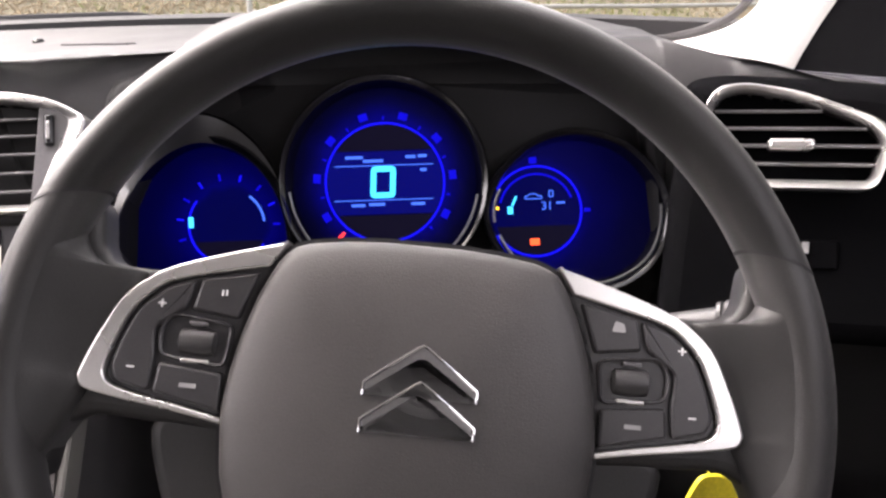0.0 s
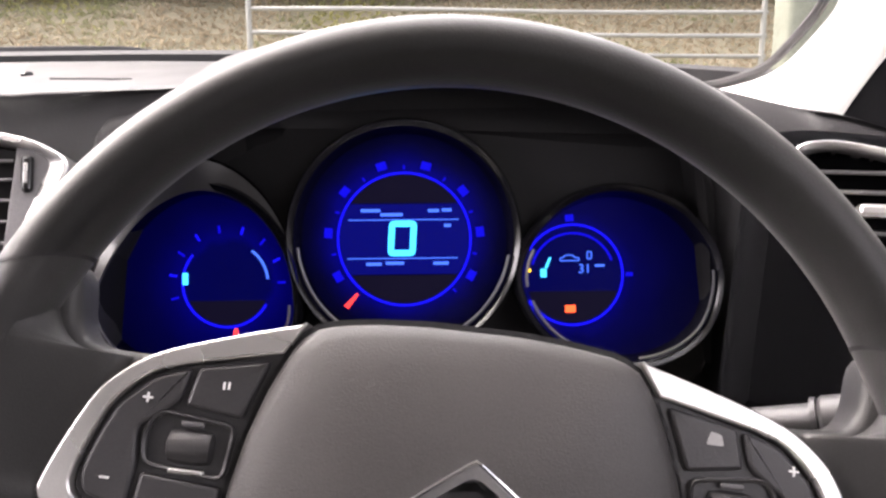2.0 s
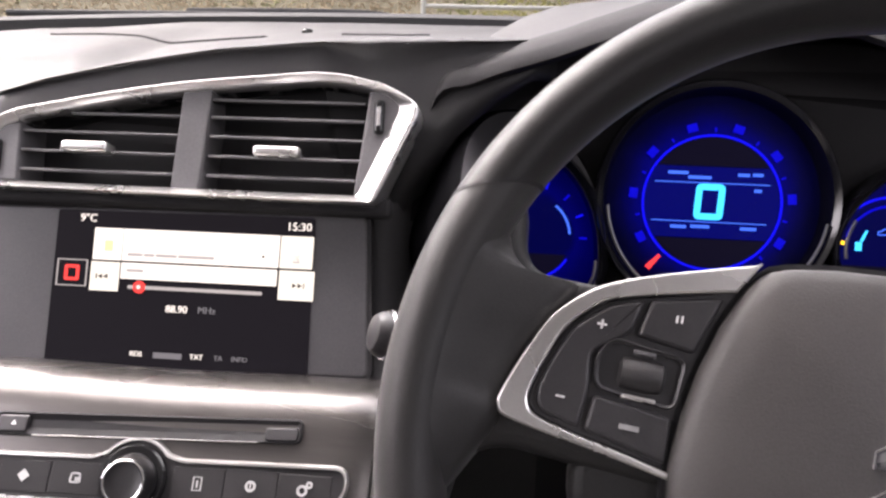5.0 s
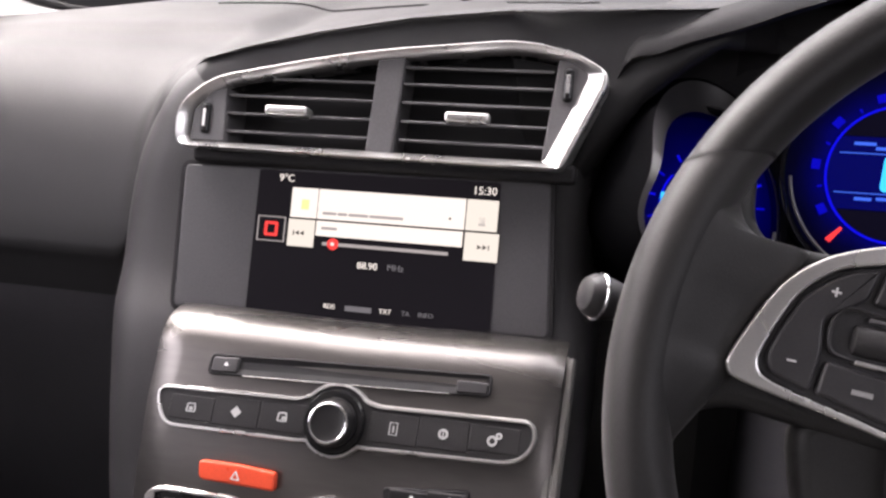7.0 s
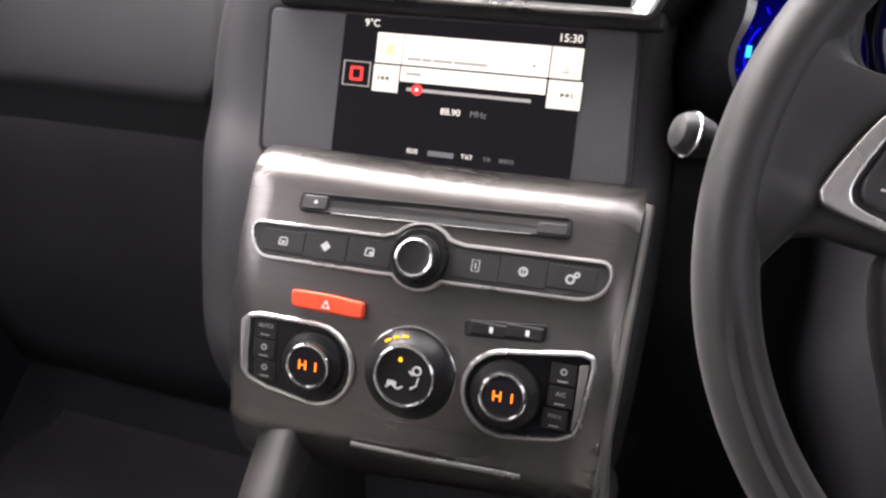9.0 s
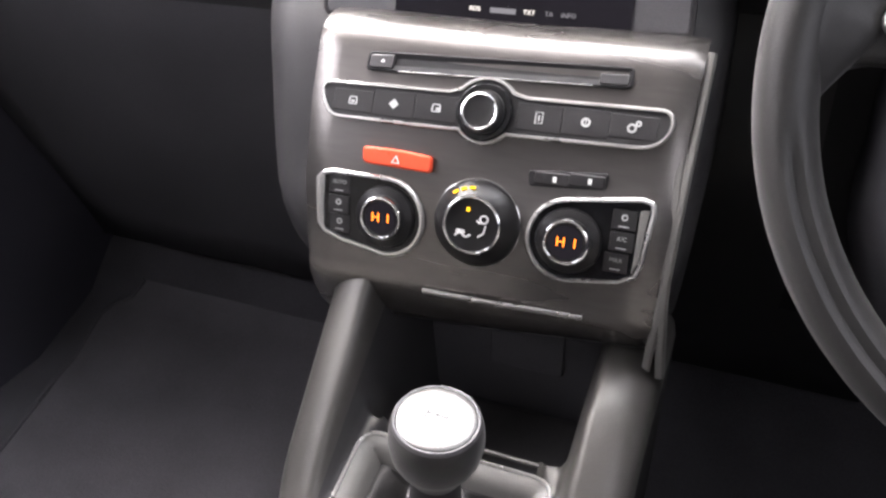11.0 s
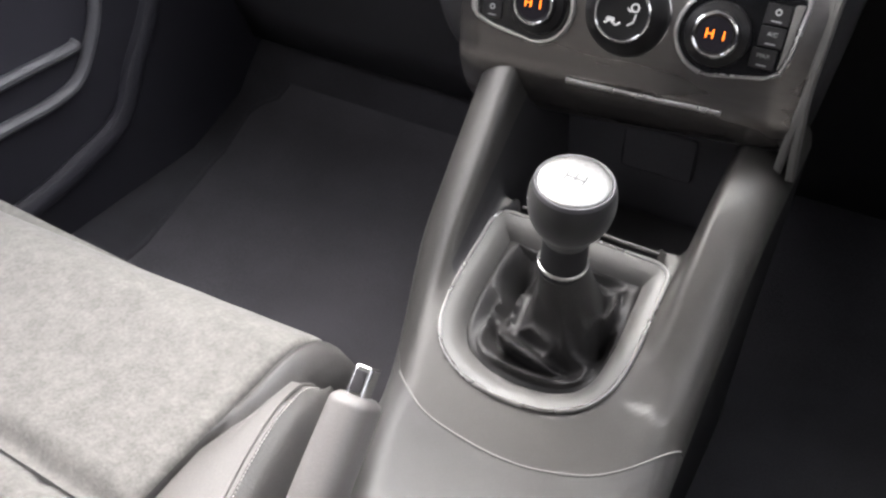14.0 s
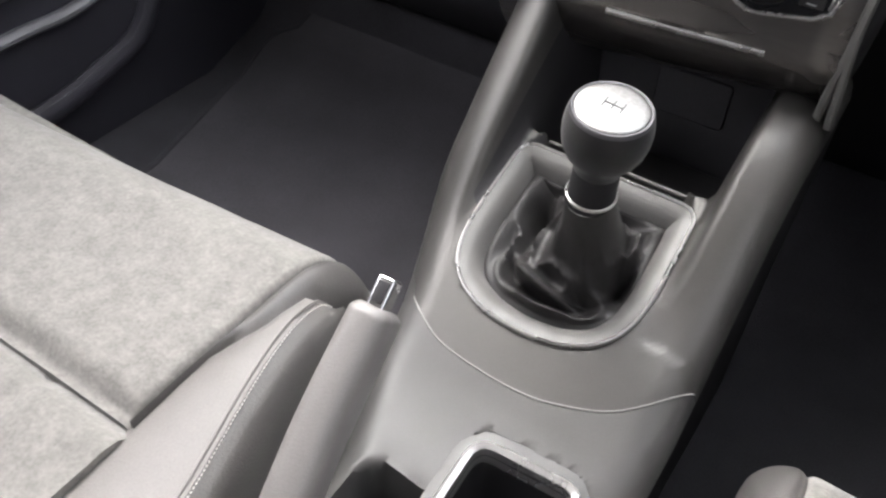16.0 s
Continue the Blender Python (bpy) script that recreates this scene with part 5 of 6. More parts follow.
right_end = bend((0.101, bar_bot(0.101)), (0.1165, -0.0080), (0.1190, 0.0050)) + [(0.1190, 0.0050)] + bend((0.1190, 0.0050), (0.1195, 0.0145), (0.112, bar_top(0.112)))
bar = evened(up + bend((-0.117, bar_top(-0.117)), (-0.1250, 0.0095), (-0.1238, 0.0035)) + left_end + dn + right_end, 170)
part("menu_frame", band(bar, [(-0.0008, 0.0), (0.0018, 0.0), (0.0017, 0.0018), (0.0008, 0.0030), (-0.0004, 0.0030), (-0.0008, 0.0018)]), silver, panel, "satin silver frame", ST)
part("menu_bar", prism(grown(bar, -0.0008), -0.001, 0.0016), key_black, panel, "black button strip", ST)
for k, x in enumerate((-0.0999, -0.0690, -0.0377, 0.0342, 0.0651, 0.0960)):
    btn = part("menu_button", box((x, 0.0003 + 0.022 * x, 0.00115), (0.0304, 0.0178 if abs(x) < 0.09 else 0.0150, 0.0016), 0.0005), key_black, panel, "", ST)
    y, H = 0.0005 + 0.022 * x, 0.0020
    b = bmesh.new()
    if k in (0, 2):
        rings(b, [[(px, py, h) for px, py in grown(rounded([(x - 0.0032, y - 0.0026), (x + 0.0032, y - 0.0026), (x + 0.0026, y + 0.0026), (x - 0.0026, y + 0.0026)], 0.001, 2), d)] for d, h in ((-0.0006, H), (0.0003, H), (0.0003, H + 0.0004), (-0.0006, H + 0.0004))], wrap=True)
        box((x + (0.0012 if k else 0), y - 0.0006, H + 0.0002), (0.0026, 0.0020, 0.0004), bm=b)
    elif k == 3:
        rings(b, [[(px, py, h) for px, py in grown([(x - 0.0026, y - 0.0038), (x + 0.0026, y - 0.0038), (x + 0.0026, y + 0.0038), (x - 0.0026, y + 0.0038)], d)] for d, h in ((-0.0007, H), (0.0, H), (0.0, H + 0.0004), (-0.0007, H + 0.0004))], wrap=True)
        box((x, y - 0.0002, H + 0.0002), (0.0009, 0.0040, 0.0004), bm=b)
    elif k == 1:
        prism([(x - 0.0036, y), (x, y - 0.0036), (x + 0.0036, y), (x, y + 0.0036)], H, H + 0.0004, bm=b)
    else:
        torus((x - (0.0012 if k == 5 else 0), y - (0.001 if k == 5 else 0)), 0.0024, [(-0.0007, H), (0.0007, H), (0.0007, H + 0.0004), (-0.0007, H + 0.0004)], 20, bm=b)
        if k == 5:
            torus((x + 0.0026, y + 0.0022), 0.0014, [(-0.0006, H), (0.0006, H), (0.0006, H + 0.0004), (-0.0006, H + 0.0004)], 16, bm=b)
        else:
            box((x, y, H + 0.0002), (0.0007, 0.0048, 0.0004), bm=b)
    part("button_mark", b, print_soft, btn, "pale printed symbol", ST)
part("knob_seat", lathe([(0.0196, 0.0), (0.0196, 0.004), (0.0186, 0.0052)], kc, 40), piano_black, panel, "", ST)
knob = part("menu_knob", lathe([(0.0150, 0.004), (0.0148, 0.008), (0.0124, 0.0110), (0.0120, 0.0150), (0.0112, 0.0158), (0.0100, 0.0154), (0.004, 0.0152)], kc, 48), knob_black, panel, "black rotary knob", ST)
part("knob_ring", torus(kc, 0.0116, oval(0.0011, 0.0011, 8, 0.0152), 48), chrome, knob, "chrome ring", ST)
# hazard switch and lock buttons
part("hazard_switch", prism(rounded([(-0.0855, -0.0440), (-0.0345, -0.0450), (-0.0350, -0.0335), (-0.0600, -0.0318), (-0.0868, -0.0322)], [0.004, 0.003, 0.003, 0.006, 0.003]), 0.0, 0.0046, 0.0016), hazard_red, panel, "red hazard warning switch", ST)
hz = rounded([(-0.0638, -0.0412), (-0.0578, -0.0414), (-0.0608, -0.0358)], 0.0004, 2)
part("hazard_mark", band(hz, [(-0.0006, 0.0044), (0.0002, 0.0044), (0.0002, 0.0050), (-0.0006, 0.0050)]), print_white, panel, "pale triangle", ST)
part("lock_frame", prism(rounded([(0.0338, -0.0438), (0.0850, -0.0400), (0.0852, -0.0284), (0.0326, -0.0332)], 0.003), -0.001, 0.0016, 0.001), deep_black, panel, "", ST)
for x in (0.0510, 0.0740):
    btn = part("lock_button", box((x - 0.002, -0.0366 + 0.08 * (x - 0.06), 0.0020), (0.0238, 0.0088, 0.0020), 0.0012), key_black, panel, "", ST)
    part("button_mark", box((x, -0.0366 + 0.08 * (x - 0.06), 0.0031), (0.0024, 0.0036, 0.0004), 0.0002), print_white, btn, "white symbol", ST)


def climate(centre, outline, buttons, radius):
    o = evened(outline, 110)
    part("climate_frame", band(o, [(-0.0010, 0.0), (0.0022, 0.0), (0.0021, 0.002), (0.0010, 0.0033), (-0.0005, 0.0033), (-0.0010, 0.002)]), silver, panel, "satin silver frame", ST)
    base = part("climate_base", prism(grown(o, -0.0008), -0.001, 0.0014), piano_black, panel, "gloss black base", ST)
    dial = part("climate_knob", lathe([(radius + 0.0085, 0.001), (radius + 0.0075, 0.0048), (radius + 0.002, 0.0064), (radius + 0.0012, 0.0110), (radius - 0.0004, 0.0122), (radius - 0.0020, 0.0115), (0.004, 0.0110)], centre, 48), knob_black, panel, "black rotary knob", ST)
    part("knob_ring", torus(centre, radius + 0.0002, oval(0.0013, 0.0012, 8, 0.0115), 48), chrome, dial, "chrome ring", ST)
    part("knob_window", lathe([(radius - 0.0022, 0.0100), (radius - 0.0026, 0.0118)], centre, 40), lcd_black, dial, "black display window", ST)
    part("temperature_letters", lettering("H  I", 0.0090, (centre[0] + 0.0003, centre[1]), z=0.0120), amber, dial, "glowing amber letters", ST)
    for x, y, text in buttons:
        btn = part("climate_button", box((x, y, 0.0008), (0.0160, 0.0132, 0.0018), 0.0004), key_black, panel, "", ST)
        part("button_mark", lettering(text, 0.0040, (x, y + 0.0018), z=0.0018) if len(text) > 1 else torus((x, y + 0.0016), 0.0017, [(-0.0005, 0.0016), (0.0005, 0.0016), (0.0005, 0.0020), (-0.0005, 0.0020)], 14), print_grey if text == "MAX" else print_soft, btn, "", ST)
        part("button_lamp", box((x, y - 0.0044, 0.0018), (0.0066, 0.0007, 0.0005)), print_soft, btn, "", ST)


lc, mc, rc = (-0.0662, -0.0805), (0.0014, -0.0745), (0.0650, -0.0765)
arc = lambda c, r, a, d, n=14: [(c[0] + r * math.cos(radians(t)), c[1] + r * math.sin(radians(t))) for t in np.linspace(a, d, n)]
climate(lc, [(-0.1195, -0.0595), (-0.116, -0.0555), (-0.108, -0.0535)] + arc(lc, 0.0272, 88, -110) + [(-0.1000, -0.1020), (-0.1135, -0.0970), (-0.1175, -0.0920)], [(-0.1030, -0.0620, "AUTO"), (-0.1030, -0.0765, "o"), (-0.1020, -0.0905, "o")], 0.0140)
climate(rc, arc(rc, 0.0272, 270, 92) + [(0.1090, -0.0430), (0.1155, -0.0445), (0.1165, -0.0500), (0.1135, -0.0830), (0.1100, -0.0935), (0.1010, -0.0985), (0.0780, -0.1020)], [(0.0995, -0.0570, "o"), (0.0995, -0.0715, "A/C"), (0.0975, -0.0860, "MAX")], 0.0140)
part("climate_end", prism(rounded([(-0.1190, -0.0590), (-0.1150, -0.0560), (-0.1145, -0.0970), (-0.1172, -0.0920)], 0.0012, 3), -0.001, 0.0026, 0.0008), silver, panel, "satin silver end of the frame", ST)
part("climate_end", prism(rounded([(0.1086, -0.0495), (0.1148, -0.0485), (0.1122, -0.0825), (0.1086, -0.0920)], 0.0014, 3), -0.001, 0.0024, 0.0008), console_plastic, panel, "pale end of the frame", ST)
fan = part("fan_knob", lathe([(0.0305, 0.0), (0.0305, 0.003), (0.0290, 0.0075), (0.0235, 0.0120), (0.0212, 0.0150), (0.0198, 0.0158), (0.0182, 0.0150), (0.004, 0.0146)], mc, 56), knob_black, panel, "large black fan knob", ST)
part("fan_rim", torus(mc, 0.0300, oval(0.0012, 0.0012, 8, 0.0010), 56), chrome, fan, "chrome rim", ST)
part("knob_ring", torus(mc, 0.0192, oval(0.0012, 0.0012, 8, 0.0152), 48), chrome, fan, "chrome ring", ST)
for a in (96, 110, 124):
    t = radians(a)
    part("fan_lamp", box((0, 0, 0), (0.0042, 0.0016, 0.0010), 0.0004), amber_led, fan, "amber lamp", ST @ Matrix.Translation((mc[0] + 0.0252 * math.cos(t), mc[1] + 0.0252 * math.sin(t), 0.0118)) @ Matrix.Rotation(t - math.pi / 2, 4, "Z"))
part("fan_lamp", box((mc[0] - 0.003, mc[1] + 0.0105, 0.0156), (0.0022, 0.0026, 0.0008), 0.0003), amber_led, fan, "yellow lamp", ST)
b = torus((mc[0] + 0.0085, mc[1] + 0.0050), 0.0026, [(-0.0006, 0.0150), (0.0006, 0.0150), (0.0006, 0.0158), (-0.0006, 0.0158)], 16)
sweep([(mc[0] + 0.0100, mc[1] + 0.0010, 0.0155), (mc[0] + 0.0090, mc[1] - 0.0045, 0.0155), (mc[0] + 0.0050, mc[1] - 0.0075, 0.0155)], oval(0.0006, 0.0006, 6), bm=b)
sweep([(mc[0] + 0.0060, mc[1] + 0.0018, 0.0155), (mc[0] + 0.0035, mc[1] + 0.0040, 0.0155)], oval(0.0006, 0.0006, 6), bm=b)
sweep(spline([(mc[0] - 0.0110, mc[1] - 0.0085, 0.0155), (mc[0] - 0.0075, mc[1] - 0.0060, 0.0155), (mc[0] - 0.0035, mc[1] - 0.0085, 0.0155), (mc[0] + 0.0, mc[1] - 0.0065, 0.0155)], 12, False), oval(0.0007, 0.0006, 6), bm=b)
prism(rounded([(mc[0] - 0.011, mc[1] - 0.0065), (mc[0] - 0.004, mc[1] - 0.0065), (mc[0] - 0.0045, mc[1] - 0.004), (mc[0] - 0.010, mc[1] - 0.0035)], 0.0006, 2), 0.0150, 0.0157, bm=b)
part("fan_symbol", b, print_white, fan, "white airflow symbol", ST)
part("tray_handle", sweep([(-0.036, -0.1310, 0.0055), (0.021, -0.1300, 0.0068), (0.080, -0.1285, 0.0055)], oval(0.0022, 0.0018, 10), up=(0, 0, 1)), silver, panel, "pale edge of the lower lip", ST)
for s, x, foot in ((1, 0.1290, -0.180), (-1, 0.1318, -0.168)):
    part("panel_cheek", sweep([(x + s * 0.0065, 0.055, -0.010), (x + s * 0.0035, -0.03, -0.008), (x + s * 0.001, -0.110, -0.006), (x - s * 0.002, -0.145, -0.004), (x - s * 0.004, foot, -0.004)], [(-0.0030, -0.020), (0.0030, -0.020), (0.0030, 0.0034), (0.0014, 0.0052), (-0.0014, 0.0052), (-0.0030, 0.0034)], up=(0, 0, 1)), console_plastic, panel, "pale edge strip of the panel", ST)

# the whole panel is bowed, its head leaning back and its foot tucked in
unbend = ST.inverted()
for ob in panel.children_recursive:
    for vert in ob.data.vertices:
        q = unbend @ vert.co
        vert.co = ST @ Vector((q.x, q.y, q.z + 0.010 * (1 - ((q.y + 0.0425) / 0.0725) ** 2) - 0.005 - 1.2 * max(0.0, -0.07 - q.y) ** 2))

# ---- centre console, gear lever, handbrake ----
XC = -0.3605
TOPS = ([-0.6, -0.1, 0.05, 0.12, 0.16, 0.25, 0.327, 0.40, 0.5], [0.245, 0.238, 0.236, 0.246, 0.2595, 0.2952, 0.326, 0.352, 0.37])


def rounded_in(x, y, cx, cy, hx, hy, r):
    """Signed distance to a rounded rectangle, negative inside."""
    dx, dy = abs(x - cx) - hx + r, abs(y - cy) - hy + r
    return math.hypot(max(dx, 0), max(dy, 0)) + min(max(dx, dy), 0) - r


def right_edge(y):
    """Half the console's width on the driver's side."""
    return float(np.interp(y, [-0.1, 0.06, 0.13, 0.185, 0.26, 0.32, 0.386, 0.5], [0.118, 0.1225, 0.1285, 0.1296, 0.1275, 0.1270, 0.1280, 0.128]))


def console_top(x, y):
    s = abs(x - XC)
    z = sum(float(np.interp(y + d, *TOPS)) for d in (-0.02, -0.01, 0.0, 0.01, 0.02)) / 5
    rail = 0.296 + (y - 0.25) * 1.02
    over = 0.5 * (rail - z + math.sqrt((rail - z) ** 2 + 0.012 ** 2)) - 0.002
    if over > 0:
        lim = (0.46 if x < XC else 0.395) - z
        z += 0.5 * (over + lim - math.sqrt((over - lim) ** 2 + (0.01 if x < XC else 0.03) ** 2)) * smooth(0.074, 0.090, s)
    z -= 0.05 * (1 - smooth(-0.004, 0.003, rounded_in(x, y, XC, 0.273, 0.068, 0.074, 0.040)))
    if y > 0.335:
        z -= (z - 0.255) * (1 - smooth(0.068, 0.078, s)) * smooth(0.336, 0.343, y)
    z -= 0.075 * (1 - smooth(-0.004, 0.002, rounded_in(x, y, -0.3025, 0.0385, 0.0410, 0.084, 0.016)))
    z -= 0.07 * (1 - smooth(-0.006, 0.004, rounded_in(x, y, -0.367, -0.10, 0.027, 0.165, 0.015)))
    w, r = (right_edge(y) if x > XC else 0.124 - 0.034 * (1 - smooth(0.15, 0.30, y)) - 0.030 * (1 - smooth(0.04, 0.16, y))), (0.030 if x > XC else 0.034)
    if s > w - r:
        k = min(1.0, (s - w + r) / r)
        z -= r * (1 - math.sqrt(max(0.0, 1 - k * k)))
        if s >= w:
            z -= (s - w) * 9
    return max(z, 0.02)


ring_pts = [(-0.4845, 0.235), (-0.450, 0.196), (-0.437, 0.179), (-0.407, 0.1615), (-0.365, 0.1555), (-0.328, 0.1560), (-0.301, 0.162), (-0.277, 0.171), (-0.257, 0.186), (-0.2400, 0.207), (-0.2220, 0.235)]
ring_fine = spline(ring_pts, 120, False)
ring_y = lambda x: float(np.interp(x, [p[0] for p in ring_fine], [p[1] for p in ring_fine]))
console = thing("centre_console", (XC, 0.0, 0.0), "grey plastic centre console between the front seats", "centre console")
xs = np.concatenate([np.linspace(XC - 0.1238, XC, 40), np.linspace(XC, XC + 0.110, 36)[1:], np.linspace(XC + 0.110, XC + 0.130, 9)[1:]])


def fitted(x, y):
    return (XC + (x - XC) * right_edge(y) / 0.130 if x > XC else x, y)


def strip(a, c, rows):
    b = bmesh.new()
    grid = []
    for t in np.linspace(0, 1, rows):
        grid.append([fitted(x, a(x) + (c(x) - a(x)) * t) for x in xs])
    vs = [[b.verts.new((x, y, console_top(x, y))) for x, y in row] for row in grid]
    for p, q in zip(vs, vs[1:]):
        for i in range(len(xs) - 1):
            b.faces.new((p[i], p[i + 1], q[i + 1], q[i]))
    low = [b.verts.new((row[0].co.x - 0.012, row[0].co.y, 0.0)) for row in vs]
    for i in range(len(vs) - 1):
        b.faces.new((vs[i][0], vs[i + 1][0], low[i + 1], low[i]))
    return b


b = strip(ring_y, lambda x: 0.47, 84)
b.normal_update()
# shade painted in: the left rail's inward-facing wall takes a darker grey
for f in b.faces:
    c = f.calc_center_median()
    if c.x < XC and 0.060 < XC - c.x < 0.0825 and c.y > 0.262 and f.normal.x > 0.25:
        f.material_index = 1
part("gear_surround", b, [console_dark, cheek_grey], console, "darker grey surround of the gear lever, shade painted on its inner wall", sharp=60)
part("rear_body", strip(lambda x: -0.5, lambda x: ring_y(x) - 0.0005, 130), console_rear, console, "paler grey rear body", sharp=60)
edge_y = np.linspace(-0.5, 0.47, 100)
b = bmesh.new()
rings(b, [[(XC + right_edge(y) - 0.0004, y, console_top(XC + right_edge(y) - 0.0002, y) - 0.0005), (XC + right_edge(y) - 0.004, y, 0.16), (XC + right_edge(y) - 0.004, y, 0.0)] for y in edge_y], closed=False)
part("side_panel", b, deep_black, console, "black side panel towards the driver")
part("seam", sweep([(x, y, console_top(x, y) + 0.0004) for x, y in [fitted(x, ring_y(x)) for x in np.linspace(-0.4410, -0.2330, 120)]], oval(0.0007, 0.0006, 8)), seam_grey, console, "thin pale seam")
cup = rounded([(-0.338, -0.042), (-0.266, -0.042), (-0.264, 0.119), (-0.341, 0.115)], 0.015, 6)
b = bmesh.new()
o = evened(cup, 90)
rings(b, [[(x, y, float(np.interp(y, *TOPS)) + h) for x, y in grown(o, d)] for d, h in ((-0.004, -0.012), (0.0025, -0.004), (0.0030, 0.002), (0.001, 0.0044), (-0.003, 0.003))], wrap=True)
part("cup_rim", b, silver, console, "satin silver rim of the cup holder")
b = bmesh.new()
rings(b, [[(x, y, float(np.interp(y, *TOPS)) + h) for x, y in grown(o, d)] for d, h in ((0.001, -0.008), (0.011, -0.008), (0.0105, 0.0002), (0.0085, 0.0010), (0.001, 0.0018))], wrap=True)
part("cup_surround", b, console_rear, console, "grey lip round the cup holder")
b = bmesh.new()
rings(b, [[(x, y, z if z < 0.2 else float(np.interp(y, *TOPS)) - 0.004) for x, y in grown(o, d)] for d, z in ((-0.0015, 0.3), (-0.004, 0.15), (-0.006, 0.15), (-0.0035, 0.3))], wrap=True)
part("cup_liner", b, deep_black, console, "black liner of the cup holder")
part("cup_well", prism(grown(cup, -0.002), 0.150, 0.165), deep_black, console, "black floor of the cup holder")
part("tray_mat", box((XC, 0.40, 0.258), (0.13, 0.11, 0.006), 0.003), rubber, console, "black rubber tray mat")
part("tray_edge", sweep([(x, 0.341, 0.318) for x in np.linspace(XC - 0.060, XC + 0.060, 12)], oval(0.0018, 0.0018, 8)), console_dark, console)
part("tray_back", box((XC, 0.465, 0.33), (0.20, 0.012, 0.16), 0.004), under_dash, console)
part("tray_cover", prism(rounded([(-0.032, -0.022), (0.032, -0.022), (0.032, 0.022), (-0.032, 0.022)], 0.005, 4), 0.0, 0.003, 0.0012), under_dash, console, "square socket cover", place((XC + 0.012, 0.459, 0.326), 0, 0))

BT = place((XC, 0.262, 0.3000), 68.2)
lever = thing("gear_lever", (XC, 0.25, 0.30), "black gear lever with a brushed metal top and leather gaiter", "gear lever")
rim = [(-0.0725, 0.066), (-0.0740, 0.025), (-0.0745, -0.012), (-0.0705, -0.040), (-0.0570, -0.061), (-0.032, -0.0735), (0.0, -0.0775), (0.032, -0.0735), (0.0570, -0.061), (0.0705, -0.040), (0.0745, -0.012), (0.0740, 0.025), (0.0725, 0.066)]
rim_o = evened(rounded(rim, [0.014] + [0.012] * 11 + [0.014], 4), 120)
part("gaiter_frame", band(rim_o, [(-0.0018, -0.006), (0.0014, -0.006), (0.0014, 0.0018), (0.0008, 0.0032), (-0.0002, 0.0036), (-0.0014, 0.0026)]), frame_metal, lever, "satin silver gaiter frame", BT)
part("inner_bezel", band(grown(rim_o, -0.0095), [(0.0080, -0.004), (0.0080, 0.0020), (0.0030, 0.0010), (-0.0010, -0.0014), (-0.0045, -0.0060), (-0.0078, -0.0118), (-0.0095, -0.0165), (-0.0100, -0.0200)]), console_plastic, lever, "grey sloping inner bezel", BT)
collar = BT.inverted() @ Vector((-0.3440, 0.2465, 0.366))
HEIGHTS = ([0.0, 0.06, 0.14, 0.24, 0.36, 0.46, 0.55, 0.64, 0.72, 0.80, 0.88, 0.95, 1.0], [-0.015, -0.012, -0.012, -0.014, -0.016, -0.014, -0.008, 0.001, 0.009, 0.019, 0.033, 0.048, collar.z])
CREASES = [(radians(-112), 0.38, 0.80, 0.060, 0.022, -0.10), (radians(-80), 0.20, 0.55, 0.050, 0.013, -0.08), (radians(-100), 0.29, 0.70, 0.045, -0.012, -0.09), (radians(15), 0.45, 0.28, 0.18, 0.020, 0.3), (radians(-20), 0.42, 0.22, 0.20, -0.012, 0.0), (radians(172), 0.36, 0.45, 0.16, -0.016, 0.0), (radians(130), 0.58, 0.35, 0.16, 0.014, 0.2)]
skirt = evened(grown(rim_o, -0.0140), 160)
loops = []
for t in np.linspace(0, 1, 44):
    row = []
    for x, y in skirt:
        a = math.atan2(y, x)
        s = (smooth(0, 1, t) * 0.4 + t * 0.6) ** 0.75
        c, d = collar.x + 0.0170 * math.cos(a), collar.y + 0.0170 * math.sin(a)
        # ridged folds that wind round the lever, deepest half way down
        q = Vector((0.95 * math.cos(a) + 0.8 * t, 0.95 * math.sin(a), 1.7 * t + 0.4))
        q = q * 1.5
        ridge = 1 - 4.2 * abs(noise.noise(q)) ** 0.85
        wind = math.sin(3 * a + 5.0 * t + 1.5 * noise.noise(q * 1.3))
        deep = math.sin(math.pi * min(1.0, max(0.0, (t - 0.08) / 0.84))) ** 0.8
        fold = deep * (0.0095 * ridge + 0.0030 * wind)
        # two slack crescents in front, a flap on the driver's side and a hollow opposite
        for a_, t_, wa, wt, up_, bow in CREASES:
            da = (a - a_ + math.pi) % (2 * math.pi) - math.pi
            fold += up_ * math.exp(-(da / wa) ** 2 - ((t - t_ - bow * da * da) / wt) ** 2)
        px, py = x + (c - x) * s, y + (d - y) * s
        out = 1 + fold * 6.0 * (1 - t)
        row.append((c + (px - c) * out, d + (py - d) * out, float(np.interp(t, *HEIGHTS)) + fold * (1.0 - 0.4 * t)))
    loops.append(row)
part("gaiter", rings(bmesh.new(), loops), gaiter_leather, lever, "creased black leather gaiter", BT, sharp=80)
LV = Matrix.Translation((-0.3440, 0.2465, 0.3625)) @ Matrix.Rotation(radians(5), 4, "X") @ Matrix.Rotation(radians(4), 4, "Y")
part("collar", torus((0, 0), 0.0166, oval(0.0009, 0.0014, 8, 0.0060), 40), frame_metal, lever, "thin pale collar", LV)
part("shaft", lathe([(0.0164, 0.000), (0.0158, 0.012), (0.0152, 0.024), (0.0156, 0.034), (0.0172, 0.040)], seg=40), deep_black, lever, "", LV)
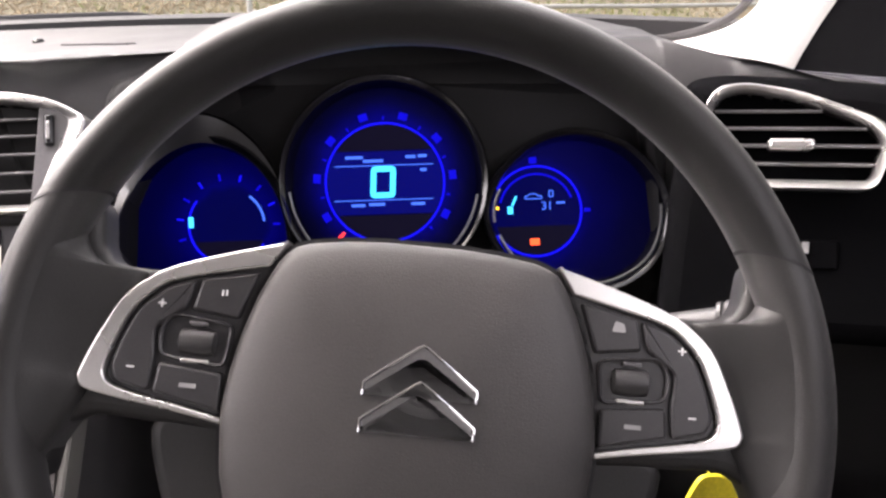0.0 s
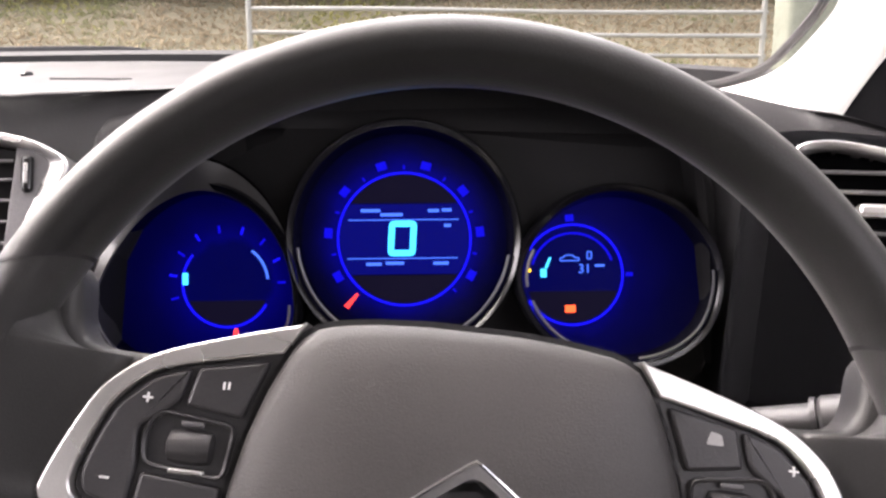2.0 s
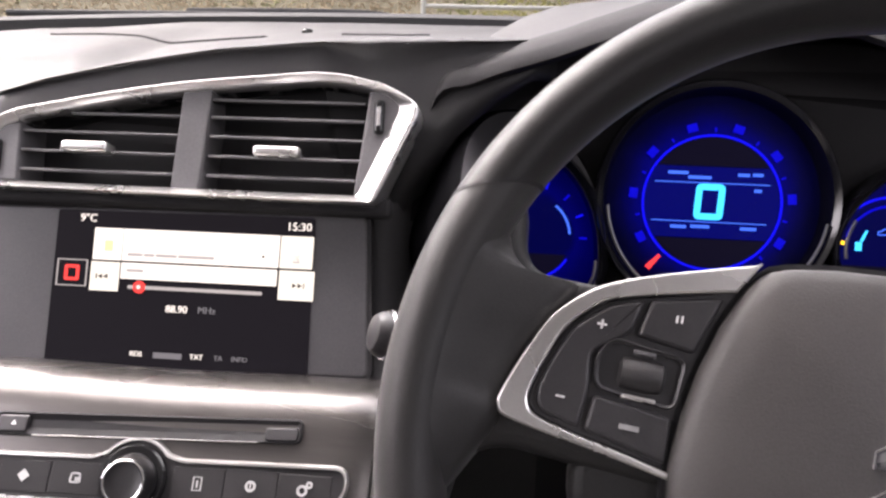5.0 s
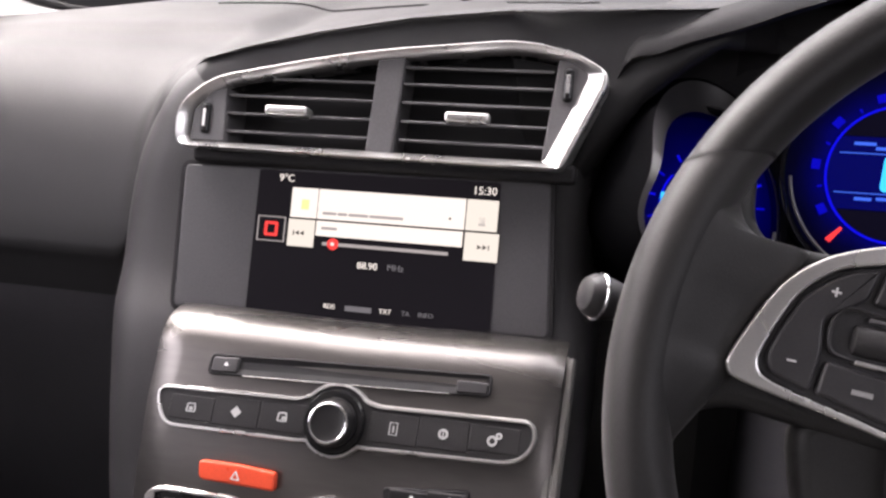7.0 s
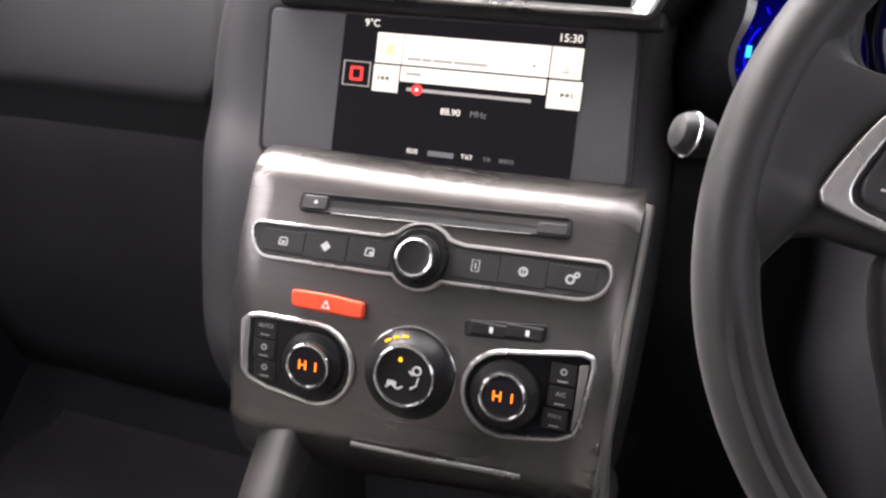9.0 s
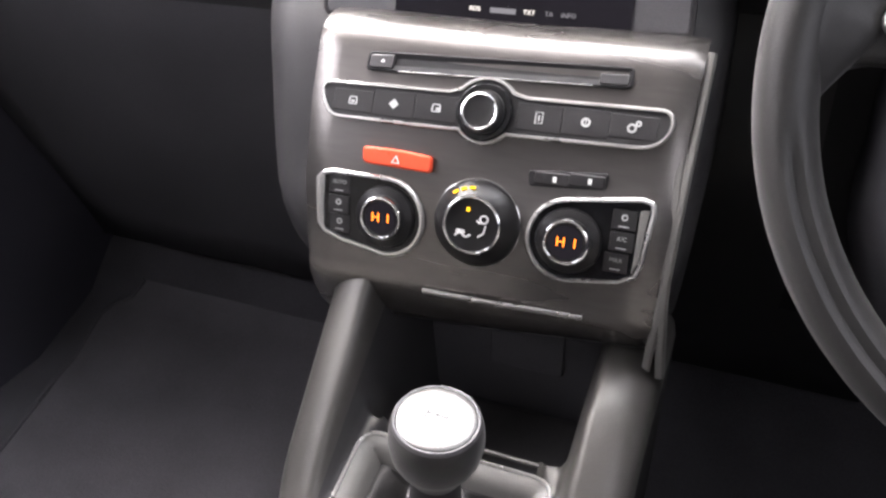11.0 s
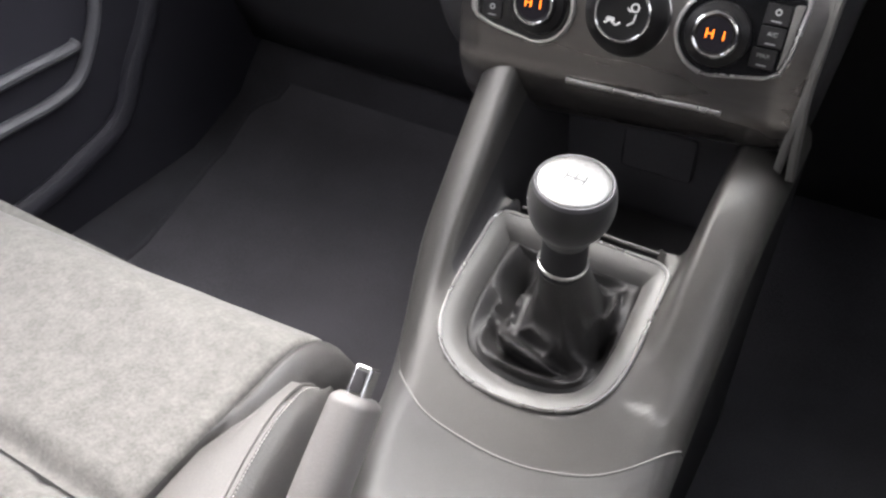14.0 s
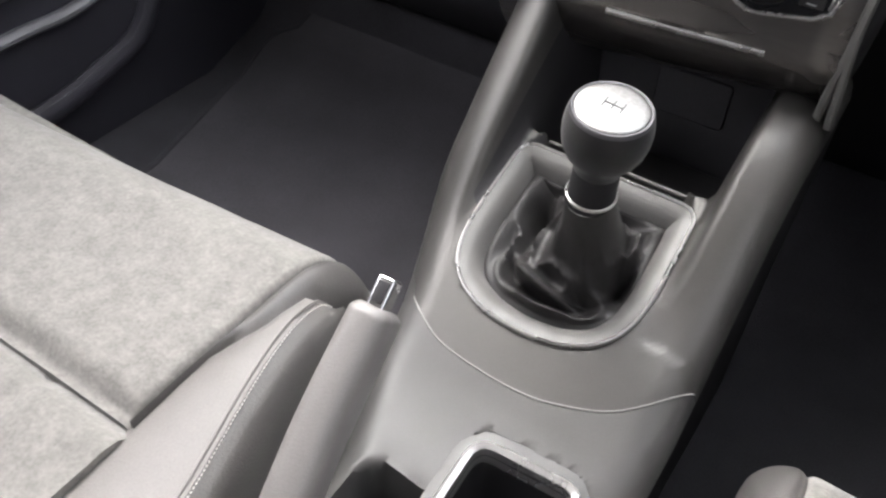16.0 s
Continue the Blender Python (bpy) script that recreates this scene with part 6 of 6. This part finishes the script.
part("knob", lathe([(0.0156, 0.030), (0.0166, 0.0345), (0.0196, 0.0400), (0.0236, 0.0450), (0.0262, 0.0510), (0.0275, 0.0580), (0.0278, 0.0640), (0.0274, 0.0695), (0.0266, 0.0735), (0.0254, 0.0765)], seg=56), leather_grip, lever, "dark rounded knob", LV)
part("knob_ring", lathe([(0.0256, 0.0755), (0.0254, 0.0778), (0.0246, 0.0789), (0.0236, 0.0788), (0.0228, 0.0776)], seg=56), bezel_grey, lever, "dark grey ring round the cap", LV)
cap = part("knob_cap", lathe([(0.0232, 0.0770), (0.0229, 0.0786), (0.0222, 0.0792), (0.019, 0.0797), (0.012, 0.0803), (0.003, 0.0805)], seg=56), brushed_metal, lever, "brushed metal cap", LV)
b = bmesh.new()
for x in (-0.006, 0.0, 0.006):
    box((x, 0.001, 0.0806), (0.0009, 0.009, 0.0005), bm=b)
box((0, 0.001, 0.0806), (0.0125, 0.0009, 0.0005), bm=b)
part("shift_pattern", b, button_black, cap, "dark engraved shift pattern", LV)

brake = thing("handbrake", (-0.375, -0.15, 0.23), "raised handbrake lever with leather grip and chrome button", "handbrake")
path = spline([(-0.3840, 0.070, 0.391), (-0.3832, 0.058, 0.382), (-0.379, 0.01, 0.350), (-0.369, -0.05, 0.311), (-0.364, -0.11, 0.272), (-0.360, -0.17, 0.236)], 30, False)
grip_s = rounded([(-0.0110, -0.018), (0.0110, -0.018), (0.0130, 0.0155), (-0.0130, 0.0155)], [0.008, 0.008, 0.0120, 0.0120], 7)
part("grip", sweep(path, grip_s, scale=[0.72, 0.90, 0.97] + [1.0 + 0.008 * i for i in range(27)]), brake_leather, brake, "grey leather grip", sharp=60)
tip = Vector(path[0])
way = (Vector(path[0]) - Vector(path[4])).normalized()
bm_m = Matrix.Translation(tip) @ way.to_track_quat("Z", "Y").to_matrix().to_4x4()
btn_o = rounded([(-0.0054, -0.0062), (0.0054, -0.0062), (0.0054, 0.0062), (-0.0054, 0.0062)], 0.002, 3)
part("release_button", prism(btn_o, -0.004, 0.017, 0.0018), chrome, brake, "chrome release button", bm_m)
part("button_face", box((0, 0.0062, 0.008), (0.0072, 0.0012, 0.012), 0.0004), button_black, brake, "", bm_m)
part("gaiter", rings(bmesh.new(), [[(-0.371 + x * k, -0.13 + y * k, z) for x, y in disc(0.019, n=28, ry=0.095)] for k, z in ((1.0, 0.215), (0.9, 0.238), (0.72, 0.252), (0.5, 0.268))], True, True), gaiter_leather, brake, "black leather gaiter")

# ---- seats ----
def seat(label, x0, front, flare):
    """A front seat; x0 is its middle."""
    ob = thing("car_seat", (x0, -0.2, 0.0), label, "car seat", "front seats")
    W = 0.245

    def crown(x, y):
        s = (x - x0) / W
        z = 0.294 - 0.012 * (1 - s * s) * 0.4 - 0.055 * max(0.0, -y) * 0.5
        f = max(0.0, y - front - flare * (x - x0) / W)
        z -= 0.062 * (1 - math.sqrt(max(0.0, 1 - min(1, f / 0.062) ** 2)))
        z += 0.0012 * noise.noise(Vector((x * 22, y * 22, 1.3)))
        return z

    WI = W - 0.012

    def side(x):
        return max(0.0, abs(x - x0) - (WI - 0.008)) / 0.008

    def front_z(x, y):
        k = min(1.0, side(x))
        groove = 0.012 * math.exp(-((y + 0.018) / 0.009) ** 2)
        return crown(x, y) - 0.006 * (1 - math.sqrt(1 - k * k)) - groove

    xs_ = np.concatenate([np.linspace(x0 - WI, x0 - WI + 0.02, 9), np.linspace(x0 - WI + 0.03, x0 + WI - 0.03, 40), np.linspace(x0 + WI - 0.02, x0 + WI, 9)])
    part("front_panel", field(xs_, np.concatenate([np.linspace(-0.022, 0.10, 32), np.linspace(0.104, front + abs(flare) + 0.062, 26)]), front_z, drop=0.10), seat_cloth, ob, "mottled pale grey cloth", sharp=70)

    def mid_z(x, y):
        rib = 0.004 * math.exp(-(((x - x0) % 0.105 - 0.0525) / 0.006) ** 2)
        return crown(x, y) - 0.002 - rib - 0.012 * math.exp(-((y + 0.022) / 0.009) ** 2)

    part("centre_panel", field(np.linspace(x0 - 0.238, x0 + 0.238, 60), np.linspace(-0.50, -0.0225, 48), mid_z, drop=0.12), seat_cloth, ob, "ribbed pale grey cloth", sharp=70)
    for s in (1, -1):
        loops_ = []
        for k in range(26):
            t = k / 25
            y = 0.145 - 0.633 * t
            grow = math.sqrt(min(1.0, t * 10 * (2 - min(1.0, t * 10))))
            c = x0 + s * (0.2555 + 0.045 * smooth(-0.112, 0.10, -y) if s > 0 or x0 > -0.3 else 0.24)
            z0 = 0.270
            h = -0.016 + 0.042 * grow + 0.02 * smooth(0.05, 0.3, -y)
            nose = 0.35 + 0.65 * grow
            wi, wo = max(0.012, abs(c - x0) - 0.222 - 0.030 * smooth(0.03, 0.12, y)) * nose, 0.032 * nose
            loops_.append([(c - s * wi, y, z0 - 0.030), (c - s * wi * 0.90, y, z0 + h * 0.25), (c - s * wi * 0.5, y, z0 + h * 0.78), (c - s * wi * 0.12, y, z0 + h * 0.96), (c + s * wo * 0.35, y, z0 + h), (c + s * wo * 0.8, y, z0 + h * 0.55), (c + s * wo, y, z0 - 0.03), (c + s * wo, y, 0.12)])
        inner_l = [r[:5] for r in loops_]
        outer_l = [r[4:] for r in loops_]
        # the outer side has its shade painted in as a darker leatherette
        for nm, ls, mt, lab in (("bolster_face", inner_l, bolster_cloth, "pale leatherette bolster"), ("bolster_side", outer_l, bolster_side_shade, "leatherette bolster side, shade painted darker")):
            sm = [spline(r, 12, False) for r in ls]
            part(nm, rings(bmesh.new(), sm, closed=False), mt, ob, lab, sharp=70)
        b = bmesh.new()
        top = spline([r[4] for r in loops_], 450, False)
        for i in range(9, 446, 2):
            p, q = Vector(top[i]) + Vector((s * 0.002, 0, 0.0006)), Vector(top[i]).lerp(Vector(top[i + 1]), 0.9) + Vector((s * 0.002, 0, 0.0006))
            sweep([tuple(p), tuple(q)], oval(0.00042, 0.00042, 6), bm=b)
        part("stitching", b, thread, ob, "pale double stitching")
        part("welt", sweep([tuple(Vector(p) + Vector((-s * 0.004, 0, 0.0002))) for p in top[2:]], oval(0.0014, 0.0012, 6)), bolster_cloth, ob)
    for s in (1, -1):
        us = np.concatenate([np.linspace(0, 0.12, 5), np.linspace(0.2, 0.9, 9), [0.95, 0.98, 1.0]])
        roll = lambda x, y: crown(x, y) - 0.005 * math.exp(-((abs(x - x0) - WI) / 0.004) ** 2) - 0.045 * (1 - math.sqrt(max(0.0, 1 - ((abs(x - x0) - WI) / 0.030) ** 2))) - 0.030 * (1 - smooth(0.015, 0.095, y)) * smooth(0.0, 0.006, abs(x - x0) - WI)
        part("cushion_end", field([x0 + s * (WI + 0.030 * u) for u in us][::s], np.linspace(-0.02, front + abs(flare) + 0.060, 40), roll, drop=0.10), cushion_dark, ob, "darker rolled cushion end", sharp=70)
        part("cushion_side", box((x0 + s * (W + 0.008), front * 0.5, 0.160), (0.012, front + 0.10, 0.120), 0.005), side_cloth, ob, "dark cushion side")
    part("base", box((x0, -0.18, 0.075), (0.40, 0.52, 0.15), 0.03), dash_low, ob)
    back = rounded([(-0.22, 0.0), (0.22, 0.0), (0.25, 0.3), (0.22, 0.58), (0.12, 0.66), (-0.12, 0.66), (-0.22, 0.58), (-0.25, 0.3)], 0.06)
    part("backrest", prism(back, -0.06, 0.06, 0.04), seat_cloth, ob, "upright backrest", place((x0, -0.56, 0.24), -18) @ Matrix.Rotation(math.pi, 4, "Y"))
    return ob


seat("front passenger seat in mottled pale grey cloth", -0.742, 0.112, 0.014)
seat("driver's seat in mottled pale grey cloth", 0.080, 0.150, 0.0)

# ---- floor mats ----
def toe_z(y):
    return float(np.interp(y, [p[0] for p in toe], [p[1] for p in toe]))


passenger_mat = thing("floor_mat", (-0.78, 0.3, 0.0), "dark pile floor mat in the passenger footwell", "floor mat")
mat_left = lambda y: float(np.interp(y, [-0.05, 0.36, 0.55, 0.72], [-0.985, -1.003, -1.055, -1.080]))
rows, border = [], []
for y in np.linspace(-0.05, 0.72, 40):
    k = smooth(0.64, 0.72, y)
    a, c = mat_left(y) + 0.05 * k * k, -0.50 - 0.05 * k * k
    rows.append([(a, y, toe_z(y) + 0.001)] + [(x, y, toe_z(y) + 0.012 + 0.0015 * noise.noise(Vector((x * 9, y * 9, 0)))) for x in np.linspace(a + 0.003, c - 0.003, 16)] + [(c, y, toe_z(y) + 0.001)])
    border.append((a + 0.004, y, toe_z(y) + 0.012))
part("mat_top", rings(bmesh.new(), rows, closed=False), mat_fabric, passenger_mat, sharp=60)
part("edging", sweep(border, oval(0.005, 0.003, 8)), carpet, passenger_mat, "bound edge")

# ---- outside: verge, gate, hedge ----
soil = surface("leaf_litter_ground", (0.185, 0.16, 0.115), 0.95, grain=14, relief=0.5, blotch=1.4, vary=0.2, second=(0.14, 0.13, 0.085))
road_mat = surface("asphalt", (0.05, 0.05, 0.05), 0.9, grain=90, relief=0.6, blotch=1.2, vary=0.25)
gate_mat = surface("weathered_galvanised", (0.42, 0.42, 0.40), 0.5, 0.4, grain=80, relief=0.1, blotch=6, vary=0.15)
post_mat = surface("weathered_concrete_post", (0.26, 0.275, 0.225), 0.85, grain=90, relief=0.4, blotch=5, vary=0.2)
leaf_mats = [surface("dry_grass", (0.41, 0.365, 0.265), 0.8, grain=40, relief=0.1, blotch=1.5, vary=0.2), surface("autumn_leaf", (0.385, 0.325, 0.24), 0.75, grain=40, relief=0.1, blotch=1.5, vary=0.25), surface("hedge_leaf", (0.30, 0.31, 0.18), 0.7, grain=40, relief=0.1, blotch=1.5, vary=0.22), surface("yellow_leaf", (0.37, 0.36, 0.16), 0.7, grain=40, relief=0.1, blotch=1.5, vary=0.25)]


for lm in leaf_mats:
    # light shines through thin leaves
    nt = lm.node_tree
    tr, mx = nt.nodes.new("ShaderNodeBsdfTranslucent"), nt.nodes.new("ShaderNodeMixShader")
    lp = nt.nodes["Principled BSDF"]
    nt.links.new(lp.inputs["Base Color"].links[0].from_socket, tr.inputs["Color"])
    nt.links.new(lp.outputs[0], mx.inputs[1])
    nt.links.new(tr.outputs[0], mx.inputs[2])
    nt.links.new(mx.outputs[0], nt.nodes["Material Output"].inputs["Surface"])


def land(x, y):
    z = -0.28 + 1.0 * smooth(2.6, 4.4, y) + 1.1 * smooth(4.9, 8.5, y)
    return z + 0.06 * noise.noise(Vector((x * 0.7, y * 0.7, 0))) * smooth(2.4, 3.4, y) + 0.5 * smooth(9, 60, y)


gx = sorted(set(np.round(np.concatenate([np.linspace(-400, -12, 14), np.linspace(-12, 12, 90), np.linspace(12, 400, 14)]), 4)))
gy = sorted(set(np.round(np.concatenate([np.linspace(-400, 2.4, 16), np.linspace(2.4, 12, 60), np.linspace(12, 400, 16)]), 4)))
structure("ground", field(gx, gy, land), soil, "bank of leaf litter and dry grass beyond the road", "ground", kind="structure")
structure("road", box((0, -2, -0.275), (60, 8.8, 0.02), 0.0), road_mat, "worn grey asphalt under the car", "road")

gate = thing("field_gate", (0.45, 4.8, land(0.45, 4.8)), "weathered metal field gate of five bars and two uprights", "gate")
for k, z in enumerate((0.965, 1.075, 1.20, 1.335, 1.50, 1.68)):
    xs_ = np.linspace(-0.95, 1.95, 16)
    part("bar", sweep([(x, 4.8, z - 0.012 * (x - 0.5) + 0.004 * math.sin(3 * x + k)) for x in xs_], oval(0.013, 0.013, 10)), gate_mat, gate)
for x in (-0.96, 1.93):
    part("upright", sweep([(x, 4.8, 0.80), (x, 4.8, 1.72)], oval(0.016, 0.016, 10), up=(0, 1, 0)), gate_mat, gate)
post = thing("gate_post", (2.12, 4.85, land(2.12, 4.85) - 0.3), "broad pale weathered gate post", "post", "gate posts")
part("shaft", box((2.30, 4.85, 1.15), (0.50, 0.24, 1.6), 0.03), post_mat, post)


def foliage(name, label, category, count, seed, where, size, mats, rise):
    """Many small bent leaves and blades, each of its own size and turn."""
    rnd = np.random.RandomState(seed)
    verts, faces, pick = [], [], []
    for k in range(count):
        p = where(rnd)
        l, w = size(rnd)
        a, e, r = rnd.uniform(0, 6.283), rnd.uniform(-0.2, rise), rnd.uniform(0, 6.283)
        d = np.array([math.cos(a) * math.cos(e), math.sin(a) * math.cos(e), math.sin(e)])
        s = np.cross(d, [math.cos(r), math.sin(r), 0.4])
        s /= np.linalg.norm(s) + 1e-9
        u = np.cross(s, d)
        i = len(verts)
        for q in (p - s * w * 0.2, p + d * l * 0.5 + s * w + u * l * 0.1, p + d * l, p + d * l * 0.5 - s * w + u * l * 0.1):
            verts.append(tuple(q))
        faces.append((i, i + 1, i + 2, i + 3))
        patch = noise.noise(Vector((p[0] * 0.9 + seed, p[1] * 0.9, p[2] * 1.6))) + rnd.normal(0, 0.12)
        pick.append(min(len(mats) - 1, 0 if -0.02 < patch < 0.16 else 1 if patch <= -0.02 else 2 if patch < 0.42 else 3))
    me = bpy.data.meshes.new(name)
    me.from_pydata(verts, [], faces)
    for m in mats:
        me.materials.append(m)
    me.polygons.foreach_set("material_index", pick)
    return tagged(new(name, me), label, category, "", "stuff")


def on_bank(r):
    x, y = r.uniform(-5.5, 6), r.uniform(3.6, 7.5)
    return np.array([x, y, land(x, y) - 0.02])


def in_hedge(r):
    x, y = r.uniform(-7, 8), 7.0 + abs(r.normal(0, 0.5))
    z = land(x, y) + abs(r.normal(0, 0.7)) + 0.1
    return np.array([x + 0.2 * math.sin(5 * z), y, z])


foliage("dry_grass", "dry grass and leaf litter on the bank", "grass", 70000, 3, on_bank, lambda r: (r.uniform(0.03, 0.09), r.uniform(0.008, 0.020)), leaf_mats, 1.1)
foliage("hedge", "autumn hedge of brown and green leaves", "hedge", 80000, 5, in_hedge, lambda r: (r.uniform(0.03, 0.07), r.uniform(0.011, 0.024)), leaf_mats, 1.2)
for k in range(14):
    x = -5 + 0.8 * k + 0.3 * math.sin(7 * k)
    b = sweep(spline([(x, 7.3, land(x, 7.3) - 0.1), (x + 0.1 * math.sin(k), 7.25, 2.4), (x + 0.3 * math.sin(2 * k), 7.2, 3.6)], 12, False), oval(0.035, 0.035, 8), scale=[1 - 0.06 * i for i in range(12)], up=(0, 1, 0))
    st = thing("hedge_stem", (x, 7.3, land(x, 7.3)), "thin bare brown hedge stem", "stem", "stems in the hedge")
    part("stem", b, surface("bark", (0.12, 0.09, 0.06), 0.9, grain=120, relief=0.6, blotch=9) if k == 0 else bpy.data.materials["bark"], st)
# wiper resting at the foot of the windscreen, and the bonnet's edge
wiper = thing("windscreen_wiper", (-0.6, 1.24, 0.80), "black windscreen wiper at rest", "wiper")
part("blade", sweep([(x, 1.215 - 0.03 * abs(x + 0.4), 0.845 - 0.012 * (x + 0.5) ** 2) for x in np.linspace(-0.98, -0.42, 12)], oval(0.004, 0.005, 8)), rubber, wiper)
part("arm", sweep(spline([(-0.30, 1.25, 0.822), (-0.40, 1.225, 0.848), (-0.50, 1.218, 0.852), (-0.70, 1.215, 0.85)], 14, False), rounded([(-0.009, -0.004), (0.009, -0.004), (0.006, 0.004), (-0.006, 0.004)], 0.002, 2)), dash_low, wiper)
